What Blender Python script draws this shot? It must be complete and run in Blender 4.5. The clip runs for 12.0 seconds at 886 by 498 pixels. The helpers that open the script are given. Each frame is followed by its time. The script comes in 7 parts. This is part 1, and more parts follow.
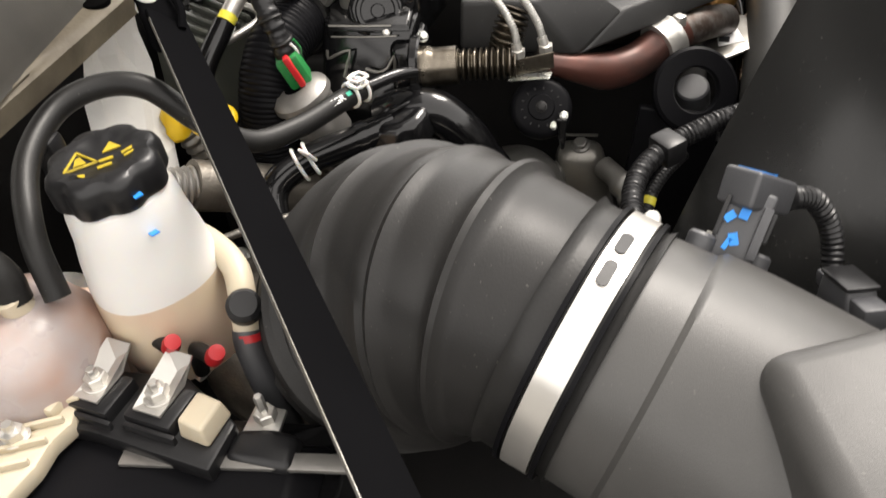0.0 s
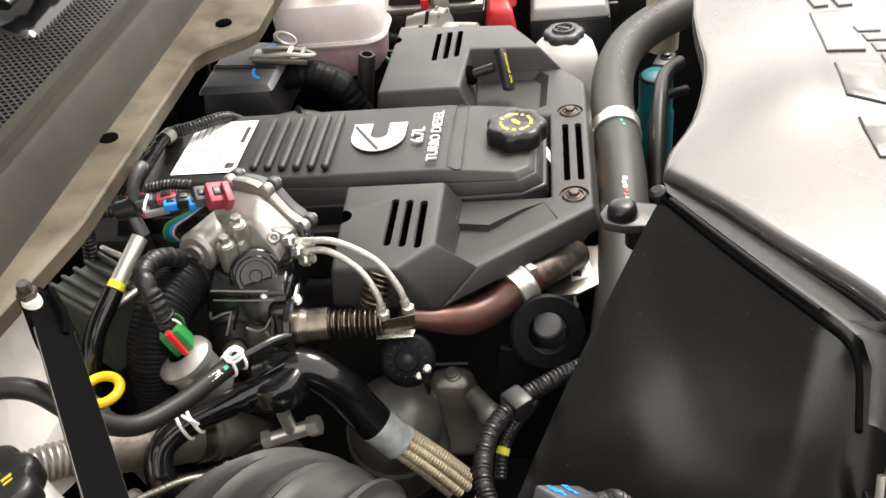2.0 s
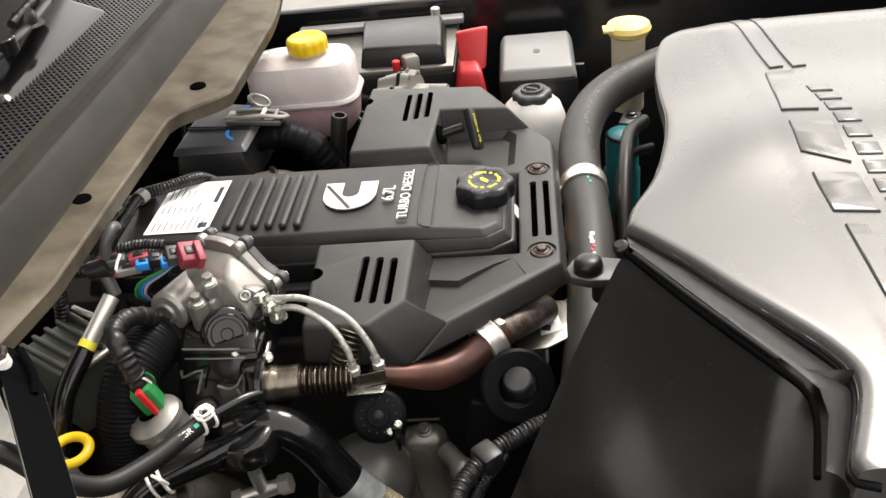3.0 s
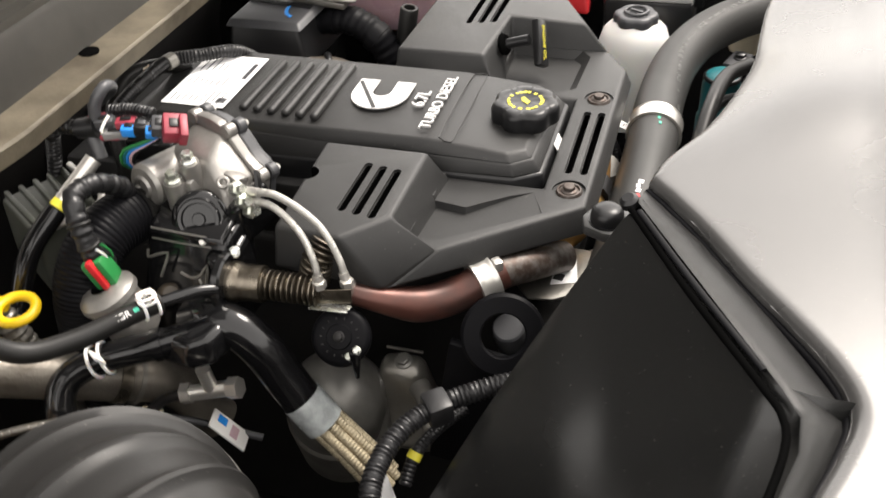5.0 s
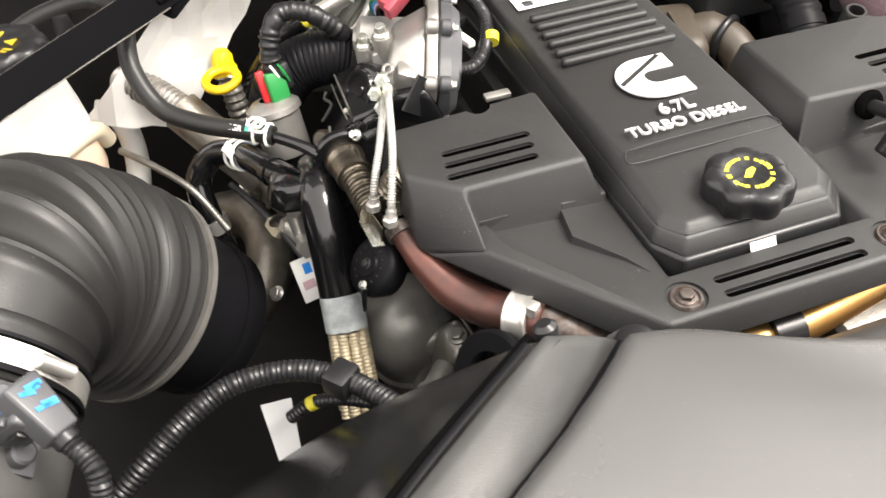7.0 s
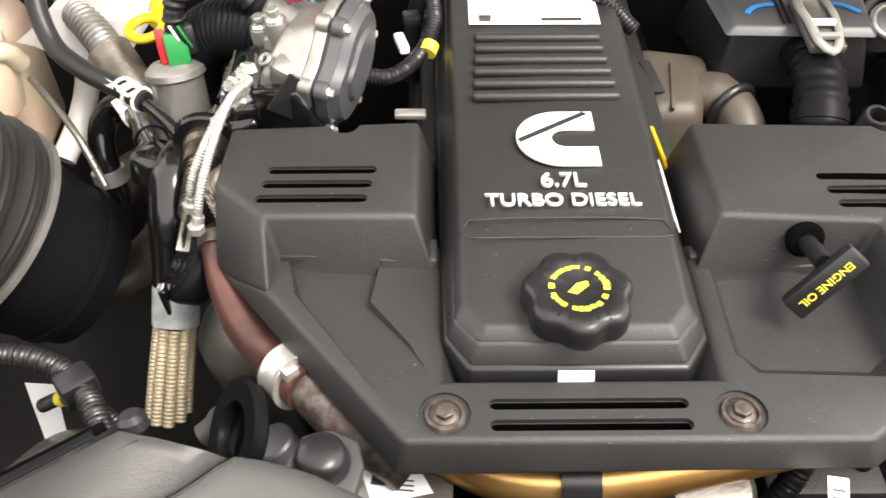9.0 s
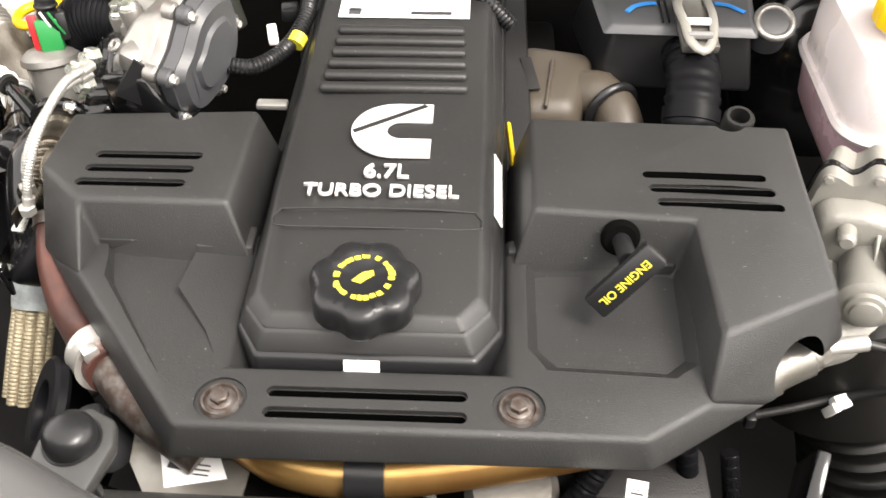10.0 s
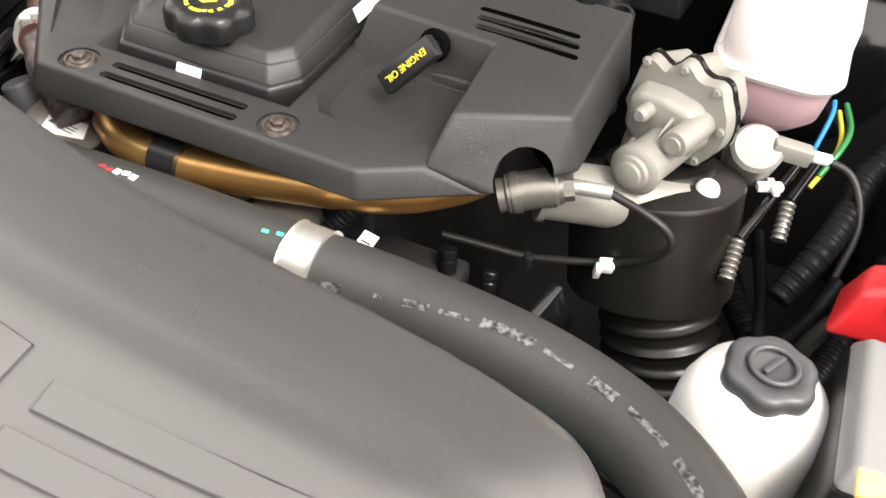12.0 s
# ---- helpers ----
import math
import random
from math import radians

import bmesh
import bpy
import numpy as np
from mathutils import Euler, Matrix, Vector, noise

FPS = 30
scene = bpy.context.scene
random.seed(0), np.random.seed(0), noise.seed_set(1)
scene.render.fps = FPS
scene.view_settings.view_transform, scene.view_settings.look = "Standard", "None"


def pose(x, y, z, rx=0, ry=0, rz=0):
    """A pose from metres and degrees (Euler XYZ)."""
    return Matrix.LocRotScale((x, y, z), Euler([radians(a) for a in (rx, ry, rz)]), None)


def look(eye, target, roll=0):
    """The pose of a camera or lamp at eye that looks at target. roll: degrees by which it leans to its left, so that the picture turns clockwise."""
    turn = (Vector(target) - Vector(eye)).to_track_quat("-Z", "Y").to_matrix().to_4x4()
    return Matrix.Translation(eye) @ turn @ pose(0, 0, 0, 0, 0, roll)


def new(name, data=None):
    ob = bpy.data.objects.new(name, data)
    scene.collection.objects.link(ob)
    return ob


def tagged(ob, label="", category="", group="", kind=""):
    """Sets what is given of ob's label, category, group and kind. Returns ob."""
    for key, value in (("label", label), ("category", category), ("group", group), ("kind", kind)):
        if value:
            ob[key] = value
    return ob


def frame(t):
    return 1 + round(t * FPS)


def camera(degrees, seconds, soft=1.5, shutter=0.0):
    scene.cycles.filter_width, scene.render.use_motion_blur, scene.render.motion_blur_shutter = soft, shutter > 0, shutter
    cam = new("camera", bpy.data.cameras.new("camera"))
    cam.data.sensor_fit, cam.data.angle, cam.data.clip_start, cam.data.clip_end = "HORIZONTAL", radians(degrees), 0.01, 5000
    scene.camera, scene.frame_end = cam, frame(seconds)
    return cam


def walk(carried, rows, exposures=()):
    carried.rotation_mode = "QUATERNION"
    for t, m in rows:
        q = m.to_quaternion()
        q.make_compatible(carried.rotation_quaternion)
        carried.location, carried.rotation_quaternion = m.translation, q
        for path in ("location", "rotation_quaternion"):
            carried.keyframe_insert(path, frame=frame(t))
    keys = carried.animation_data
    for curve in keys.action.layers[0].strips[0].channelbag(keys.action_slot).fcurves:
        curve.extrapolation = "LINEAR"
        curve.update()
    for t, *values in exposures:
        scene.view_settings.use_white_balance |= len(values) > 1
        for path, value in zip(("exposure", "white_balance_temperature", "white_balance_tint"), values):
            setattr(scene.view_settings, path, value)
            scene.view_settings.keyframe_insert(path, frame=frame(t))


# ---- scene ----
cam = camera(53.0, 12.0, shutter=0.25)
PATH = [
    (0, (-1.042, 0.098, 0.439), (0.385, 0.51, -0.901), -10.3),
    (0.5, (-1.013, 0.068, 0.54), (0.354, 0.491, -0.859), -9.8),
    (1, (-1.024, 0.024, 0.587), (0.42, 0.412, -0.742), -8.9),
    (1.5, (-1.0, 0.006, 0.605), (0.524, 0.323, -0.65), -8.7),
    (2, (-0.982, 0.009, 0.617), (0.576, 0.289, -0.605), -8.5),
    (2.5, (-0.989, 0.011, 0.614), (0.627, 0.244, -0.541), -7.6),
    (2.7, (-0.995, -0.006, 0.626), (0.637, 0.234, -0.506), -7.8),
    (4.3, (-0.99, 0.025, 0.606), (0.665, 0.19, -0.505), -8.0),
    (4.5, (-0.965, 0.009, 0.604), (0.655, 0.218, -0.55), -7.5),
    (5, (-0.878, -0.13, 0.555), (0.591, 0.396, -0.695), -4.6),
    (5.5, (-0.809, -0.254, 0.543), (0.469, 0.541, -0.774), -2.6),
    (6, (-0.692, -0.349, 0.508), (0.23, 0.698, -0.926), -2.4),
    (6.5, (-0.542, -0.395, 0.553), (-0.003, 0.938, -0.837), -5.1),
    (7, (-0.426, -0.412, 0.535), (-0.012, 0.978, -0.841), -3.8),
    (7.2, (-0.383, -0.42, 0.524), (0.001, 0.965, -0.867), -1.0),
    (8.8, (-0.143, -0.339, 0.507), (-0.115, 1.05, -0.932), 0.9),
    (9, (-0.107, -0.338, 0.504), (-0.085, 1.061, -0.925), 0.3),
    (9.5, (-0.016, -0.32, 0.501), (-0.029, 1.073, -0.934), -0.7),
    (10, (0.068, -0.342, 0.493), (-0.003, 1.065, -0.926), -0.6),
    (10.5, (0.146, -0.378, 0.483), (0.009, 1.02, -0.941), 1.4),
    (11, (0.243, -0.399, 0.466), (-0.003, 0.96, -0.981), 2.7),
    (11.5, (0.347, -0.447, 0.454), (-0.046, 0.902, -0.969), 4.9),
    (12, (0.436, -0.501, 0.44), (-0.058, 0.854, -0.945), 5.4),
]
EXPOSURE = [(0, 1.93), (0.5, 2.17), (1, 2.45), (1.5, 2.45), (2, 2.13), (2.6, 1.77), (4.5, 1.65), (5, 1.95), (5.5, 2.3), (6, 2.5), (6.5, 2.6), (7, 2.6), (9, 2.55), (10, 2.6), (10.5, 2.65), (11.5, 2.74), (12, 2.4)]
walk(cam, [(t, look(eye, target, roll)) for t, eye, target, roll in PATH], [(t, stops, 7050, 12) for t, stops in EXPOSURE])

# ---- world and light ----
world = bpy.data.worlds.new("overcast")
scene.world = world
world.use_nodes = True
wn = world.node_tree.nodes
sky = wn.new("ShaderNodeTexSky")
sky.sky_type, sky.sun_disc = "NISHITA", False
sky.sun_elevation, sky.sun_rotation = radians(55), radians(121)
desat = wn.new("ShaderNodeHueSaturation")
desat.inputs["Saturation"].default_value = 0.12
world.node_tree.links.new(sky.outputs[0], desat.inputs["Color"])
cloud = wn.new("ShaderNodeMix")
cloud.data_type = "RGBA"
cloud.inputs[0].default_value = 0.6
cloud.inputs[7].default_value = (2.6, 2.58, 2.55, 1)
world.node_tree.links.new(desat.outputs[0], cloud.inputs[6])
world.node_tree.links.new(cloud.outputs[2], wn["Background"].inputs[0])
wn["Background"].inputs[1].default_value = 0.22
sun = new("sun", bpy.data.lights.new("sun", "SUN"))
sun.data.energy, sun.data.angle, sun.data.color = 1.1, radians(22), (1.0, 0.98, 0.955)
sun.matrix_world = look((0.8, -0.48, 1.33), (0, 0, 0))


# ---- materials ----
def material(name, color, rough=0.5, metal=0.0, grain=600.0, bump=0.08, stain=0.25, stain_scale=9.0, dust=0.0, coat=0.0, sub=0.0, second=None, glossvar=0.12, spec=0.5, specks=0.0):
    """A procedural surface: colour varied at two scales, uneven gloss and a fine relief."""
    m = bpy.data.materials.new(name)
    m.use_nodes = True
    n, l = m.node_tree.nodes, m.node_tree.links
    b = n["Principled BSDF"]
    co = n.new("ShaderNodeTexCoord")
    big, fine = n.new("ShaderNodeTexNoise"), n.new("ShaderNodeTexNoise")
    big.inputs["Scale"].default_value, big.inputs["Detail"].default_value = stain_scale, 6
    fine.inputs["Scale"].default_value, fine.inputs["Detail"].default_value = grain, 2
    l.new(co.outputs["Object"], big.inputs["Vector"])
    l.new(co.outputs["Object"], fine.inputs["Vector"])
    mix = n.new("ShaderNodeMix")
    mix.data_type = "RGBA"
    other = second or tuple(c * (1 - stain) for c in color)
    mix.inputs[6].default_value, mix.inputs[7].default_value = (*color, 1), (*other, 1)
    ramp = n.new("ShaderNodeValToRGB")
    ramp.color_ramp.elements[0].position, ramp.color_ramp.elements[1].position = 0.4, 0.65
    l.new(big.outputs[0], ramp.inputs[0])
    l.new(ramp.outputs[0], mix.inputs[0])
    last = mix.outputs[2]
    if dust:
        mix2 = n.new("ShaderNodeMix")
        mix2.data_type = "RGBA"
        mix2.inputs[7].default_value = (0.3, 0.27, 0.22, 1)
        d = n.new("ShaderNodeTexNoise")
        d.inputs["Scale"].default_value, d.inputs["Detail"].default_value = 25, 8
        l.new(co.outputs["Object"], d.inputs["Vector"])
        mul = n.new("ShaderNodeMath")
        mul.operation = "MULTIPLY"
        mul.inputs[1].default_value = dust
        l.new(d.outputs[0], mul.inputs[0])
        l.new(mul.outputs[0], mix2.inputs[0])
        l.new(last, mix2.inputs[6])
        last = mix2.outputs[2]
    if specks:
        mix3 = n.new("ShaderNodeMix")
        mix3.data_type = "RGBA"
        mix3.inputs[7].default_value = (0.3, 0.28, 0.25, 1)
        grit = n.new("ShaderNodeTexNoise")
        grit.inputs["Scale"].default_value, grit.inputs["Detail"].default_value = 420, 1
        l.new(co.outputs["Object"], grit.inputs["Vector"])
        few = n.new("ShaderNodeMapRange")
        few.inputs[1].default_value, few.inputs[2].default_value, few.inputs[4].default_value = 0.74, 0.8, specks
        l.new(grit.outputs[0], few.inputs[0])
        l.new(few.outputs[0], mix3.inputs[0])
        l.new(last, mix3.inputs[6])
        last = mix3.outputs[2]
    l.new(last, b.inputs["Base Color"])
    rr = n.new("ShaderNodeMapRange")
    rr.inputs[3].default_value, rr.inputs[4].default_value = max(0.05, rough - glossvar), min(1.0, rough + glossvar)
    l.new(big.outputs[0], rr.inputs[0])
    l.new(rr.outputs[0], b.inputs["Roughness"])
    b.inputs["Metallic"].default_value = metal
    b.inputs["Coat Weight"].default_value = coat
    b.inputs["Specular IOR Level"].default_value = spec
    if sub:
        b.inputs["Subsurface Weight"].default_value = sub
        b.inputs["Subsurface Radius"].default_value = (0.02, 0.015, 0.01)
    bp = n.new("ShaderNodeBump")
    bp.inputs["Strength"].default_value, bp.inputs["Distance"].default_value = bump, 0.001
    l.new(fine.outputs[0], bp.inputs["Height"])
    l.new(bp.outputs[0], b.inputs["Normal"])
    return m


COVER = material("cover_plastic", (0.0225, 0.0224, 0.0222), 0.43, grain=1200, bump=0.45, stain=0.22, glossvar=0.09, spec=0.4, specks=0.3)
VALVE = material("valve_cover_plastic", (0.018, 0.0178, 0.0176), 0.41, grain=1400, bump=0.3, stain=0.16, spec=0.4, specks=0.3)
LID = material("satin_lid_plastic", (0.13, 0.128, 0.126), 0.27, metal=0.62, grain=1600, bump=0.1, stain=0.05, stain_scale=9, glossvar=0.03, specks=0.2)
RIM = material("dark_rim_plastic", (0.055, 0.055, 0.054), 0.35, metal=0.25, grain=1200, bump=0.15, spec=0.5)
BOX = material("airbox_plastic", (0.0105, 0.0106, 0.0103), 0.25, grain=900, bump=0.08, stain=0.12, stain_scale=5, spec=0.5, specks=0.2, glossvar=0.06)
RUBBER = material("rubber", (0.011, 0.011, 0.011), 0.42, grain=500, bump=0.15, dust=0.02, spec=0.3, specks=0.2)
PIPE = material("weathered_hose_rubber", (0.034, 0.034, 0.033), 0.5, grain=500, bump=0.15, dust=0.03, spec=0.35, specks=0.2)
BELLOWS = material("bellows_rubber", (0.015, 0.0145, 0.014), 0.44, grain=700, bump=0.12, stain=0.2, stain_scale=20, spec=0.3, specks=0.2)
NECK = material("satin_duct_plastic", (0.06, 0.0585, 0.056), 0.42, grain=1200, bump=0.15, spec=0.45, specks=0.2)
BLACK = material("black_plastic", (0.011, 0.011, 0.0118), 0.33, spec=0.38)
GLOSS = material("black_paint", (0.006, 0.006, 0.0065), 0.14, bump=0.02, glossvar=0.05)
DARK = material("dark_iron", (0.012, 0.011, 0.011), 0.6, metal=0.2, bump=0.4)
STEEL = material("steel", (0.68, 0.66, 0.62), 0.34, metal=0.8, stain=0.2, bump=0.05)
CAST = material("cast_aluminium", (0.3, 0.288, 0.27), 0.38, metal=0.7, grain=300, bump=0.18, stain=0.22, stain_scale=40)
TAN = material("tan_plastic", (0.06, 0.048, 0.035), 0.5, bump=0.2)
PALE = material("pale_casting", (0.23, 0.222, 0.2), 0.48, metal=0.2, grain=300, bump=0.35, stain=0.12)
SHIELD = material("heat_shield", (0.22, 0.212, 0.195), 0.33, metal=0.7, grain=200, bump=0.25, second=(0.16, 0.15, 0.132), stain_scale=22)
BRONZE = material("heat_tinted_steel", (0.2, 0.176, 0.142), 0.3, metal=0.95, second=(0.09, 0.077, 0.06), stain_scale=50)
COPPER = material("heat_tinted_pipe", (0.1, 0.04, 0.031), 0.38, metal=0.5, second=(0.05, 0.028, 0.024), stain_scale=28, bump=0.1)
GOLD = material("gold_heat_tube", (0.62, 0.38, 0.14), 0.35, metal=0.9, second=(0.45, 0.22, 0.07))
RUST = material("rusty_washer", (0.06, 0.042, 0.034), 0.5, metal=0.6, second=(0.12, 0.108, 0.1), stain_scale=120)
WHITE = material("white_plastic", (0.8, 0.79, 0.765), 0.38, sub=0.3, stain=0.05)
AMBER = material("tank_with_amber_fluid", (0.66, 0.545, 0.4), 0.32, sub=0.35, second=(0.62, 0.44, 0.34), stain_scale=11)
CREAM = material("cream_plastic", (0.55, 0.48, 0.36), 0.45, sub=0.2, stain=0.15)
# near-black without gloss: paints the shade inside slots, holes and seams
SHADE = material("painted_recess_shade", (0.003, 0.003, 0.003), 0.9, bump=0.0, spec=0.0)
BRACE = material("brace_paint", (0.006, 0.006, 0.007), 0.4, bump=0.05, spec=0.06)
PAPER = material("label_paper", (0.8, 0.8, 0.8), 0.45, stain=0.04, bump=0.02)
COLLAR = material("satin_collar_plastic", (0.007, 0.0066, 0.006), 0.34, grain=700, bump=0.1, stain=0.2, spec=0.4)
INK = material("ink", (0.03, 0.03, 0.035), 0.5)
PRINT = material("worn_hose_print", (0.03, 0.03, 0.03), 0.5, second=(0.3, 0.3, 0.29), stain_scale=260)
SILVER = material("silver_print", (0.68, 0.67, 0.66), 0.4, metal=0.3, stain=0.08)
YELLOW = material("yellow_plastic", (0.8, 0.52, 0.01), 0.38)
YPRINT = material("yellow_print", (0.68, 0.6, 0.05), 0.5)
MUSTARD = material("mustard_print", (0.42, 0.31, 0.02), 0.5, stain=0.3, stain_scale=150)
BRAID = material("tan_braid", (0.42, 0.36, 0.25), 0.5, metal=0.4, grain=900, bump=0.6)
WOVEN = material("woven_steel", (0.46, 0.45, 0.42), 0.36, metal=0.7, grain=1500, bump=0.3, stain=0.2, stain_scale=120)
TURBINE = material("dusty_cast_turbine", (0.2, 0.195, 0.182), 0.4, metal=0.5, grain=120, bump=0.2, second=(0.12, 0.115, 0.104), stain_scale=22)
ZINC = material("zinc_plate", (0.62, 0.63, 0.6), 0.27, metal=0.85, second=(0.42, 0.44, 0.36), stain_scale=70, bump=0.08)
VOLUTE = material("tan_grey_casting", (0.22, 0.2, 0.172), 0.4, metal=0.65, grain=260, bump=0.5, second=(0.12, 0.106, 0.088), stain_scale=24)
SLEEVE = material("cloudy_sleeve", (0.42, 0.45, 0.45), 0.25, stain=0.4, stain_scale=60)
GREEN = material("green_plastic", (0.015, 0.2, 0.05), 0.4)
FADED = material("faded_red_plastic", (0.3, 0.035, 0.055), 0.45, stain=0.35, stain_scale=90)
RED = material("red_plastic", (0.5, 0.015, 0.02), 0.4)
BLUE = material("blue_paint_mark", (0.01, 0.25, 0.75), 0.5, bump=0.3)
TEAL = material("teal_plastic", (0.01, 0.15, 0.17), 0.4)
MINT = material("mint_paint_mark", (0.05, 0.6, 0.4), 0.5)
PINK = material("pink_coolant_tank", (0.56, 0.38, 0.42), 0.3, sub=0.3, stain=0.1)
BLUSH = material("blush_tank", (0.6, 0.545, 0.54), 0.3, sub=0.35, stain=0.1)
HAZE = material("hazy_overflow_tank", (0.4, 0.345, 0.33), 0.3, sub=0.35, second=(0.42, 0.27, 0.21), stain_scale=14)
COWL = material("dusty_paint", (0.22, 0.19, 0.138), 0.5, dust=0.22, second=(0.1, 0.082, 0.058), stain_scale=15, bump=0.3, grain=250, spec=0.3)
BODY = material("body_paint", (0.05, 0.047, 0.041), 0.42, dust=0.1, spec=0.4)
FUNNEL = material("faded_yellow_plastic", (0.78, 0.62, 0.2), 0.4, sub=0.2, stain=0.1)
LIDGREY = material("light_grey_plastic", (0.2, 0.2, 0.198), 0.35, bump=0.1, stain=0.12)
FOIL = material("insulation_foil", (0.85, 0.84, 0.81), 0.45, grain=60, bump=0.5, stain=0.08)
GREY = material("grey_plastic", (0.055, 0.056, 0.06), 0.4, bump=0.15)
MODULE = material("grey_green_casting", (0.09, 0.095, 0.08), 0.45, metal=0.4, grain=200, bump=0.2, stain=0.2)
BARPAINT = material("brace_bar_paint", (0.0045, 0.0045, 0.005), 0.5, bump=0.05, stain=0.1, spec=0.0)
PLASTER = material("grey_plaster", (0.22, 0.215, 0.205), 0.8, grain=90, stain_scale=2)
# assumed pale colour for an unseen wall, so that it bounces light
FENDER = material("bounce_body_paint", (0.5, 0.49, 0.47), 0.3, bump=0.02, stain=0.1, stain_scale=4)
HOOD = material("hood_underside_paint", (0.16, 0.157, 0.153), 0.5, grain=90, stain_scale=5)
GROUND = material("concrete", (0.25, 0.24, 0.23), 0.8, grain=80, stain_scale=3)


# ---- building blocks ----
def thing(name, label, category, at=(0, 0, 0), group="", kind=""):
    ob = new(name)
    ob.location = at
    ob.empty_display_size = 0.02
    return tagged(ob, label, category, group, kind)


def part(name, bm, mat, parent=None, label="", smooth=True):
    """Links a bmesh as one mesh object, its places given in the world, under a thing or a part."""
    bmesh.ops.recalc_face_normals(bm, faces=bm.faces[:])
    me = bpy.data.meshes.new(name)
    bm.to_mesh(me)
    bm.free()
    if smooth:
        me.polygons.foreach_set("use_smooth", [True] * len(me.polygons))
        me.set_sharp_from_angle(angle=radians(38))
    for one in (mat if isinstance(mat, (list, tuple)) else [mat]):
        me.materials.append(one)
    ob = new(name, me)
    if parent:
        shift = Vector()
        up = parent
        while up:
            shift += up.location
            up = up.parent
        me.transform(Matrix.Translation(-shift))
        ob.parent = parent
    if label:
        ob["label"] = label
    return ob


def basis(axis, up=(0, 0, 1)):
    """A turn whose z is the axis."""
    z = Vector(axis).normalized()
    x = Vector(up).cross(z)
    if x.length < 1e-4:
        x = Vector((1, 0, 0)).cross(z)
    if x.length < 1e-4:
        x = Vector((0, 1, 0)).cross(z)
    x.normalize()
    return Matrix((x, z.cross(x), z)).transposed().to_4x4()


def place(at, axis=(0, 0, 1), up=(0, 0, 1)):
    return Matrix.Translation(at) @ basis(axis, up)


def box(size, m=None, bevel=0.003, seg=2, taper=1.0, bm=None):
    """A rounded block; taper narrows its top."""
    own = bmesh.new()
    bmesh.ops.create_cube(own, size=1.0)
    for v in own.verts:
        k = taper if v.co.z > 0 else 1.0
        v.co = Vector((v.co.x * size[0] * k, v.co.y * size[1] * k, v.co.z * size[2]))
    if bevel:
        bmesh.ops.bevel(own, geom=own.edges[:], offset=bevel, segments=seg, profile=0.5, affect="EDGES")
    if m is not None:
        own.transform(m)
    return merge(bm, own)


def merge(bm, own):
    if bm is None:
        return own
    me = bpy.data.meshes.new("join")
    own.to_mesh(me)
    own.free()
    bm.from_mesh(me)
    bpy.data.meshes.remove(me)
    return bm


def lathe(profile, m=None, seg=40, bm=None, wave=None):
    """Turns (radius, height) pairs round z. wave(angle, height) scales the radius."""
    own = bmesh.new()
    rings = []
    for r, h in profile:
        if r < 1e-5:
            rings.append([own.verts.new((0, 0, h))])
        else:
            ring = []
            for i in range(seg):
                a = 2 * math.pi * i / seg
                k = wave(a, h) if wave else 1.0
                ring.append(own.verts.new((r * k * math.cos(a), r * k * math.sin(a), h)))
            rings.append(ring)
    for p, q in zip(rings, rings[1:]):
        for i in range(seg):
            j = (i + 1) % seg
            if len(p) == 1 and len(q) == 1:
                continue
            if len(p) == 1:
                own.faces.new((p[0], q[i], q[j]))
            elif len(q) == 1:
                own.faces.new((p[i], p[j], q[0]))
            else:
                own.faces.new((p[i], p[j], q[j], q[i]))
    if m is not None:
        own.transform(m)
    return merge(bm, own)


def cylinder(r, h, m=None, bevel=0.0015, seg=32, bm=None):
    """Round bar from its base upwards, with eased edges."""
    b = min(bevel, r * 0.4, h * 0.4)
    return lathe([(0, 0), (r - b, 0), (r, b), (r, h - b), (r - b, h), (0, h)], m, seg, bm)


def torus(r, r2, m, bm=None, seg=36, sub=12):
    return lathe([(r + r2 * math.cos(a), r2 * math.sin(a)) for a in (2 * math.pi * i / sub for i in range(sub + 1))], m, seg, bm)


def curve_points(points, step=0.006):
    """A smooth line through the points."""
    pts = [Vector(p) for p in points]
    if len(pts) == 2:
        n = max(2, int((pts[1] - pts[0]).length / step))
        return [pts[0].lerp(pts[1], i / n) for i in range(n + 1)]
    pts = [2 * pts[0] - pts[1]] + pts + [2 * pts[-1] - pts[-2]]
    out = []
    for a, b, c, d in zip(pts, pts[1:], pts[2:], pts[3:]):
        n = max(2, int((c - b).length / step))
        for i in range(n):
            t = i / n
            out.append(0.5 * ((2 * b) + (c - a) * t + (2 * a - 5 * b + 4 * c - d) * t * t + (3 * b - a - 3 * c + d) * t**3))
    out.append(pts[-2])
    return out


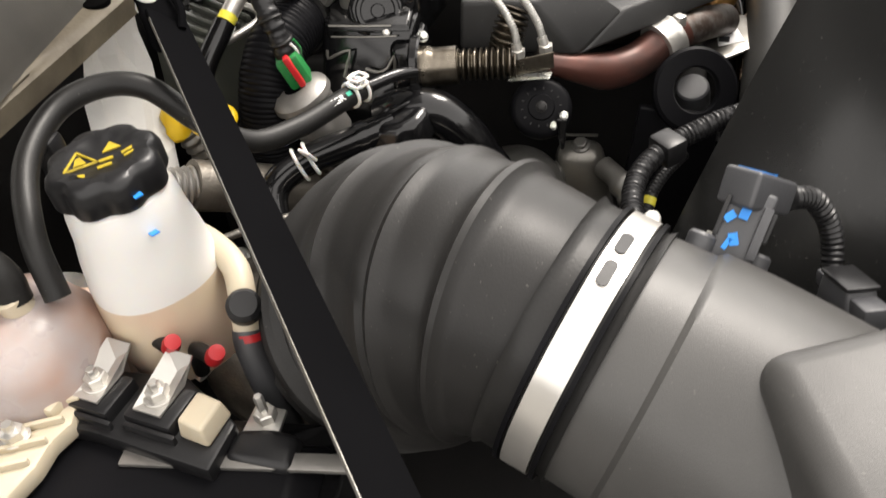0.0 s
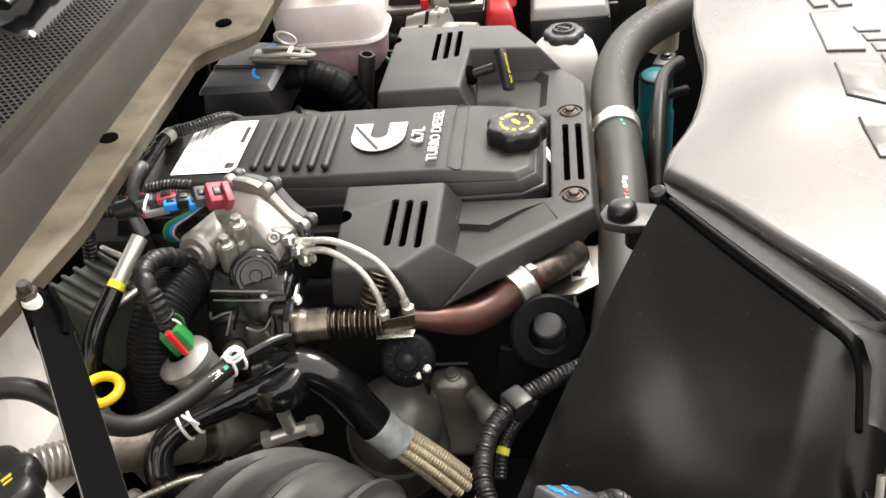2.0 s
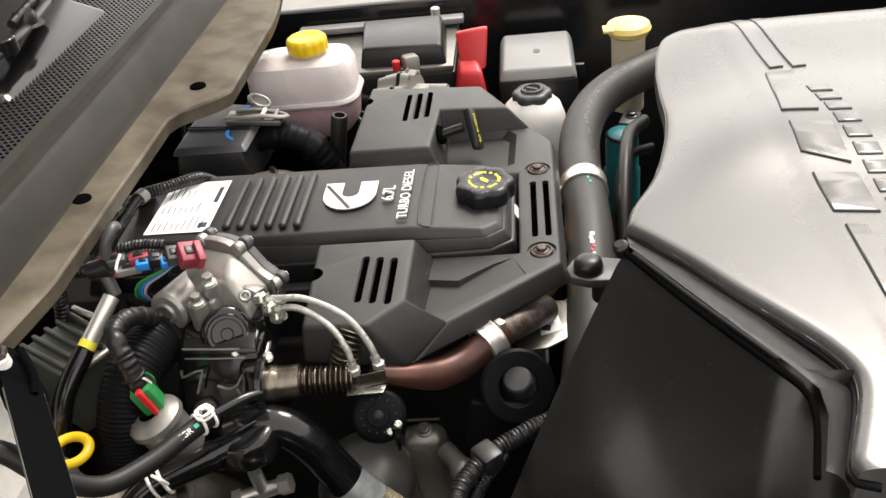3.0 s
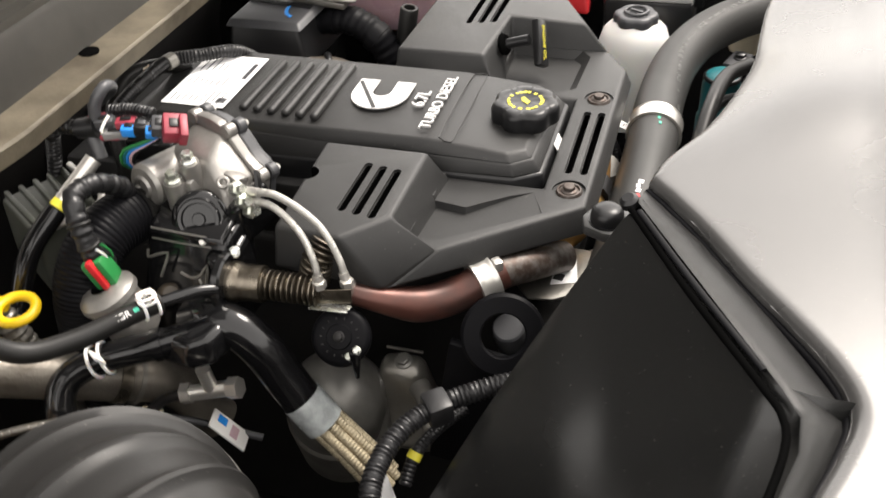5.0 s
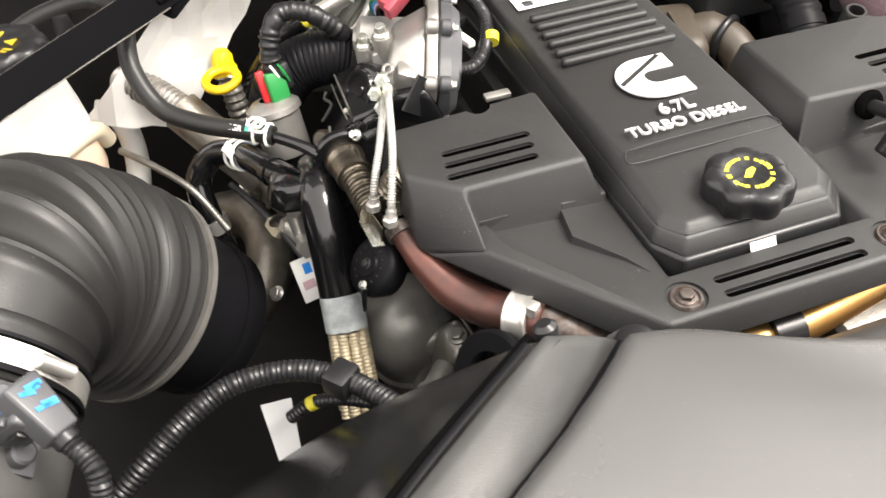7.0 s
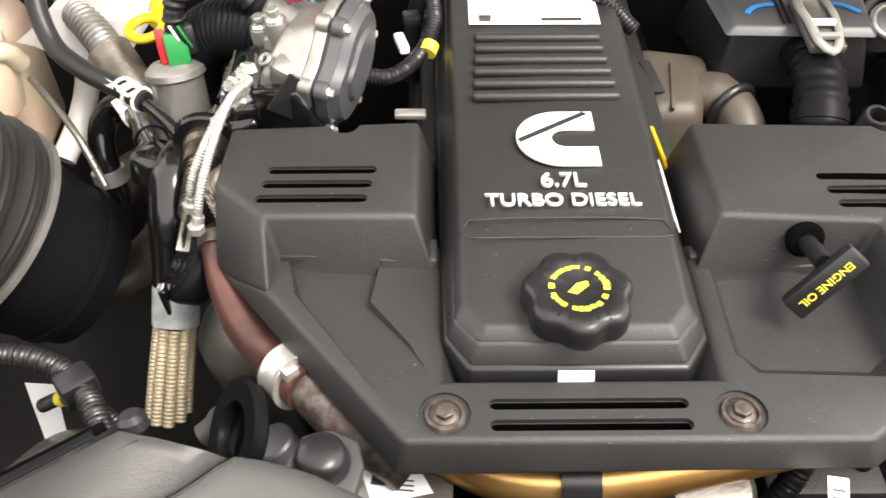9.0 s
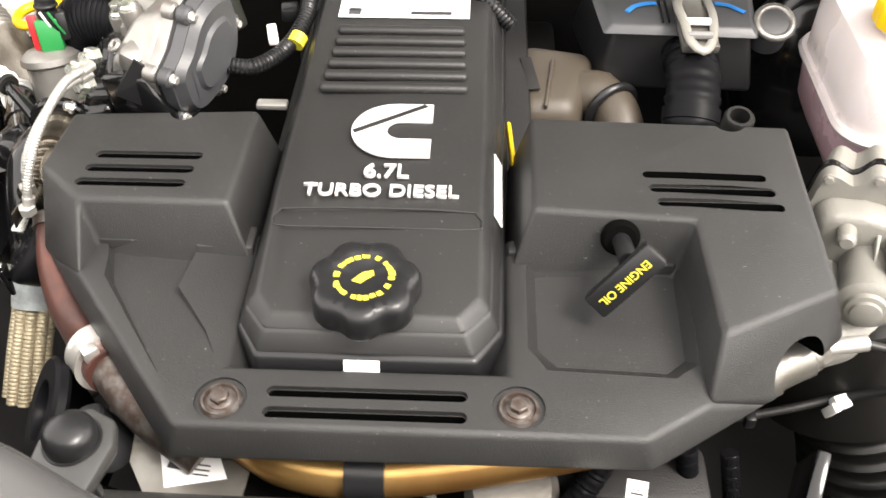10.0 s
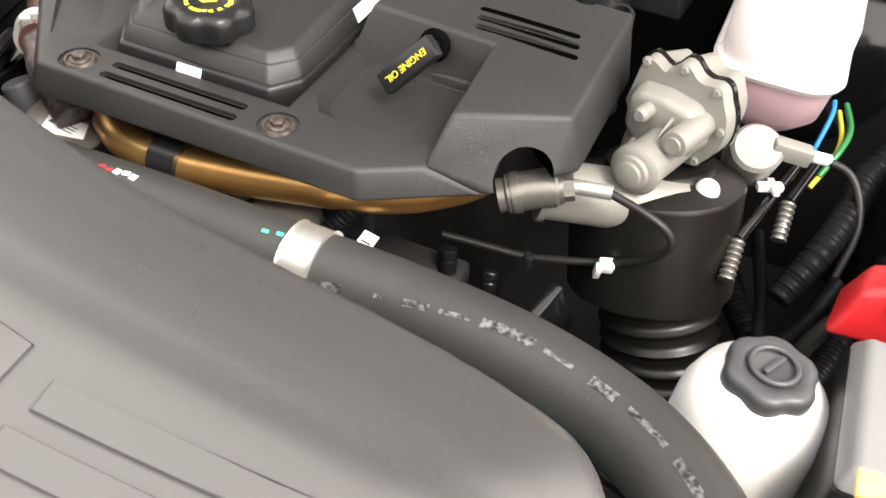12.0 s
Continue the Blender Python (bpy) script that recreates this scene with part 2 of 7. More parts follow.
def tube(points, r, seg=16, step=0.006, bm=None, caps=True, flat=1.0, inner=0.0):
    """A round tube along a smooth line; r is a number or a function of the length run and the share run."""
    line = curve_points(points, step)
    own = bmesh.new()
    total = sum((b - a).length for a, b in zip(line, line[1:]))
    run, rings, x = 0.0, [], None
    for i, p in enumerate(line):
        z = (line[min(i + 1, len(line) - 1)] - line[max(i - 1, 0)]).normalized()
        if x is None:
            x = Vector((0, 0, 1)).cross(z)
            x = x if x.length > 1e-3 else Vector((1, 0, 0))
        x = (x - z * x.dot(z)).normalized()
        y = z.cross(x)
        if i:
            run += (p - line[i - 1]).length
        k = r(run, run / total) if callable(r) else r
        rings.append([own.verts.new(p + k * (math.cos(a) * x + flat * math.sin(a) * y)) for a in (2 * math.pi * j / seg for j in range(seg))])
    for p, q in zip(rings, rings[1:]):
        for i in range(seg):
            own.faces.new((p[i], p[(i + 1) % seg], q[(i + 1) % seg], q[i]))
    if caps:
        own.faces.new(rings[0][::-1])
        own.faces.new(rings[-1])
    return merge(bm, own)


def corrugated(r, pitch=0.005, depth=0.16):
    return lambda run, share: r * (1 - depth * (0.5 + 0.5 * math.cos(2 * math.pi * run / pitch)) ** 2)


def loft(lower, upper, bevel=0.004, seg=3, bm=None, m=None):
    """A solid between two outlines with the same number of corners, its edges rounded."""
    own = bmesh.new()
    a = [own.verts.new(p) for p in lower]
    b = [own.verts.new(p) for p in upper]
    n = len(a)
    own.faces.new(a[::-1])
    own.faces.new(b)
    for i in range(n):
        own.faces.new((a[i], a[(i + 1) % n], b[(i + 1) % n], b[i]))
    bmesh.ops.recalc_face_normals(own, faces=own.faces[:])
    if bevel:
        bmesh.ops.bevel(own, geom=own.edges[:], offset=bevel, segments=seg, profile=0.5, affect="EDGES", clamp_overlap=True)
    if m is not None:
        own.transform(m)
    return merge(bm, own)


def solid(points, faces, bevel=0.004, seg=3, sharp=()):
    """A closed shape from named corners; each face is a string of corner names. Edges named in sharp are barely eased."""
    own = bmesh.new()
    at = {k: own.verts.new(p) for k, p in points.items()}
    for f in faces:
        own.faces.new([at[k] for k in f.split()])
    bmesh.ops.recalc_face_normals(own, faces=own.faces[:])
    crisp = {frozenset(e.split()) for e in sharp}
    name = {v: k for k, v in at.items()}
    soft = [e for e in own.edges if frozenset(name[v] for v in e.verts) not in crisp]
    bmesh.ops.bevel(own, geom=soft, offset=bevel, segments=seg, profile=0.5, affect="EDGES", clamp_overlap=True)
    return own


def slab(outline, z0, z1, bevel=0.002, seg=2, bm=None, m=None):
    return loft([(x, y, z0) for x, y in outline], [(x, y, z1) for x, y in outline], bevel, seg, bm, m)


def piece(thing_ob, name):
    """The part of that name under a thing."""
    return next(c for c in thing_ob.children if c.name.split(".")[0] == name)


def lettering(name, text, size, m, mat, parent, depth=0.0006, label="", squash=1.0, bold=0.01):
    """Raised letters in the built-in font, as a mesh."""
    c = bpy.data.curves.new(name, "FONT")
    c.body, c.size, c.extrude, c.align_x, c.align_y = text, size, depth, "CENTER", "CENTER"
    c.offset = size * bold
    tmp = bpy.data.objects.new(name, c)
    scene.collection.objects.link(tmp)
    me = bpy.data.meshes.new_from_object(tmp.evaluated_get(bpy.context.evaluated_depsgraph_get()))
    bpy.data.objects.remove(tmp)
    bm = bmesh.new()
    bm.from_mesh(me)
    bpy.data.meshes.remove(me)
    bm.transform(m @ Matrix.Diagonal((squash, 1, 1, 1)))
    return part(name, bm, mat, parent, label, smooth=False)


def carve(ob, cutters, lining):
    """Cuts closed shapes, given in the world, out of a mesh."""
    tools = []
    bpy.context.view_layer.update()
    for bm in cutters:
        bmesh.ops.recalc_face_normals(bm, faces=bm.faces[:])
        me = bpy.data.meshes.new("cutter")
        bm.to_mesh(me)
        me.materials.append(lining)
        bm.free()
        tool = bpy.data.objects.new("cutter", me)
        scene.collection.objects.link(tool)
        mod = ob.modifiers.new("carve", "BOOLEAN")
        mod.object, mod.solver, mod.operation, mod.material_mode = tool, "EXACT", "DIFFERENCE", "TRANSFER"
        tools.append(tool)
    solid = bpy.data.meshes.new_from_object(ob.evaluated_get(bpy.context.evaluated_depsgraph_get()))
    ob.modifiers.clear()
    ob.data = solid
    solid.set_sharp_from_angle(angle=radians(38))
    for tool in tools:
        bpy.data.objects.remove(tool)
    return ob


def bolt(at, axis=(0, 0, 1), r=0.007, h=0.006, washer=0.0, bm=None):
    """A flanged hexagon head."""
    m = place(at, axis)
    bm = lathe([(0, 0), (r * 1.35, 0), (r * 1.35, h * 0.2), (r * 1.1, h * 0.35), (0, h * 0.35)], m, 24, bm)
    return lathe([(0, h * 0.3), (r, h * 0.3), (r, h * 0.9), (r * 0.85, h), (0, h)], m, 6, bm)

# ---- the setting ----
ground = part("ground", box((60, 60, 0.1), pose(0, 0, -1.15), 0), GROUND)
tagged(ground, "plain grey concrete ground under the vehicle", "ground", kind="structure")

for name, size, at, mat, label in (
    ("bay_floor", (1.7, 1.7, 0.04), (0, 0.1, -0.62), DARK, "dark underside of the engine bay in shadow"),
    ("wall_firewall", (1.7, 0.03, 0.66), (0, 0.76, -0.27), DARK, "dark painted metal firewall behind the engine"),
    # out of view; kept pale as a reflector for the air box
    ("wall_passenger_side", (0.03, 1.6, 0.62), (-0.98, 0.0, -0.32), FENDER, "unseen inner fender wall, made pale to bounce light"),
    ("wall_driver_side", (0.03, 1.6, 0.62), (0.9, 0.0, -0.32), GLOSS, "black inner fender wall behind the fuse box"),
    ("wall_front", (1.7, 0.04, 0.62), (0, -0.82, -0.3), GLOSS, "black radiator support at the front of the bay"),
):
    tagged(part(name, box(size, pose(*at), 0.006), mat), label, "wall", kind="structure")


def cowl_lip(x):
    """How far forward the cowl's front edge comes."""
    step = min(1.0, max(0.0, (x - 0.07) / 0.08))
    return 0.492 + 0.16 * max(0.0, -x - 0.3) - 0.068 * step * step * (3 - 2 * step) + 0.25 * max(0.0, x - 0.4) ** 1.5


def cowl_sheet(rows, n=90, x0=-0.8, x1=0.9, thick=0.002):
    """A strip across the bay; a row is (share of the lip's offset, step back, height)."""
    bm = bmesh.new()
    grid = []
    for i in range(n + 1):
        x = x0 + (x1 - x0) * i / n
        grid.append([bm.verts.new((x, 0.535 + k * (cowl_lip(x) - 0.535) + dy, z)) for k, dy, z in rows])
    for p, q in zip(grid, grid[1:]):
        for j in range(len(rows) - 1):
            bm.faces.new((p[j], p[j + 1], q[j + 1], q[j]))
    bmesh.ops.solidify(bm, geom=bm.faces[:], thickness=thick)
    return bm


# unseen walls, added and sized to darken the low sky in reflections
for name, size, at in (("wall_workshop_side", (0.1, 7.0, 1.7), (-3.2, 0.2, -0.25)), ("wall_workshop_back", (6.8, 0.1, 2.5), (0.2, 3.6, 0.15)), ("wall_workshop_front", (6.8, 0.1, 2.5), (0.2, -3.2, 0.15))):
    tagged(part(name, box(size, pose(*at), 0.01), PLASTER), "unseen plain grey wall added to block low sky light", "wall", kind="structure")

cowl = thing("cowl_panel", "dusty beige-grey painted cowl panel behind the engine", "cowl", (0, 0.52, 0.13), kind="structure")
part("flange", cowl_sheet([(1, 0.004, 0.112), (1, 0.0, 0.131), (1, 0.003, 0.134), (0.5, 0.0, 0.136), (0, 0.0, 0.138)]), COWL, cowl)
part("riser", cowl_sheet([(0, -0.001, 0.136), (0, 0.003, 0.145), (0, 0.012, 0.192), (0, 0.016, 0.197), (0, 0.03, 0.199)]), BODY, cowl)
part("rim", cowl_sheet([(0, 0.03, 0.197), (0, 0.033, 0.208), (0, 0.045, 0.211), (0, 0.05, 0.2)]), BODY, cowl)
for x in (-0.14, 0.165, -0.43):
    # near-black discs on the flange paint the shade of open holes
    part("hole_plug", lathe([(0, 0.003), (0.01, 0.003), (0.0115, 0.002), (0.0115, -0.003)], pose(x, 0.528 if x < 0 else 0.478, 0.1365), 24), SHADE, cowl, "near-black disc painted as a hole's shade")
mesh_bm = bmesh.new()
lean = math.atan2(0.004, 0.0115)
for k in range(150):
    for turn in (-48, 48):
        bar_m = pose(-0.6 + k * 0.0098, 0.735, 0.2547, math.degrees(lean), 0, 0) @ pose(0, 0, 0.0006 * (turn > 0), 0, 0, turn)
        box((0.46, 0.0028, 0.002), bar_m, 0, bm=mesh_bm)
grille = thing("cowl_grille", "black plastic mesh grille at the windscreen base", "grille", (0, 0.8, 0.2), kind="structure")
part("mesh", mesh_bm, BLACK, grille)
# near-black sheet under the mesh, painted as the shade behind it
part("backing", cowl_sheet([(0, 0.05, 0.196), (0, 0.2, 0.244), (0, 0.4, 0.315)]), SHADE, grille)
wiper = thing("wiper_pivot", "black wiper arm and pivot on a plastic cowl cover", "wiper", (0.1, 0.68, 0.24))
part("cover", loft([(-0.06, 0.62, 0.2), (0.3, 0.62, 0.2), (0.3, 0.8, 0.27), (-0.06, 0.8, 0.27)], [(-0.03, 0.635, 0.225), (0.28, 0.635, 0.225), (0.28, 0.78, 0.29), (-0.03, 0.79, 0.29)], 0.012), GLOSS, wiper)
part("arm", tube([(-0.03, 0.66, 0.262), (0.04, 0.65, 0.27), (0.1, 0.66, 0.268), (0.2, 0.68, 0.265)], 0.012, flat=0.6), BLACK, wiper)
part("pivot_nut", cylinder(0.018, 0.02, pose(0.02, 0.65, 0.262)), GLOSS, wiper)
part("pivot_cap", lathe([(0.0, 0.016), (0.012, 0.015), (0.016, 0.008), (0.017, 0.0), (0.024, -0.002)], pose(0.105, 0.66, 0.272, 8, 0, 0), 28), BLACK, wiper)
part("arm_spring", tube([(0.06, 0.652, 0.285), (0.12, 0.663, 0.284), (0.19, 0.682, 0.278)], corrugated(0.006, 0.004, 0.2), 14, 0.001), BLACK, wiper)

hood = part("ceiling_hood", loft([(-0.86, 0.86, 0.3), (0.86, 0.86, 0.3), (0.84, 0.54, 1.3), (-0.84, 0.54, 1.3)], [(-0.86, 0.9, 0.32), (0.86, 0.9, 0.32), (0.84, 0.58, 1.31), (-0.84, 0.58, 1.31)], 0.012), HOOD)
tagged(hood, "painted grey underside of the raised hood", "hood", kind="structure")

# ---- the engine ----
block = thing("engine_block", "dark cast iron engine block below the covers", "engine", (0, 0.25, -0.35))
part("crankcase", loft([(-0.17, 0.03, -0.6), (0.19, 0.03, -0.6), (0.19, 0.68, -0.6), (-0.17, 0.68, -0.6)], [(-0.13, 0.05, -0.1), (0.16, 0.05, -0.1), (0.16, 0.66, -0.1), (-0.13, 0.66, -0.1)], 0.01), DARK, block)
part("cylinder_head", box((0.24, 0.56, 0.09), pose(0.0, 0.36, -0.07), 0.008), DARK, block)
fronts = box((0.3, 0.05, 0.3), pose(0.02, 0.03, -0.34), 0.01)
for x, z, r in ((-0.08, -0.32, 0.06), (0.09, -0.28, 0.05), (0.01, -0.46, 0.07)):
    cylinder(r, 0.03, place((x, 0.0, z), (0, -1, 0)), 0.004, bm=fronts)
part("front_housing", fronts, DARK, block)


def slot(x0, x1, y, half, z0, z1):
    """A long slot with rounded ends, as a closed shape."""
    ends = [(x1 - half + half * math.cos(a), y + half * math.sin(a)) for a in (math.pi * (i / 8 - 0.5) for i in range(9))]
    ends += [(x0 + half - half * math.cos(a), y - half * math.sin(a)) for a in (math.pi * (i / 8 - 0.5) for i in range(9))]
    return slab(ends, z0, z1, 0)


def front_slot(y, depth, grow):
    return slot(-0.07 - grow, 0.066 + grow, y, 0.0045 + grow, depth, 0.01)


def engine_cover():
    e = thing("engine_cover", "dark grey moulded plastic engine cover with two vented shoulders", "engine cover", (0, 0.1, 0))
    base = loft([(-0.134, -0.031, -0.028), (0.189, -0.031, -0.025), (0.278, 0.028, -0.026), (0.262, 0.16, -0.03), (0.075, 0.16, -0.03), (0.075, 0.026, -0.03), (-0.085, 0.026, -0.03), (-0.085, 0.16, -0.03), (-0.27, 0.166, -0.02), (-0.278, 0.148, -0.019)],
                [(-0.127, -0.022, 0.001), (0.182, -0.022, 0.0), (0.227, 0.006, 0.0), (0.24, 0.16, 0), (0.094, 0.16, 0), (0.094, 0.028, 0), (-0.102, 0.028, 0), (-0.102, 0.16, 0), (-0.238, 0.16, 0.002), (-0.231, 0.106, 0.004)], 0.004, 3)
    deck = part("deck", base, COVER, e)
    # slot mouths keep the cover colour, deeper walls get painted shade
    for depth, grow, lining in ((-0.004, 0.0, COVER), (-0.022, -0.0007, SHADE)):
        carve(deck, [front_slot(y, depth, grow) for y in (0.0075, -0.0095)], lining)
    # the sunken floors of the two wells, and the round seats of the bolts
    carve(deck, [loft([(-0.222, 0.155, -0.007), (-0.148, 0.155, -0.007), (-0.156, 0.1, -0.007), (-0.124, 0.058, -0.003), (-0.112, 0.036, 0.0), (-0.148, 0.02, 0.0), (-0.207, 0.107, -0.006)], [(-0.226, 0.155, 0.01), (-0.144, 0.155, 0.01), (-0.152, 0.1, 0.01), (-0.12, 0.058, 0.01), (-0.11, 0.036, 0.01), (-0.15, 0.018, 0.01), (-0.217, 0.108, 0.01)], 0)], COVER)
    carve(deck, [loft([(0.115, 0.155, -0.011), (0.222, 0.155, -0.011), (0.219, 0.052, -0.011), (0.205, 0.04, -0.011), (0.128, 0.043, -0.011), (0.115, 0.058, -0.011)], [(0.103, 0.155, 0.006), (0.232, 0.155, 0.006), (0.228, 0.034, 0.006), (0.21, 0.022, 0.006), (0.116, 0.026, 0.006), (0.103, 0.046, 0.006)], 0)], COVER)
    carve(deck, [cylinder(0.0178, 0.03, pose(x, 0, -0.0022), 0, 36) for x in (-0.1, 0.1)], COVER)
    left = solid({"a": (-0.12, 0.15, 0.042), "b": (-0.236, 0.15, 0.042), "c": (-0.279, 0.19, 0.041), "d": (-0.275, 0.259, 0.041), "e": (-0.119, 0.268, 0.041),
                  "foot": (-0.231, 0.105, 0.002), "tip": (-0.281, 0.15, -0.018), "w": (-0.226, 0.14, -0.008), "v": (-0.101, 0.129, -0.008),
                  "p": (-0.1, 0.125, -0.03), "q": (-0.222, 0.12, -0.03), "r": (-0.283, 0.264, -0.006), "t": (-0.099, 0.276, -0.03)},
                 ["a b c d e", "a b w v", "b foot w", "b c tip foot", "c d r tip", "d e t r", "e a v p t", "foot tip q", "w foot q", "v w q p", "tip r t p q"], 0.0045, 3)
    p = part("shoulder", left, COVER, e)
    right = solid({"a": (0.111, 0.15, 0.042), "b": (0.231, 0.142, 0.042), "g": (0.235, 0.04, 0.034), "f": (0.322, 0.083, 0.033), "d": (0.324, 0.259, 0.041), "e": (0.112, 0.265, 0.041),
                   "v": (0.093, 0.128, -0.008), "w": (0.225, 0.139, -0.01), "foot": (0.227, 0.007, -0.001), "low": (0.278, 0.026, -0.025), "side": (0.338, 0.078, -0.014),
                   "r": (0.334, 0.27, -0.036), "t": (0.094, 0.276, -0.03), "p": (0.092, 0.125, -0.03), "q": (0.215, 0.03, -0.03)},
                  ["a b g f d e", "a b w v", "b g foot w", "g f side low foot", "f d r side", "d e t r", "e a v p t", "foot low q", "w foot q", "v w q p", "low side r t p q"], 0.0045, 3)
    q = part("shoulder", right, COVER, e)
    for host, x0, x1, ys in ((p, -0.235, -0.155, (0.204, 0.187, 0.17)), (q, 0.2, 0.29, (0.193, 0.177, 0.161))):
        spans = [(x0 - (0.003 * k if host is p else -0.004 * k), x1 - (0.003 * k if host is p else -0.004 * k), y) for k, y in enumerate(ys)]
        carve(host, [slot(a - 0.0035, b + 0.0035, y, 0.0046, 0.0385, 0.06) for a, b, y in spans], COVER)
        # the deep part of each vent is lined near-black as painted shade
        carve(host, [slot(a - 0.0028, b + 0.0028, y, 0.0039, 0.012, 0.06) for a, b, y in spans], SHADE)
        cutters = []
        nx, nr = (-0.181, 0.0125) if host is p else (0.277, 0.0135)
        cutters.append(cylinder(nr, 0.09, pose(nx, 0.264, -0.03), 0, 28))
        if host is q:
            cutters.append(cylinder(0.026, 0.09, place((0.312, 0.028, -0.014), (-0.5, 0.8, 0.0)), 0, 32))
        # notch walls are blackened too, shade put into their colour
        carve(host, cutters, SHADE)
    # ledges part way down the front walls of the shoulders
    part("ledge", loft([(-0.229, 0.139, -0.012), (-0.152, 0.139, -0.012), (-0.148, 0.132, -0.012), (-0.104, 0.13, -0.012), (-0.104, 0.16, -0.012), (-0.229, 0.16, -0.012)], [(-0.229, 0.142, 0.007), (-0.152, 0.142, 0.007), (-0.148, 0.1375, 0.007), (-0.104, 0.1365, 0.007), (-0.104, 0.16, 0.007), (-0.229, 0.16, 0.007)], 0.0016), COVER, e)
    part("ledge", loft([(0.094, 0.139, -0.016), (0.132, 0.139, -0.016), (0.135, 0.132, -0.016), (0.222, 0.134, -0.016), (0.228, 0.15, -0.016), (0.094, 0.15, -0.016)], [(0.094, 0.142, 0.003), (0.132, 0.142, 0.003), (0.135, 0.136, -0.002), (0.222, 0.137, -0.002), (0.228, 0.15, -0.002), (0.094, 0.15, 0.003)], 0.0016), COVER, e)
    for x in (-0.1, 0.1):
        part("bolt_washer", lathe([(0.0, 0.0015), (0.0085, 0.0015), (0.0105, 0.001), (0.0115, 0.003), (0.013, 0.003), (0.0145, 0.0)], pose(x, 0, -0.002), 36), RUST, e, "rust-stained round washer")
        part("cover_bolt", bolt((x, 0, -0.001), r=0.0065, h=0.007), RUST, e, "rusty hexagon bolt")
    return e


engine_cover()


def valve_cover():
    v = thing("valve_cover", "black ribbed valve cover with raised white lettering", "valve cover", (-0.006, 0.3, 0))
    part("gasket_flange", loft([(-0.104, 0.06, -0.03), (-0.084, 0.028, -0.03), (0.072, 0.028, -0.03), (0.093, 0.06, -0.03), (0.098, 0.6, -0.05), (-0.11, 0.6, -0.05)],
                               [(-0.1, 0.06, 0.006), (-0.083, 0.032, 0.006), (0.071, 0.032, 0.006), (0.09, 0.06, 0.006), (0.095, 0.58, 0.0), (-0.107, 0.58, 0.0)], 0.004), BLACK, v)
    part("body", loft([(-0.099, 0.061, 0.005), (-0.082, 0.035, 0.005), (0.07, 0.035, 0.005), (0.088, 0.061, 0.005), (0.093, 0.555, -0.005), (0.06, 0.595, -0.02), (-0.074, 0.595, -0.02), (-0.105, 0.555, -0.005)],
                      [(-0.093, 0.066, 0.02), (-0.077, 0.045, 0.02), (0.063, 0.045, 0.02), (0.081, 0.066, 0.02), (0.082, 0.52, 0.03), (0.05, 0.555, 0.022), (-0.062, 0.555, 0.022), (-0.094, 0.52, 0.03)], 0.003), VALVE, v)
    part("top_plate", loft([(-0.0935, 0.066, 0.019), (-0.077, 0.0445, 0.019), (0.063, 0.0445, 0.019), (0.0815, 0.066, 0.019), (0.083, 0.2, 0.022), (0.083, 0.51, 0.022), (-0.095, 0.51, 0.022), (-0.095, 0.2, 0.022)],
                           [(-0.085, 0.073, 0.0275), (-0.072, 0.054, 0.0275), (0.058, 0.054, 0.0275), (0.073, 0.073, 0.0275), (0.073, 0.158, 0.0365), (0.076, 0.505, 0.0375), (-0.088, 0.505, 0.0375), (-0.086, 0.158, 0.0365)], 0.003), VALVE, v)
    part("panel_line", tube([(-0.08, 0.15, 0.0362), (-0.04, 0.152, 0.0365), (0.03, 0.152, 0.0365), (0.068, 0.15, 0.0362)], 0.0009, 8), VALVE, v)
    part("panel_line", tube([(-0.08, 0.15, 0.0362), (-0.084, 0.135, 0.0345), (-0.04, 0.134, 0.034), (0.03, 0.134, 0.034), (0.073, 0.135, 0.0345), (0.068, 0.15, 0.0362)], 0.0007, 8), VALVE, v)
    for k in range(6):
        y = 0.306 + 0.0188 * k
        part("rib", box((0.131 - 0.002 * k, 0.0105, 0.009), pose(-0.0065, y, 0.0385), 0.004, 3), VALVE, v)
    sticker = part("label_sticker", box((0.128, 0.085, 0.0006), pose(-0.0065, 0.466, 0.0387), 0), PAPER, v, "white paper specification label")
    rnd = random.Random(4)
    for column, (left, most) in enumerate(((-0.064, 0.034), (-0.022, 0.026), (0.014, 0.036))):
        for k in range(9 - 2 * column):
            w = rnd.uniform(0.45, 1.0) * most
            part("print_line", box((w, 0.0013, 0.0003), pose(left + w / 2, 0.5 - 0.008 * k, 0.0392), 0), GREY, sticker, "unreadable printed line")
    part("print_line", box((0.04, 0.006, 0.0003), pose(0.02, 0.432, 0.0392), 0), INK, sticker, "unreadable printed bar")
    part("print_line", box((0.012, 0.012, 0.0003), pose(-0.055, 0.434, 0.0392), 0), GREY, sticker, "plain printed block")
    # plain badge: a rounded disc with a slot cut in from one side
    pts = [(0.03, 0.212), (0.03, 0.2355), (0.004, 0.2355)]
    pts += [(0.004 + 0.0115 * math.cos(a), 0.247 + 0.0115 * math.sin(a)) for a in (math.pi * 1.5 - math.pi * i / 10 for i in range(1, 10))]
    pts += [(0.004, 0.2585), (0.03, 0.2585), (0.03, 0.283), (0.0, 0.283)]
    pts += [(0.0 + 0.037 * math.cos(a), 0.2475 + 0.0355 * math.sin(a)) for a in (math.pi / 2 + math.pi * i / 24 for i in range(1, 24))]
    pts += [(0.0, 0.212)]
    badge = part("badge", slab(pts, 0.0368, 0.0385, 0), SILVER, v, "white rounded badge", smooth=False)
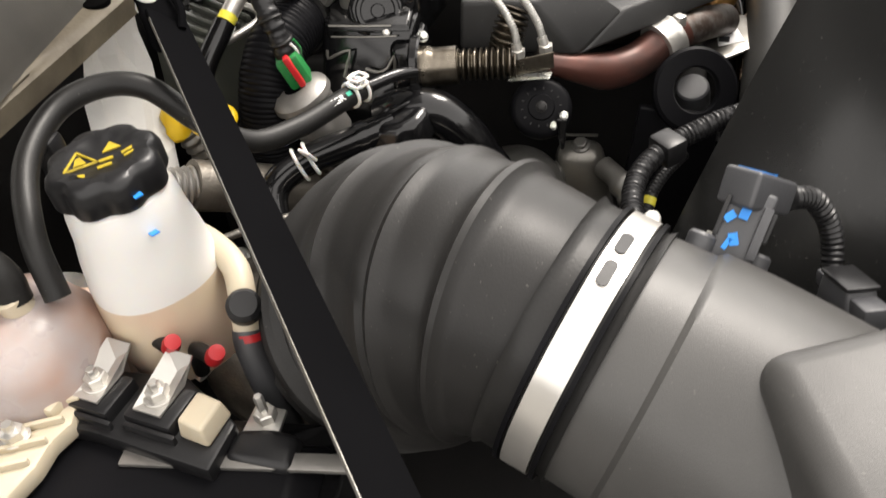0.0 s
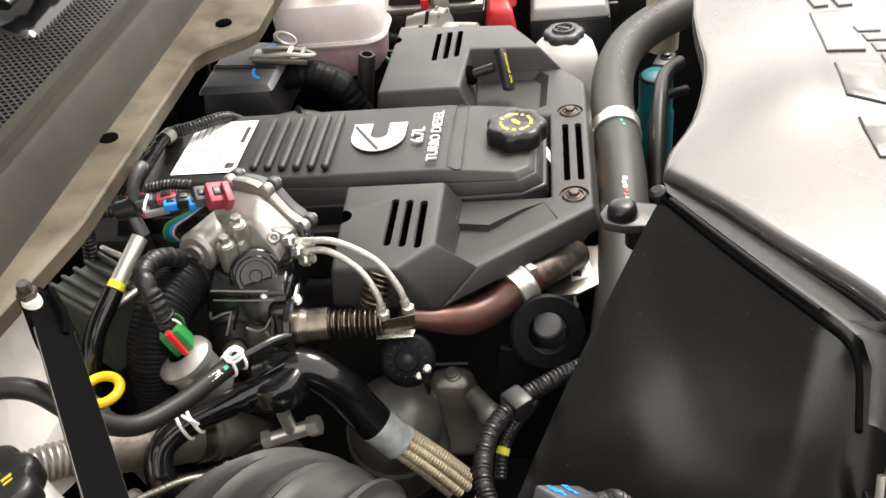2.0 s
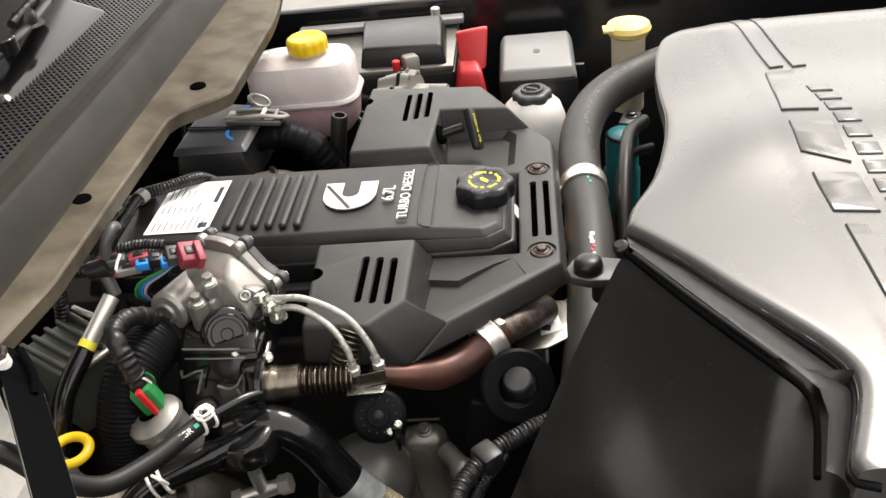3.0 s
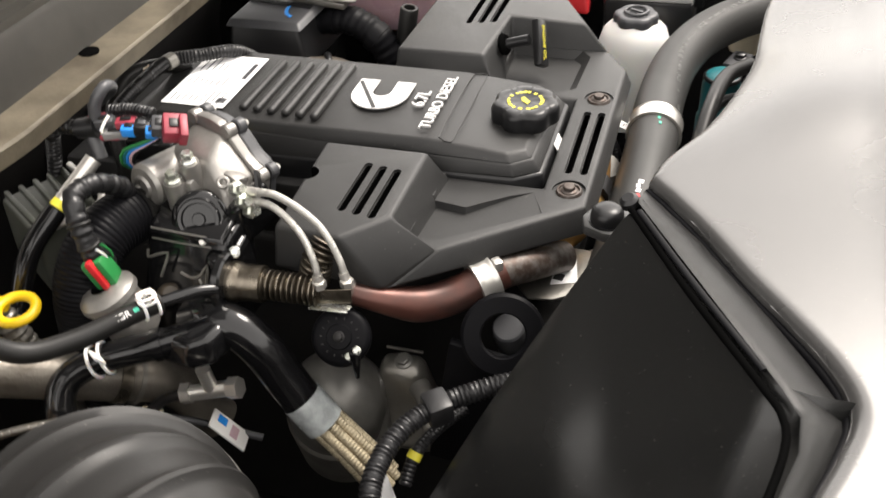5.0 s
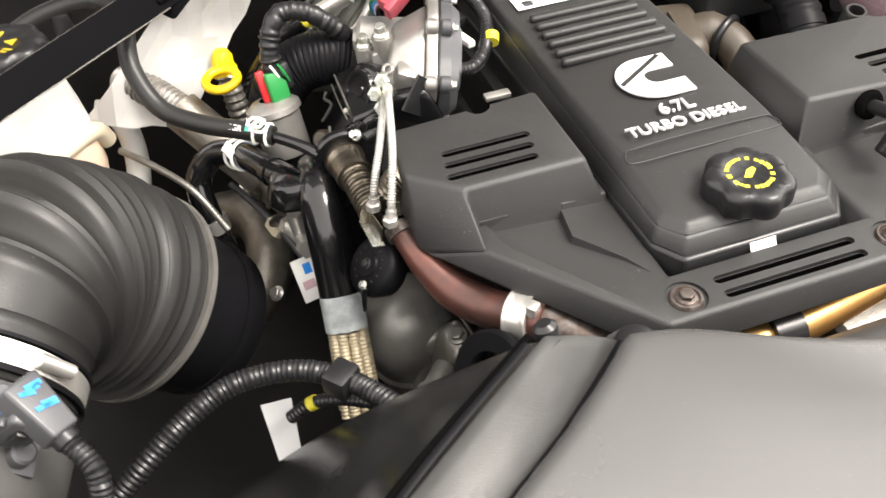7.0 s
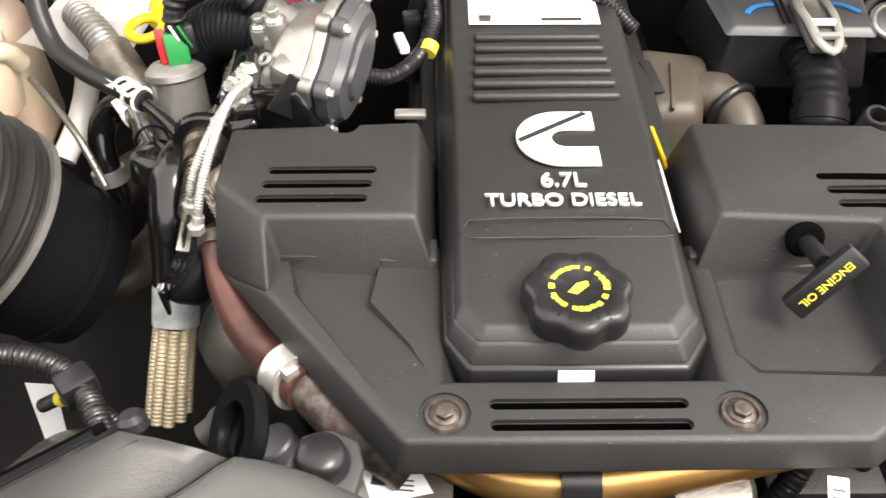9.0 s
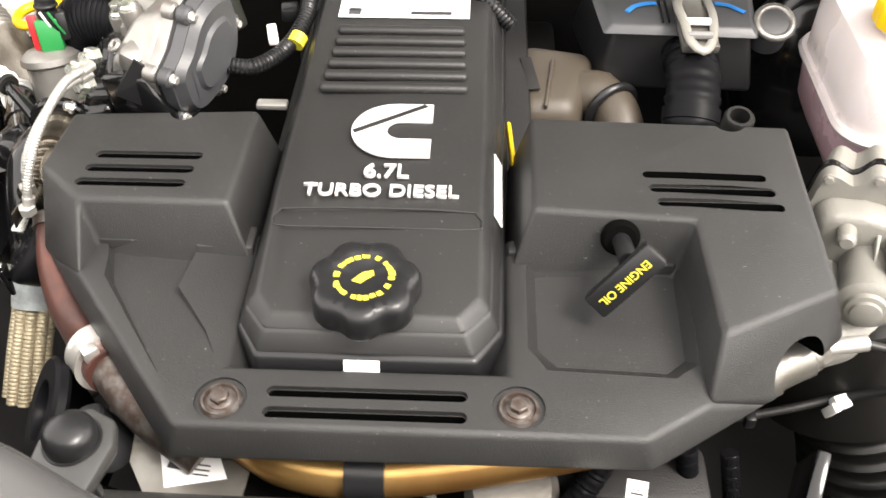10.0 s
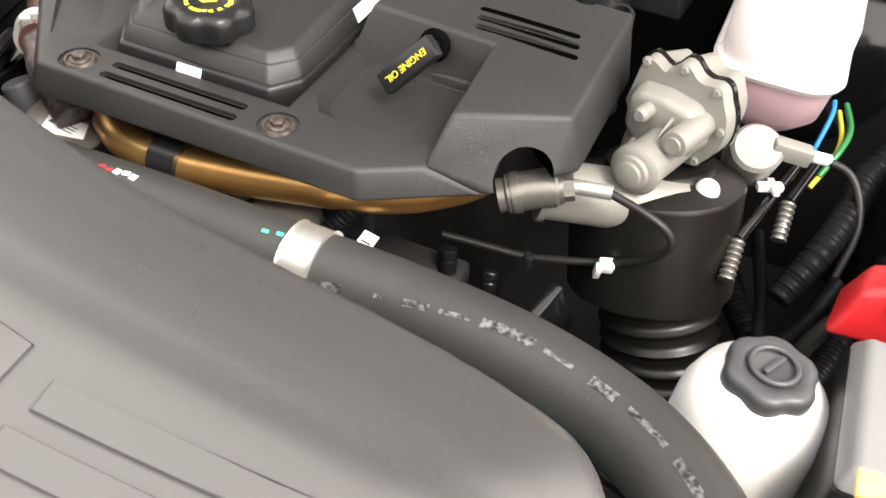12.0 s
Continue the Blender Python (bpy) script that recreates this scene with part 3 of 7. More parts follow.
    part("badge_bar", slab([(-0.036, 0.246), (-0.034, 0.2415), (0.026, 0.2795), (0.022, 0.2825)], 0.038, 0.0389, 0), VALVE, badge, "dark slanted bar across the badge")
    lettering("lettering", "6.7L", 0.0225, pose(-0.0035, 0.1945, 0.0372), SILVER, v, 0.0012, squash=0.95, bold=0.006)
    lettering("lettering", "TURBO DIESEL", 0.0186, pose(-0.0058, 0.1715, 0.037), SILVER, v, 0.0012, squash=1.0, bold=0.006)
    part("side_sticker", box((0.001, 0.075, 0.014), pose(0.086, 0.2, 0.016, 0, -25, 0), 0), PAPER, v, "white sticker on the flank")
    part("front_sticker", box((0.025, 0.001, 0.012), pose(-0.008, 0.0295, -0.001, -28), 0), PAPER, v, "small white sticker on the front")
    return v


valve_cover()


def knobbed_cap(name, label, at, r, h, lobes, mat, depth=0.08, axis=(0, 0, 1)):
    c = thing(name, label, "cap", at)

    def wave(a, hh):
        return 1.0 - depth * (0.5 - 0.5 * math.cos(lobes * a)) ** 1.5

    part("grip", lathe([(r * 0.75, 0), (r * 0.97, 0.001), (r, 0.004), (r, h * 0.7), (r * 0.95, h * 0.9), (r * 0.86, h), (r * 0.6, h), (r * 0.56, h - 0.001), (0, h - 0.001)], place(at, axis), 96, wave=wave), mat, c)
    return c


oil = knobbed_cap("oil_filler_cap", "black scalloped oil filler cap with yellow markings", (-0.007, 0.0685, 0.027), 0.0395, 0.024, 7, BLACK, 0.11)
part("neck", cylinder(0.026, 0.01, pose(-0.007, 0.0685, 0.02)), BLACK, oil)
rnd = random.Random(21)
a0 = 60.0
while a0 < 405:
    a1 = a0 + rnd.uniform(9, 17)
    r0, r1 = rnd.uniform(0.0168, 0.0178), rnd.uniform(0.0205, 0.0218)
    angles = [radians(a0 + (a1 - a0) * i / 4) for i in range(5)]
    arc = [(-0.007 + r1 * math.cos(a), 0.0685 + r1 * math.sin(a)) for a in angles] + [(-0.007 + r0 * math.cos(a), 0.0685 + r0 * math.sin(a)) for a in reversed(angles)]
    part("print_mark", slab(arc, 0.0495, 0.0505, 0), YPRINT, piece(oil, "grip"), "yellow unreadable print", smooth=False)
    a0 = a1 + rnd.choice((2.5, 3, 3.5, 13))
part("oil_can_mark", slab([(-0.015, 0.0645), (-0.009, 0.0625), (0.0, 0.0705), (-0.001, 0.0745), (-0.008, 0.0725)], 0.0495, 0.0506, 0), YPRINT, piece(oil, "grip"), "yellow oil symbol")

dip = thing("engine_oil_dipstick", "black dipstick handle with yellow oil lettering", "dipstick", (0.178, 0.118, 0.02))
part("collar", lathe([(0.0, 0), (0.014, 0), (0.015, 0.004), (0.012, 0.008), (0.0, 0.008)], place((0.177, 0.142, 0.024), (-0.05, -1, 0.35)), 28), SHADE, dip)
part("stem", tube([(0.177, 0.14, 0.024), (0.178, 0.12, 0.03), (0.178, 0.105, 0.034)], 0.007), BLACK, dip)
h_x = Vector((-0.64, -0.2, -0.74)).normalized()
h_z = Vector((0.15, -0.7, 0.7))
h_z = (h_z - h_x * h_z.dot(h_x)).normalized()
hm = Matrix.Translation((0.175, 0.09, 0.031)) @ Matrix((h_x, h_z.cross(h_x), h_z)).transposed().to_4x4()
handle = part("handle", box((0.062, 0.021, 0.012), hm, 0.003), BLACK, dip)
lettering("lettering", "ENGINE OIL", 0.0086, hm @ pose(0, 0, 0.0062), YPRINT, handle, 0.0003)

# ---- front of the engine ----
hp = thing("gold_crossover_tube", "heat-tinted gold metal tube along the engine front", "pipe", (0.05, 0.0, -0.07))
part("pipe", tube([(-0.1, 0.02, -0.078), (-0.06, -0.004, -0.074), (0.0, -0.012, -0.07), (0.1, 0.0, -0.06), (0.19, 0.02, -0.052), (0.24, 0.045, -0.042), (0.262, 0.058, -0.03)], 0.018), GOLD, hp)
part("strap", tube([(-0.018, -0.013, -0.066), (0.01, -0.0135, -0.0655)], 0.0205), BLACK, hp)

cp = thing("charge_air_pipe", "thick black rubber charge-air pipe with worn print", "pipe", (0.1, -0.07, -0.09))
HOSE = [(-0.26, -0.04, -0.12), (-0.12, -0.058, -0.092), (0.02, -0.066, -0.078), (0.14, -0.067, -0.076), (0.25, -0.066, -0.077), (0.36, -0.078, -0.075), (0.45, -0.112, -0.07), (0.51, -0.173, -0.06), (0.55, -0.26, -0.05), (0.57, -0.36, -0.05)]
part("hose", tube(HOSE, 0.033, 36), PIPE, cp)
part("clamp_band", tube([(0.149, -0.067, -0.076), (0.178, -0.0667, -0.0763)], lambda r, s: 0.0352 + 0.0012 * (abs(s - 0.5) > 0.44), 40, 0.002), STEEL, cp, "broad brushed steel clamp")
for x, y in ((0.131, -0.075), (0.143, -0.0725)):
    part("paint_dot", box((0.006, 0.0035, 0.0012), pose(x, y, -0.0435, 14, 0, 8), 0.0005), MINT, cp, "mint green paint dot")
line = curve_points(HOSE, 0.004)


def print_strip(s0, s1, width):
    """A thin strip of worn print laid on the hose's upper flank."""
    own = bmesh.new()
    rows = []
    for k in range(int(s0 * len(line)), int(s1 * len(line))):
        p, z = line[k], (line[k + 1] - line[k]).normalized()
        side = z.cross(Vector((0, 0, 1))).normalized()
        up = side.cross(z)
        mid = radians(16 + 44 * max(0.0, 1 - (k / len(line) - 0.44) / 0.16))
        rows.append([own.verts.new(p + 0.0333 * (math.sin(a) * side + math.cos(a) * up)) for a in (mid - width, mid, mid + width)])
    for p, q in zip(rows, rows[1:]):
        for i in range(2):
            own.faces.new((p[i], p[i + 1], q[i + 1], q[i]))
    bmesh.ops.solidify(own, geom=own.faces[:], thickness=0.0004)
    return own


for s0, s1, width in ((0.452, 0.47, 0.1), (0.495, 0.51, 0.05), (0.522, 0.545, 0.09), (0.55, 0.575, 0.06), (0.58, 0.63, 0.12), (0.633, 0.66, 0.06), (0.672, 0.7, 0.12), (0.71, 0.755, 0.07), (0.762, 0.8, 0.11)):
    part("worn_print", print_strip(s0, s1, width), PRINT, cp, "worn white print")

lp = thing("grey_bracket_plate", "pale grey metal plate with a white printed sticker", "bracket", (-0.14, 0.0, -0.08))
part("plate", slab([(-0.187, 0.026), (-0.165, 0.045), (-0.12, 0.022), (-0.093, -0.004), (-0.096, -0.05), (-0.115, -0.062), (-0.157, -0.04), (-0.184, 0.0)], -0.087, -0.0835, 0.001), SHIELD, lp)
plate_sticker = part("sticker", slab([(-0.162, 0.007), (-0.118, 0.008), (-0.108, -0.012), (-0.152, -0.021)], -0.0833, -0.0828, 0), PAPER, lp, "white sticker with unreadable print", smooth=False)
part("print_block", box((0.011, 0.011, 0.0003), pose(-0.148, 0.0, -0.0825, 0, 0, -8), 0), GREY, plate_sticker, "grey printed block")
for k in range(3):
    part("print_line", box((0.012, 0.0012, 0.0003), pose(-0.128, -0.002 - 0.004 * k, -0.0825, 0, 0, -6), 0), GREY, plate_sticker, "unreadable printed line")
part("spring_clip", lathe([(0.024, 0), (0.0255, 0.001), (0.0255, 0.004), (0.024, 0.005), (0.0225, 0.004), (0.0225, 0.001), (0.024, 0)], place((-0.098, -0.045, -0.1), (0.9, -0.1, 0.1)), 28), STEEL, lp, "bright spring clip")

post = thing("engine_lift_bracket", "dark grey tab bracket with a domed round knob", "bracket", (-0.172, -0.049, 0.0))
part("tab", slab([(-0.19, -0.03), (-0.172, -0.026), (-0.155, -0.034), (-0.15, -0.052), (-0.158, -0.09), (-0.2, -0.1), (-0.198, -0.05)], 0.012, 0.024, 0.003), RIM, post)
part("knob", lathe([(0.0165, 0.024), (0.0165, 0.03), (0.0155, 0.035), (0.012, 0.0385), (0.006, 0.04), (0, 0.0403)], pose(-0.176, -0.051, 0.0), 36), BLACK, post, "domed rubber knob")
part("knob_shadow_ring", lathe([(0.0182, 0.0238), (0.0182, 0.0252), (0.016, 0.0252)], pose(-0.176, -0.051, 0.0), 32), BLACK, post)
part("post", cylinder(0.016, 0.03, pose(-0.178, -0.07, -0.018), 0.003), BLACK, post)

pump = thing("teal_coolant_fitting", "teal plastic coolant fitting with black hoses", "fitting", (0.16, -0.15, -0.1))
part("body", lathe([(0, 0.02), (0.02, 0.019), (0.026, 0.014), (0.028, 0.0), (0.028, -0.05), (0.031, -0.055), (0.031, -0.13)], pose(0.37, -0.145, -0.11), 36), TEAL, pump)
part("cap_ring", torus(0.024, 0.004, pose(0.37, -0.145, -0.098)), BLACK, pump)
part("hose", tube([(0.08, -0.12, -0.12), (0.14, -0.125, -0.085), (0.22, -0.135, -0.06), (0.3, -0.15, -0.06), (0.36, -0.18, -0.07)], 0.011), RUBBER, pump)
part("hose", tube([(0.1, -0.12, -0.17), (0.17, -0.12, -0.12), (0.24, -0.13, -0.1), (0.3, -0.15, -0.1), (0.34, -0.19, -0.11)], 0.008), RUBBER, pump)
part("bracket", box((0.05, 0.03, 0.008), pose(0.43, -0.165, -0.1, 0, 0, -20), 0.003), GREY, pump)
part("bolt", bolt((0.432, -0.168, -0.096), r=0.008, h=0.008), BLACK, pump)

# ---- passenger side: air box, lid, intake hose ----
def airbox():
    a = thing("air_filter_box", "tall satin black plastic air filter box", "air box", (-0.5, -0.2, -0.1))
    rear_top, rear_foot = Vector((-0.262, -0.083, 0.112)), Vector((-0.53, 0.15, -0.3))
    out = Vector((-0.54, 0.84, 0))

    def near_corner(z):
        """The upright corner next to the outlet."""
        return Vector((np.interp(z, (-0.3, 0.1), (-0.66, -0.464)), np.interp(z, (-0.3, -0.05, 0.05, 0.1), (-0.17, -0.19, -0.2, -0.209)), z))

    def fold(u):
        """How far down the panel steps out, along its length."""
        return np.interp(u, (0.0, 0.12, 0.33, 0.45, 0.6, 0.9, 1.0), (0.12, 0.2, 0.28, 0.36, 0.39, 0.34, 0.34))

    own = bmesh.new()
    loops = []
    for k in range(29):
        t = k / 28
        z = 0.104 - 0.404 * t
        rear, near = rear_top.lerp(rear_foot, t), near_corner(z)
        rear.z = 0.112 - 0.412 * t
        pull = 0.007 * max(0.0, 1 - t / 0.05) ** 2
        ring = []
        for q in range(25):
            u = q / 24
            step = min(1.0, max(0.0, (t - fold(u) + 0.07) / 0.14))
            swell = 0.01 * step * step * (3 - 2 * step) * math.sqrt(max(0.0, 4 * u * (1 - u))) + 0.016 * (1 - u) * math.sin(math.pi * min(1.0, t * 1.1))
            round_off = 0.034 * max(0.0, (u - 0.86) / 0.14) ** 2
            ring.append(rear.lerp(near, u) + out * (swell - pull - round_off))
        side = ring[-1] + Vector((0.002, -0.008, 0))
        ring += [side + Vector((0.006, -0.012, -0.012)), side + Vector((0.016, -0.02, -0.024)), side + Vector((0.12, -0.03, -0.05)), rear + Vector((0.05, -0.08, -0.05)), rear + Vector((0.022, -0.022, -0.035))]
        loops.append([own.verts.new(p) for p in ring])
    for p, q in zip(loops, loops[1:]):
        for k in range(len(p)):
            own.faces.new((p[k], q[k], q[(k + 1) % len(p)], p[(k + 1) % len(p)]))
    tuck = [own.verts.new(v.co + Vector((0, 0, -0.04)) - (0.016 if k < 26 else 0.0) * out) for k, v in enumerate(loops[0])]
    for k in range(len(tuck)):
        n = (k + 1) % len(tuck)
        own.faces.new((loops[0][n], tuck[n], tuck[k], loops[0][k]))
    own.faces.new(tuck)
    own.faces.new(loops[-1][::-1])
    part("body", own, BOX, a)
    # blackened tubes laid along the seam paint the shade of a slot
    part("seam_strip", tube([(-0.28, -0.088, 0.116), (-0.36, -0.141, 0.111), (-0.427, -0.19, 0.105)], 0.0028, flat=0.5), BRACE, a)
    part("seam_groove", tube([(-0.276, -0.081, 0.1135), (-0.36, -0.134, 0.1075), (-0.436, -0.187, 0.102), (-0.462, -0.203, 0.1), (-0.49, -0.204, 0.098), (-0.545, -0.19, 0.095)], 0.0028), SHADE, a, "near-black tube painted as the seam's shade")
    own = bmesh.new()
    inner = [(-0.268, -0.086, 0.1155), (-0.32, -0.12, 0.113), (-0.383, -0.162, 0.109), (-0.44, -0.2, 0.106), (-0.464, -0.213, 0.105), (-0.492, -0.212, 0.104), (-0.545, -0.195, 0.102)]
    outer = [(-0.214, -0.088, 0.09), (-0.275, -0.14, 0.089), (-0.36, -0.2, 0.088), (-0.428, -0.242, 0.087), (-0.456, -0.245, 0.087), (-0.488, -0.234, 0.087), (-0.545, -0.212, 0.087)]
    inner = [p.lerp(q, t / 6) for p, q in zip(map(Vector, inner), map(Vector, inner[1:])) for t in range(6)] + [Vector(inner[-1])]
    outer = [p.lerp(q, t / 6) for p, q in zip(map(Vector, outer), map(Vector, outer[1:])) for t in range(6)] + [Vector(outer[-1])]
    rows = []
    for p, q in zip(inner, outer):
        rows.append([own.verts.new(p.lerp(q, t) + Vector((0, 0, lift))) for t, lift in ((0, 0), (0.04, 0.0012), (0.2, 0.002), (0.3, 0.003), (0.55, 0.0035), (0.8, 0.003), (1.0, 0.0))])
    for p, q in zip(rows, rows[1:]):
        for k in range(len(p) - 1):
            own.faces.new((p[k], p[k + 1], q[k + 1], q[k]))
    bmesh.ops.solidify(own, geom=own.faces[:], thickness=0.003)
    part("rim", own, RIM, a, "satin dark rim below the cover")
    part("lug", cylinder(0.008, 0.012, place((-0.262, -0.08, 0.106), (-0.2, 0.3, 1)), 0.003), BLACK, a)
    latch = near_corner(-0.03) + Vector((0.002, -0.03, 0))
    part("latch", tube([latch + Vector((-0.004, 0, 0.055)), latch + Vector((-0.01, 0, 0.03)), latch + Vector((-0.008, 0.002, 0.0)), latch + Vector((-0.002, 0, -0.02))], 0.0035, 8, flat=0.5), STEEL, a, "bright spring latch")
    part("latch_block", box((0.014, 0.012, 0.03), pose(latch.x, latch.y, latch.z + 0.01), 0.002), BLACK, a)
    return a


airbox()


def intake_lid():
    """The broad satin cover: a rounded shoulder along its rear edge, then a gently crowned top."""
    d = thing("intake_cover", "broad satin grey plastic intake cover with raised lettering shapes", "intake cover", (-0.05, -0.35, 0.12))
    edge = [(-0.552, -0.7), (-0.553, -0.45), (-0.552, -0.3), (-0.55, -0.235), (-0.538, -0.216), (-0.487, -0.235), (-0.455, -0.245), (-0.431, -0.243), (-0.403, -0.23), (-0.366, -0.204), (-0.326, -0.174), (-0.275, -0.14), (-0.234, -0.1085), (-0.22, -0.0965), (-0.2135, -0.0905), (-0.205, -0.0905), (-0.17, -0.1), (-0.1, -0.132), (0.0, -0.158), (0.1, -0.174), (0.2, -0.18), (0.3, -0.188), (0.38, -0.203), (0.425, -0.222), (0.45, -0.27), (0.46, -0.4), (0.46, -0.6)]
    line = curve_points([(x, y, 0) for x, y in edge], 0.012)
    fine = np.array([p[:2] for p in curve_points([(x, y, 0) for x, y in edge], 0.0015)])
    rise = [(0.0, 0.0), (0.003, 0.004), (0.01, 0.008), (0.03, 0.0155), (0.06, 0.0245), (0.085, 0.029), (0.11, 0.031), (0.16, 0.0315), (0.9, 0.026)]

    def height(x, y):
        dist = np.sqrt(((fine - (x, y)) ** 2).sum(1).min())
        share = 1 / (1 + math.exp((x + 0.1) / 0.035))
        far = (1 - share) * np.interp(dist, [a for a, _ in rise], [c for _, c in rise]) + share * np.interp(dist, (0, 0.002, 0.005, 0.009, 0.014, 0.9), (0.004, 0.0085, 0.0115, 0.0128, 0.013, 0.012))
        level = 0.045 + 0.0475 / (1 + math.exp((x - 0.08) / 0.07))
        crease = 0.002 * min(1.0, max(0.0, (-0.277 - 0.012 * (x + 0.37) - y) / 0.012))
        return level + far + crease

    bm = bmesh.new()
    columns = []
    for k in range(121):
        x = -0.545 + 1.004 * k / 120
        top = max(p.y + (q.y - p.y) * ((x - p.x) / (q.x - p.x)) for p, q in zip(line, line[1:]) if min(p.x, q.x) <= x <= max(p.x, q.x) and abs(q.x - p.x) > 1e-6)
        ys = [top - (0.78 + top) * (j / 56) ** 2.1 for j in range(57)]
        column = [bm.verts.new((x, top + 0.001, height(x, top) - 0.022))] + [bm.verts.new((x, y, height(x, y))) for y in ys]
        columns.append(column)
    for p, q in zip(columns, columns[1:]):
        for j in range(len(p) - 1):
            bm.faces.new((p[j], p[j + 1], q[j + 1], q[j]))
    part("shell", bm, LID, d)
    # near-black tube below the edge paints the shade on the cover's skirt
    part("edge_seal", tube([(x - 0.0008, y + 0.0014, 0.0895) for x, y in edge[3:15]], 0.0036, 10), BRACE, d, "near-black tube painted as the skirt's shade")
    # plain raised shapes in place of the maker's lettering
    def plateau(corners, lift, edge_sides):
        own = bmesh.new()
        mx, my = sum(x for x, _ in corners) / len(corners), sum(y for _, y in corners) / len(corners)
        ring = [(a[0] + (b[0] - a[0]) * t / 6, a[1] + (b[1] - a[1]) * t / 6) for a, b in zip(corners, corners[1:] + corners[:1]) for t in range(6)]
        levels = []
        for inset, up in ((0.0, -0.002), (0.0, lift - 0.0008), (0.0012, lift)):
            level = []
            for x, y in ring:
                far = max(1e-6, math.hypot(mx - x, my - y))
                level.append(own.verts.new((x + (mx - x) * inset / far, y + (my - y) * inset / far, height(x, y) + up)))
            levels.append(level)
        for lo, hi in zip(levels, levels[1:]):
            for k in range(len(ring)):
                n = (k + 1) % len(ring)
                own.faces.new((lo[k], lo[n], hi[n], hi[k]))
        top = levels[-1]
        own.faces.new([top[0], top[1], *top[17:24]])
        for k in range(1, 5):
            own.faces.new((top[k], top[k + 1], top[17 - k], top[18 - k]))
        own.faces.new(top[5:14])
        part("raised_shape", own, LID, d)
        # half-sunken black tubes outline two sides of the shape
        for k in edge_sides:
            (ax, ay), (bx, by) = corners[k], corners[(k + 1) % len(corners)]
            part("shape_groove", tube([(ax + (bx - ax) * t / 6, ay + (by - ay) * t / 6, height(ax + (bx - ax) * t / 6, ay + (by - ay) * t / 6) + 0.0004) for t in range(7)], 0.0011, 6), BLACK, d, "thin black line beside the shape")

    for corners in (
        [(-0.215, -0.295), (-0.142, -0.294), (-0.148, -0.338), (-0.221, -0.338)],
        [(-0.1, -0.293), (-0.03, -0.297), (-0.04, -0.342), (-0.127, -0.338)],
        [(0.004, -0.297), (0.16, -0.316), (0.162, -0.352), (-0.002, -0.338)],
        [(0.182, -0.327), (0.42, -0.322), (0.42, -0.34), (0.184, -0.345)],
        [(0.18, -0.357), (0.42, -0.352), (0.42, -0.37), (0.182, -0.375)],
        [(-0.36, -0.299), (-0.24, -0.299), (-0.244, -0.318), (-0.36, -0.318)],
    ):
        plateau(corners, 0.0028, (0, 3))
    for k in range(9):
        x = -0.22 + 0.036 * k
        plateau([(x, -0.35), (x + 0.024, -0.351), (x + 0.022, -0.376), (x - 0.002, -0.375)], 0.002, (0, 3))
    return d


intake_lid()

CLAMP, CLAMP_AXIS = Vector((-0.661, 0.127, 0.0)), Vector((0.36, 0.88, 0.28)).normalized()
MOUTH, MOUTH_AXIS = Vector((-0.552, 0.292, -0.105)), Vector((0.52, 0.25, -0.82)).normalized()


def bezier(a, b, c, d, n=14):
    return [((1 - t) ** 3) * a + 3 * t * (1 - t) ** 2 * b + 3 * t * t * (1 - t) * c + t**3 * d for t in (i / n for i in range(n + 1))]


# where along the hose its beads stand, how tall and how wide they are
BEADS = ((0.2, 0.0075, 0.014), (0.31, 0.005, 0.009), (0.335, 0.004, 0.007), (0.41, 0.006, 0.009), (0.48, 0.0065, 0.0085), (0.55, 0.007, 0.0085), (0.62, 0.0075, 0.0085), (0.69, 0.008, 0.009), (0.76, 0.008, 0.0095), (0.83, 0.008, 0.0095), (0.9, 0.0075, 0.01), (0.96, 0.007, 0.01))


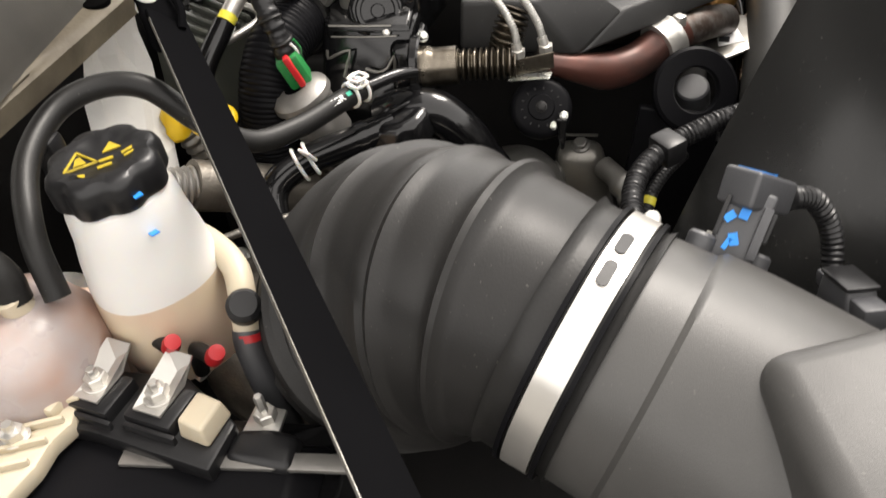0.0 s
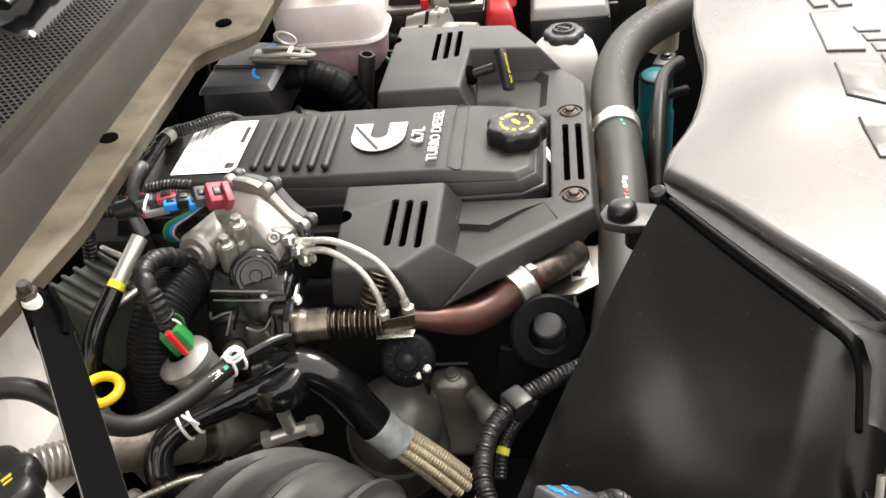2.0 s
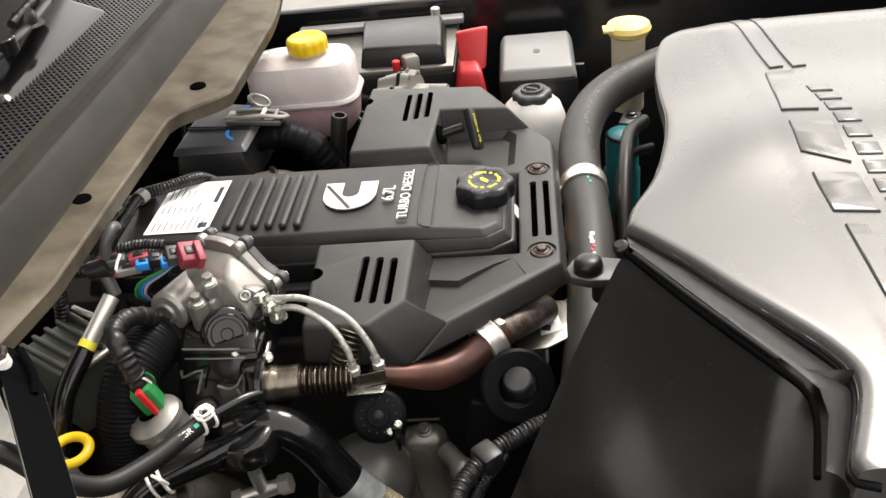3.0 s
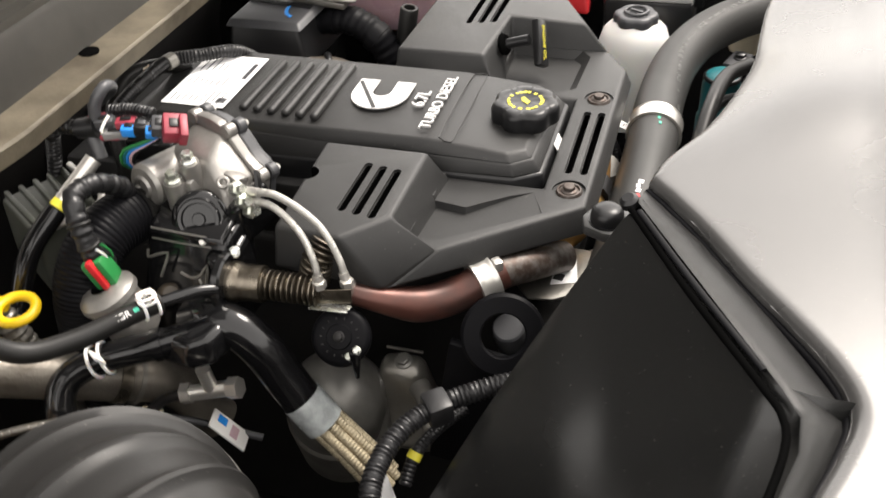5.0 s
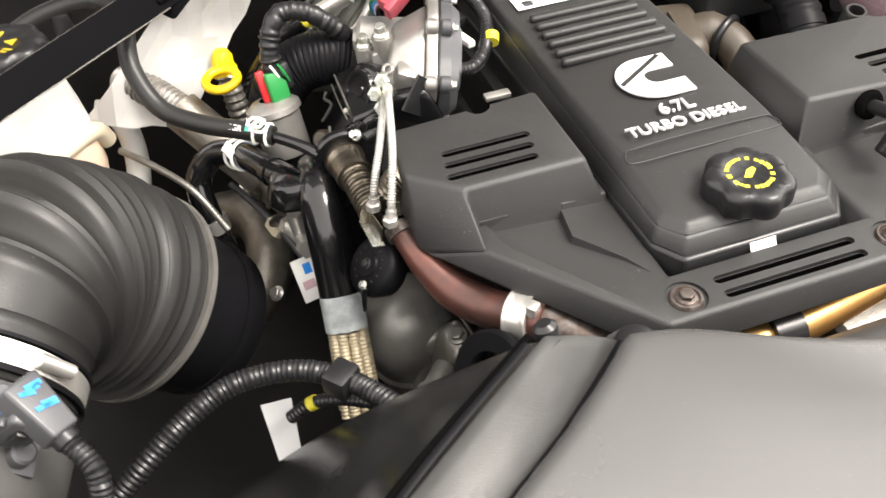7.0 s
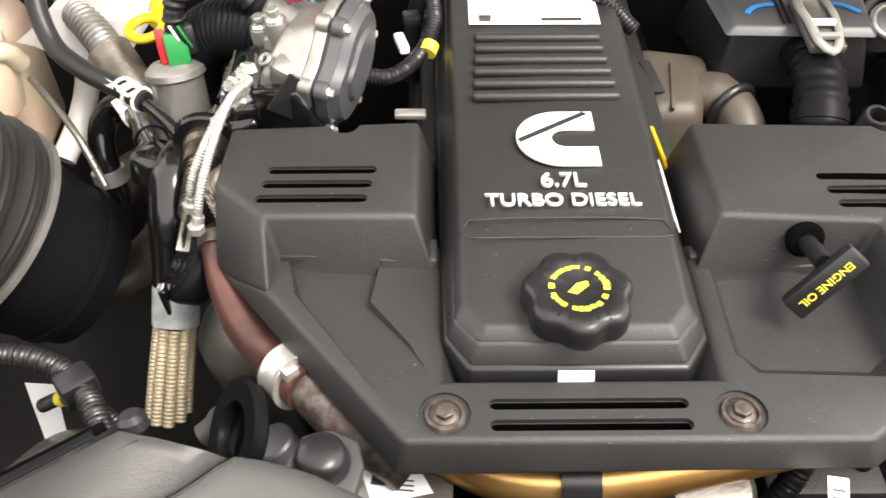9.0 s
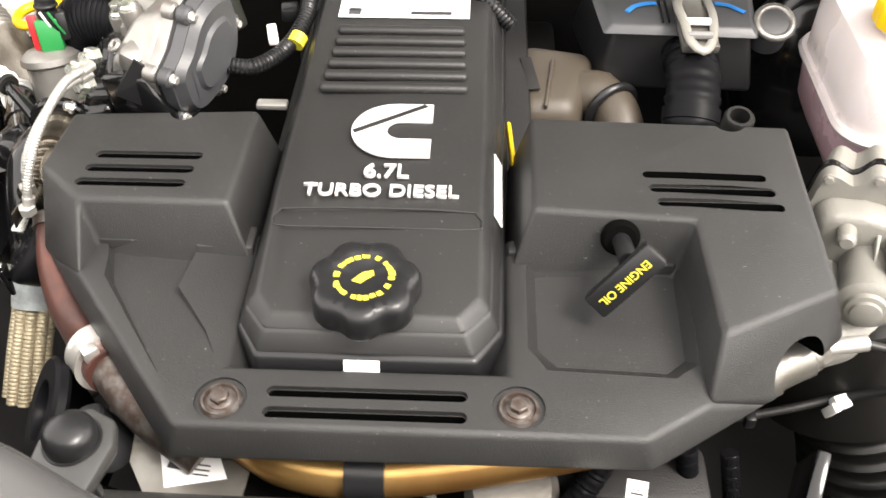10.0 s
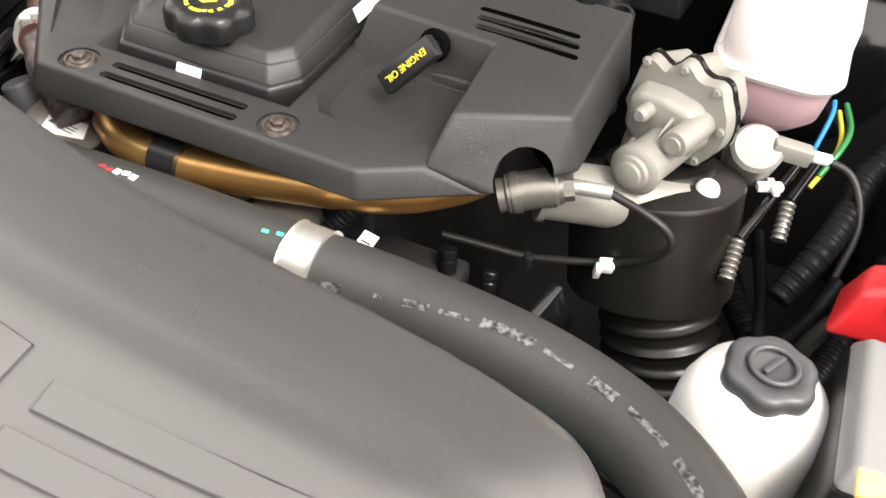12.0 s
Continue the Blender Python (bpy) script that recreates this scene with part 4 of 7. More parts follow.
def intake_hose():
    h = thing("intake_bellows_hose", "large ribbed black rubber intake hose with a steel clamp", "intake hose", CLAMP)
    centre = bezier(CLAMP + 0.012 * CLAMP_AXIS, CLAMP + 0.1 * CLAMP_AXIS, MOUTH - 0.13 * MOUTH_AXIS, MOUTH)

    def radius(run, share):
        base = 0.084 + 0.022 * min(1.0, share * 2.2)
        beads = sum(tall * math.exp(-(((share - at) / wide) ** 2)) for at, tall, wide in BEADS)
        return base - 0.0025 + beads

    part("bellows", tube(centre, radius, 72, 0.0025), BELLOWS, h)
    part("cuff", tube([CLAMP - 0.02 * CLAMP_AXIS, CLAMP + 0.03 * CLAMP_AXIS], lambda r, s: 0.087 + 0.003 * (abs(s - 0.5) > 0.42), 64, 0.004), RUBBER, h)
    band = part("clamp_band", tube([CLAMP - 0.009 * CLAMP_AXIS, CLAMP + 0.009 * CLAMP_AXIS], 0.0905, 72, 0.003), STEEL, h, "wide bright steel hose clamp")
    m = place(CLAMP, CLAMP_AXIS)
    for spot in (Vector((-0.661, 0.1015, 0.0865)), Vector((-0.684, 0.1105, 0.086))):
        way = spot - CLAMP
        way = (way - CLAMP_AXIS * way.dot(CLAMP_AXIS)).normalized()
        flat = place(CLAMP + CLAMP_AXIS * (spot - CLAMP).dot(CLAMP_AXIS) + 0.0902 * way, way, CLAMP_AXIS)
        part("clamp_slot", slab([(0.0035 * (1 if math.cos(a) > 0 else -1) * 1.6 + 0.0038 * math.cos(a), 0.0038 * math.sin(a)) for a in (math.tau * (q + 0.5) / 16 for q in range(16))], -0.001, 0.0012, 0, m=flat), BLACK, band, "dark slot punched in the band")
    for o in (-0.0125, 0.0125):
        part("cuff_edge", tube([CLAMP + (o - 0.0015) * CLAMP_AXIS, CLAMP + (o + 0.0015) * CLAMP_AXIS], 0.0915, 72, 0.002), BRACE, h)
    spot = CLAMP + 0.0935 * (m @ pose(0, 0, 0, 0, 0, 150) @ Vector((1, 0, 0)) - CLAMP).normalized()
    part("clamp_screw", cylinder(0.006, 0.03, place(spot, CLAMP_AXIS.cross(spot - CLAMP)), 0.001), STEEL, band, "zinc clamp screw")
    part("end_clamp", tube([MOUTH - 0.001 * MOUTH_AXIS, MOUTH + 0.006 * MOUTH_AXIS], 0.1095, 72, 0.003), CAST, h, "thin steel band at the hose end")
    part("neck", tube([CLAMP - 0.16 * CLAMP_AXIS + Vector((-0.01, 0, 0)), CLAMP - 0.08 * CLAMP_AXIS, CLAMP - 0.01 * CLAMP_AXIS], lambda r, s: 0.094 - 0.008 * s + 0.0035 * min(1.0, max(0.0, (0.75 - s) / 0.02)), 64, 0.002), NECK, h, "smooth plastic outlet neck")
    return h


intake_hose()
duct = thing("air_outlet_housing", "smooth dark grey plastic outlet housing", "air duct", (-0.78, -0.05, 0))
part("shell", loft([(-0.66, -0.1, -0.2), (-0.72, 0.06, -0.2), (-0.86, 0.0, -0.2), (-0.9, -0.3, -0.2), (-0.66, -0.3, -0.2)], [(-0.68, -0.08, 0.07), (-0.725, 0.035, 0.075), (-0.83, 0.0, 0.06), (-0.86, -0.25, 0.06), (-0.69, -0.25, 0.07)], 0.017, 5), NECK, duct)
part("screw_boss", cylinder(0.009, 0.012, pose(-0.76, -0.08, 0.062), 0.002), NECK, duct)
turbo = thing("turbo_inlet_cuff", "black rubber turbo inlet cuff in the shade below", "pipe", (-0.45, 0.3, -0.2))
part("cuff", tube([MOUTH, MOUTH + 0.05 * MOUTH_AXIS, MOUTH + 0.115 * MOUTH_AXIS + Vector((0.008, 0, 0))], lambda r, s: 0.096 - 0.014 * s, 56), BRACE, turbo)
part("cuff_ring", tube([MOUTH + 0.085 * MOUTH_AXIS + Vector((0.004, 0, 0)), MOUTH + 0.093 * MOUTH_AXIS + Vector((0.005, 0, 0))], 0.0885, 56), BRACE, turbo)

# ---- passenger side: throttle, exhaust return, hoses ----
def throttle_body():
    t = thing("throttle_body", "cast aluminium throttle body with a grey plastic gear cover", "throttle body", (-0.22, 0.35, 0.04))
    face = Vector((0.93, -0.3, -0.1)).normalized()
    m = place((-0.193, 0.345, 0.048), face)
    out = [(p.x, p.y) for p in curve_points([(x, y, 0) for x, y in ((0.03, 0.053), (0.01, 0.0535), (-0.012, 0.046), (-0.034, 0.022), (-0.047, 0.014), (-0.055, 0.004), (-0.053, -0.008), (-0.046, -0.034), (-0.03, -0.05), (0.0, -0.052), (0.036, -0.042), (0.056, -0.012), (0.056, 0.024), (0.044, 0.046), (0.03, 0.053))], 0.008)[:-1]]
    part("gear_cover", loft([(x, y, 0.001) for x, y in out], [(0.97 * x, 0.97 * y, 0.012) for x, y in out], 0, m=m), GREY, t, "grey plastic gear cover")
    part("cover_dome", loft([(0.95 * x, 0.95 * y, 0.011) for x, y in out], [(0.8 * x, 0.82 * y, 0.02) for x, y in out], 0, m=m), GREY, t)
    part("cover_panel", loft([(0.6 * x + 0.004, 0.6 * y, 0.018) for x, y in out], [(0.5 * x + 0.004, 0.5 * y, 0.0235) for x, y in out], 0, m=m), GREY, t)
    part("cover_rib", box((0.05, 0.004, 0.005), m @ pose(0.0, -0.03, 0.0165, 0, 0, -12), 0.001), GREY, t)
    part("cover_rib", box((0.004, 0.036, 0.005), m @ pose(-0.03, -0.012, 0.0175, 0, 0, 10), 0.001), GREY, t)
    part("gasket", slab([(1.025 * x, 1.025 * y) for x, y in out], -0.001, 0.001, 0, m=m), BLACK, t, "black gasket line")
    part("mounting_face", slab([(1.05 * x, 1.05 * y) for x, y in out], -0.013, -0.0015, 0.002, m=m), CAST, t)
    for dx, dy in ((0.034, 0.049), (-0.012, 0.045), (-0.05, 0.006), (-0.04, -0.042), (0.02, -0.05), (0.055, 0.0)):
        part("screw_lobe", cylinder(0.0082, 0.013, m @ pose(1.03 * dx, 1.03 * dy, -0.0145), 0.002, 20), CAST, t)
        part("cover_lobe", cylinder(0.0085, 0.011, m @ pose(1.03 * dx, 1.03 * dy, 0.001), 0.0015, 20), GREY, t)
        part("cover_screw", bolt(m @ Vector((1.03 * dx, 1.03 * dy, 0.0115)), face, 0.0038, 0.006), STEEL, t, "small bright screw")
    body = loft([(-0.05, -0.03, -0.06), (-0.024, -0.046, -0.06), (0.03, -0.04, -0.06), (0.05, -0.02, -0.055), (0.05, 0.012, -0.05), (0.02, 0.03, -0.046), (-0.02, 0.028, -0.046), (-0.046, 0.004, -0.055)],
                [(-0.052, -0.034, -0.012), (-0.024, -0.05, -0.012), (0.036, -0.044, -0.012), (0.056, -0.014, -0.012), (0.056, 0.024, -0.012), (0.034, 0.048, -0.012), (-0.01, 0.046, -0.012), (-0.05, 0.008, -0.012)], 0.007, 3, m=m)
    part("housing", body, CAST, t)
    part("motor", lathe([(0, 0.004), (0.007, 0.004), (0.0085, 0.0), (0.0115, 0.0), (0.013, 0.003), (0.02, 0.004), (0.0235, 0.008), (0.0235, 0.07), (0.0, 0.07)], m @ pose(0.04, 0.0, -0.088), 40), CAST, t, "round cast motor housing")
    for (x, y, z), low in (((-0.262, 0.37, 0.07), 0.06), ((-0.246, 0.358, 0.084), 0.05)):
        part("bolt_boss", lathe([(0, 0), (0.0098, 0), (0.0106, -0.003), (0.0115, -low), (0, -low)], pose(x, y, z, 4, -6, 0), 28), CAST, t, "cast bolt boss")
        part("bolt", bolt((x, y, z), (-0.1, -0.07, 1), 0.0062, 0.012), ZINC, t, "bright zinc bolt")
    part("web", loft([(-0.262, 0.36, 0.02), (-0.236, 0.352, 0.02), (-0.236, 0.345, 0.02), (-0.262, 0.35, 0.02)], [(-0.258, 0.362, 0.066), (-0.24, 0.354, 0.076), (-0.24, 0.348, 0.076), (-0.258, 0.354, 0.066)], 0.002), CAST, t)
    cap_axis = (-0.82, -0.3, 0.45)
    part("bearing_cap", lathe([(0, 0.007), (0.006, 0.007), (0.007, 0.005), (0.016, 0.005), (0.0172, 0.008), (0.0205, 0.008), (0.022, 0.004), (0.026, 0.003), (0.0285, 0.0), (0.0285, -0.03), (0, -0.03)], place((-0.274, 0.342, 0.036), cap_axis), 40), GLOSS, t, "black ringed round plug")
    part("cap_screw", bolt((-0.294, 0.331, 0.024), cap_axis, 0.003, 0.005), STEEL, t, "small bright screw")
    part("lower_casting", loft([(-0.262, 0.3, 0.0), (-0.2, 0.285, 0.0), (-0.19, 0.35, -0.01), (-0.25, 0.39, -0.01)], [(-0.268, 0.3, 0.05), (-0.222, 0.29, 0.056), (-0.212, 0.34, 0.05), (-0.258, 0.35, 0.03)], 0.007, 3), GLOSS, t, "dark glossy lower casting")
    part("hose_bracket", loft([(-0.25, 0.289, 0.04), (-0.228, 0.296, 0.022), (-0.212, 0.3, 0.055), (-0.228, 0.298, 0.07)], [(-0.249, 0.286, 0.04), (-0.227, 0.293, 0.022), (-0.211, 0.297, 0.055), (-0.227, 0.295, 0.07)], 0), BLACK, t, "thin dark sheet bracket")
    for x, y, z in ((-0.262, 0.302, 0.07), (-0.272, 0.292, 0.064), (-0.268, 0.288, 0.05)):
        part("fitting", lathe([(0, 0), (0.0075, 0), (0.0075, 0.009), (0.005, 0.011), (0.005, 0.016), (0, 0.016)], place((x, y, z), (-0.35, -0.85, 0.35)), 6), ZINC, t, "bright pipe fitting")
    part("side_lug", torus(0.005, 0.0022, place((-0.252, 0.32, 0.068), (-0.5, -0.3, 0.8))), CAST, t)
    part("side_block", box((0.022, 0.026, 0.026), pose(-0.236, 0.32, 0.056, 10, 20, -16), 0.006), CAST, t)
    return t


throttle_body()

egr = thing("recirculation_valve", "glossy black recirculation valve body under the throttle", "valve", (-0.29, 0.36, -0.02))
part("body", loft([(-0.333, 0.305, -0.075), (-0.25, 0.305, -0.09), (-0.25, 0.415, -0.09), (-0.335, 0.408, -0.075)], [(-0.285, 0.302, 0.03), (-0.24, 0.302, 0.034), (-0.24, 0.405, 0.034), (-0.283, 0.398, 0.034)], 0.009, 4), GLOSS, egr)
part("top_plate", loft([(-0.297, 0.306, 0.024), (-0.244, 0.306, 0.034), (-0.244, 0.398, 0.036), (-0.295, 0.392, 0.026)], [(-0.294, 0.309, 0.03), (-0.246, 0.309, 0.04), (-0.246, 0.395, 0.042), (-0.292, 0.389, 0.032)], 0.002), GLOSS, egr, "flat black top plate")
# pale strips paint the highlights along the black plate's edges
part("plate_edge", tube([(-0.2935, 0.388, 0.0325), (-0.294, 0.355, 0.031), (-0.2945, 0.325, 0.0305)], 0.0011, 6), SHIELD, egr, "pale strip painted as the plate edge's highlight")
part("plate_edge", tube([(-0.2985, 0.386, 0.0235), (-0.299, 0.35, 0.022), (-0.2985, 0.32, 0.0215)], 0.0009, 6), SHIELD, egr, "pale strip painted as the plate edge's highlight")
part("shoulder", loft([(-0.33, 0.292, -0.07), (-0.262, 0.292, -0.07), (-0.262, 0.33, -0.07), (-0.33, 0.33, -0.07)], [(-0.302, 0.296, 0.012), (-0.262, 0.296, 0.02), (-0.262, 0.33, 0.02), (-0.304, 0.33, 0.012)], 0.008, 3), GLOSS, egr)
# raised casting strokes, with their glints painted in as pale metal
for pts in ([(-0.298, 0.391, 0.009), (-0.301, 0.391, 0.002), (-0.3, 0.382, 0.005), (-0.298, 0.368, 0.0085), (-0.303, 0.372, -0.004), (-0.309, 0.376, -0.015)], [(-0.306, 0.353, -0.008), (-0.308, 0.341, -0.011), (-0.306, 0.331, -0.008), (-0.301, 0.324, 0.002), (-0.306, 0.324, -0.009), (-0.312, 0.326, -0.02), (-0.308, 0.332, -0.011)]):
    part("casting_mark", tube([Vector(p) + Vector((-0.0065, 0, 0.003)) for p in pts], 0.0016, 6), SHIELD, egr, "raised casting mark painted pale for its highlight")
part("bolt", bolt((-0.296, 0.296, 0.018), (-0.6, -0.4, 0.6), 0.0045, 0.008), ZINC, egr, "bright bolt head")
part("plug", lathe([(0, 0.022), (0.008, 0.021), (0.0115, 0.016), (0.012, 0.0), (0, 0)], place((-0.312, 0.378, -0.04), (-0.5, -0.6, 0.6)), 28), TAN, egr, "tan round plug")

rec = thing("recirculation_pipe", "steel bellows pipe joining a heat-browned exhaust pipe", "pipe", (-0.29, 0.2, -0.02))
part("flange_ring", lathe([(0.016, -0.005), (0.029, -0.005), (0.031, -0.003), (0.031, 0.003), (0.029, 0.005), (0.016, 0.005)], place((-0.312, 0.3, -0.006), (0.02, -1, 0)), 40), GLOSS, rec, "black flange ring")
part("flange_sleeve", tube([(-0.312, 0.298, -0.006), (-0.311, 0.285, -0.006), (-0.309, 0.262, -0.006)], lambda r, s: 0.0205 if s < 0.35 else 0.0185, 32, 0.003), BRONZE, rec, "bronze-tinted steel sleeve")
part("bellows", tube([(-0.309, 0.264, -0.006), (-0.305, 0.206, -0.008)], corrugated(0.0155, 0.0055, 0.3), 32, 0.001), BRONZE, rec, "ribbed steel bellows")
part("brown_pipe", tube([(-0.287, 0.182, -0.02), (-0.284, 0.168, -0.025), (-0.275, 0.148, -0.035), (-0.257, 0.122, -0.05), (-0.236, 0.095, -0.053), (-0.215, 0.067, -0.044), (-0.2, 0.05, -0.04)], lambda r, s: 0.0115 + 0.0075 * min(1.0, max(0.0, (s - 0.08) / 0.34)), 32), COPPER, rec, "reddish-brown heat-tinted pipe")
part("band_clamp", tube([(-0.221, 0.0735, -0.0455), (-0.207, 0.058, -0.042)], lambda r, s: 0.0232 + 0.001 * (abs(s - 0.5) > 0.4), 36, 0.002), STEEL, rec, "bright band clamp")
part("band_lug", box((0.012, 0.01, 0.012), pose(-0.212, 0.052, -0.022, 0, 0, 40), 0.002), STEEL, rec)
part("rear_pipe", tube([(-0.208, 0.06, -0.042), (-0.17, 0.024, -0.05), (-0.125, 0.0, -0.072)], 0.0175, 28), RUST, rec, "dark browned rear pipe")
part("rear_bellows", tube([(-0.283, 0.222, -0.016), (-0.28, 0.214, 0.012), (-0.268, 0.206, 0.03)], corrugated(0.0165, 0.0052, 0.35), 28, 0.001), BRONZE, rec, "ribbed steel bellows behind the hoses")
part("end_collar", tube([(-0.289, 0.19, -0.017), (-0.287, 0.18, -0.021)], 0.0145, 28), RUST, rec)
part("mount_plate", loft([(-0.3135, 0.212, -0.018), (-0.312, 0.212, -0.018), (-0.309, 0.17, -0.012), (-0.3105, 0.17, -0.012)], [(-0.3115, 0.212, -0.003), (-0.31, 0.212, -0.003), (-0.307, 0.17, 0.004), (-0.3085, 0.17, 0.004)], 0.0004), BRONZE, rec, "thin tarnished bracket")
part("mount_flange", slab([(-0.3205, 0.213), (-0.31, 0.213), (-0.307, 0.172), (-0.318, 0.174)], -0.0195, -0.018, 0.0004), ZINC, rec, "bent foot of the bracket")

for a, b_, c, d, e in (
    ((-0.266, 0.288, 0.06), (-0.276, 0.256, 0.066), (-0.29, 0.224, 0.052), (-0.302, 0.207, 0.028), (-0.307, 0.203, 0.0)),
    ((-0.262, 0.288, 0.069), (-0.271, 0.25, 0.075), (-0.282, 0.208, 0.058), (-0.292, 0.186, 0.029), (-0.298, 0.178, -0.001)),
):
    h = thing("braided_hose", "thin braided steel hose curving down to the bracket", "hose", a, "braided hoses")
    part("braid", tube([a, b_, c, d, e], corrugated(0.0038, 0.0026, 0.14), 14, 0.0008), WOVEN, h)
    part("ferrule", tube([a, Vector(a).lerp(Vector(b_), 0.4)], 0.005), STEEL, h)
    part("ferrule", tube([e, Vector(e).lerp(Vector(d), 0.45)], 0.005), STEEL, h)
    part("fitting_nut", lathe([(0, 0.0), (0.007, 0.0), (0.007, 0.007), (0, 0.007)], pose(e[0], e[1], e[2]), 6), STEEL, h)

act = thing("vacuum_actuator", "round black actuator disc with small screws", "actuator", (-0.33, 0.18, -0.035))
am = place((-0.318, 0.184, -0.052), (-0.72, -0.12, 0.68))
part("disc", lathe([(0, 0.011), (0.004, 0.011), (0.005, 0.009), (0.012, 0.009), (0.013, 0.007), (0.024, 0.006), (0.028, 0.004), (0.03, 0.0), (0.03, -0.005), (0.026, -0.02), (0, -0.024)], am, 44), BRACE, act)
for k in range(14):
    a = 2 * math.pi * k / 14
    part("notch", box((0.0024, 0.0012, 0.0008), am @ pose(0.0185 * math.cos(a), 0.0185 * math.sin(a), 0.0068, 0, 0, math.degrees(a)), 0), DARK, piece(act, "disc"))
part("hub", bolt(am @ Vector((0, 0, 0.009)), (-0.72, -0.12, 0.68), 0.0042, 0.004), DARK, piece(act, "disc"))
for at in ((-0.334, 0.161, -0.05), (-0.333, 0.171, -0.062)):
    part("screw", bolt(at, (-0.75, -0.1, 0.65), 0.0032, 0.004), ZINC, act, "small bright screw")
part("lever", loft([(-0.338, 0.162, -0.088), (-0.334, 0.162, -0.088), (-0.334, 0.166, -0.088), (-0.338, 0.166, -0.088)], [(-0.338, 0.157, -0.052), (-0.331, 0.157, -0.052), (-0.331, 0.169, -0.052), (-0.338, 0.169, -0.052)], 0.002), GLOSS, act)

shield = thing("turbine_housing", "dark dull metal turbocharger housing with bolted flange", "turbocharger", (-0.3, 0.18, -0.2))
part("dome", lathe([(0, 0.05), (0.02, 0.0475), (0.036, 0.039), (0.05, 0.023), (0.057, 0.002), (0.058, -0.03), (0.062, -0.034), (0.062, -0.13)], place((-0.285, 0.222, -0.187), (-0.35, -0.15, 0.92)), 48), TURBINE, shield, "smooth rounded housing dome")
part("side_casting", loft([(-0.29, 0.185, -0.26), (-0.22, 0.19, -0.26), (-0.212, 0.112, -0.26), (-0.285, 0.108, -0.26)], [(-0.266, 0.178, -0.15), (-0.238, 0.178, -0.142), (-0.231, 0.13, -0.147), (-0.26, 0.128, -0.157)], 0.013, 4), SHIELD, shield, "smaller rounded side casting")
part("lip", tube([(-0.239, 0.174, -0.1405), (-0.233, 0.134, -0.1465)], 0.0018, 8), SHIELD, shield, "bright bare flange edge")
part("lip", box((0.003, 0.026, 0.003), pose(-0.322, 0.236, -0.128, 0, 0, 8), 0.0006), SHIELD, shield, "bright bare flange edge")
part("bolt", bolt((-0.248, 0.152, -0.149), (-0.3, 0, 0.95), 0.0075, 0.008), TURBINE, shield)
part("web", loft([(-0.3, 0.21, -0.24), (-0.25, 0.21, -0.24), (-0.245, 0.16, -0.24), (-0.295, 0.16, -0.24)], [(-0.285, 0.2, -0.165), (-0.26, 0.2, -0.16), (-0.255, 0.17, -0.16), (-0.28, 0.17, -0.168)], 0.006, 3), TURBINE, shield)
part("tube_end", tube([(-0.27, 0.128, -0.16), (-0.292, 0.108, -0.166), (-0.312, 0.098, -0.178)], lambda r, s: 0.012 + 0.003 * (0.45 < s < 0.7), 24), TURBINE, shield, "dull short tube end")

comp = thing("compressor_housing", "tan-grey cast compressor housing below the intake hose", "turbocharger", MOUTH + 0.13 * MOUTH_AXIS)
part("volute", lathe([(0.07 + 0.031 * math.cos(a), 0.031 * math.sin(a)) for a in (2 * math.pi * i / 20 for i in range(21))], place((-0.455, 0.438, -0.235), MOUTH_AXIS), 56, wave=lambda a, h: 1.0 + 0.07 * math.cos(a + 0.6)), VOLUTE, comp)
for k in range(3):
    way = basis(MOUTH_AXIS) @ Vector((math.cos(1.2 + 0.9 * k), math.sin(1.2 + 0.9 * k), 0))
    part("flange_bolt", bolt(Vector((-0.455, 0.438, -0.235)) + 0.102 * way - 0.012 * MOUTH_AXIS, -MOUTH_AXIS, 0.007, 0.008), STEEL, comp, "bright flange bolt")

mount = thing("lifting_eye", "black flat lifting eye plate with a round hole", "bracket", (-0.262, 0.035, -0.11))
EYE_N = (-0.8, -0.25, 0.55)
part("eye", lathe([(0.0225, -0.004), (0.0225, 0.004), (0.024, 0.006), (0.04, 0.006), (0.043, 0.003), (0.043, -0.003), (0.04, -0.006), (0.024, -0.006), (0.0225, -0.004)], place((-0.256, 0.036, -0.076), EYE_N), 44), BRACE, mount)
part("shank", loft([(-0.29, 0.02, -0.26), (-0.276, 0.02, -0.26), (-0.27, 0.12, -0.26), (-0.284, 0.12, -0.26)], [(-0.272, 0.012, -0.1), (-0.262, 0.012, -0.1), (-0.258, 0.09, -0.088), (-0.268, 0.09, -0.088)], 0.002), BRACE, mount)
behind = thing("tower_bolt", "dull grey flat-headed bolt behind the lifting eye", "bolt", (-0.235, 0.035, -0.11))
part("head", lathe([(0, 0.016), (0.015, 0.016), (0.017, 0.014), (0.0185, 0.0), (0.0185, -0.03)], place((-0.226, 0.036, -0.102), (-0.35, 0.05, 0.9)), 32), GREY, behind)

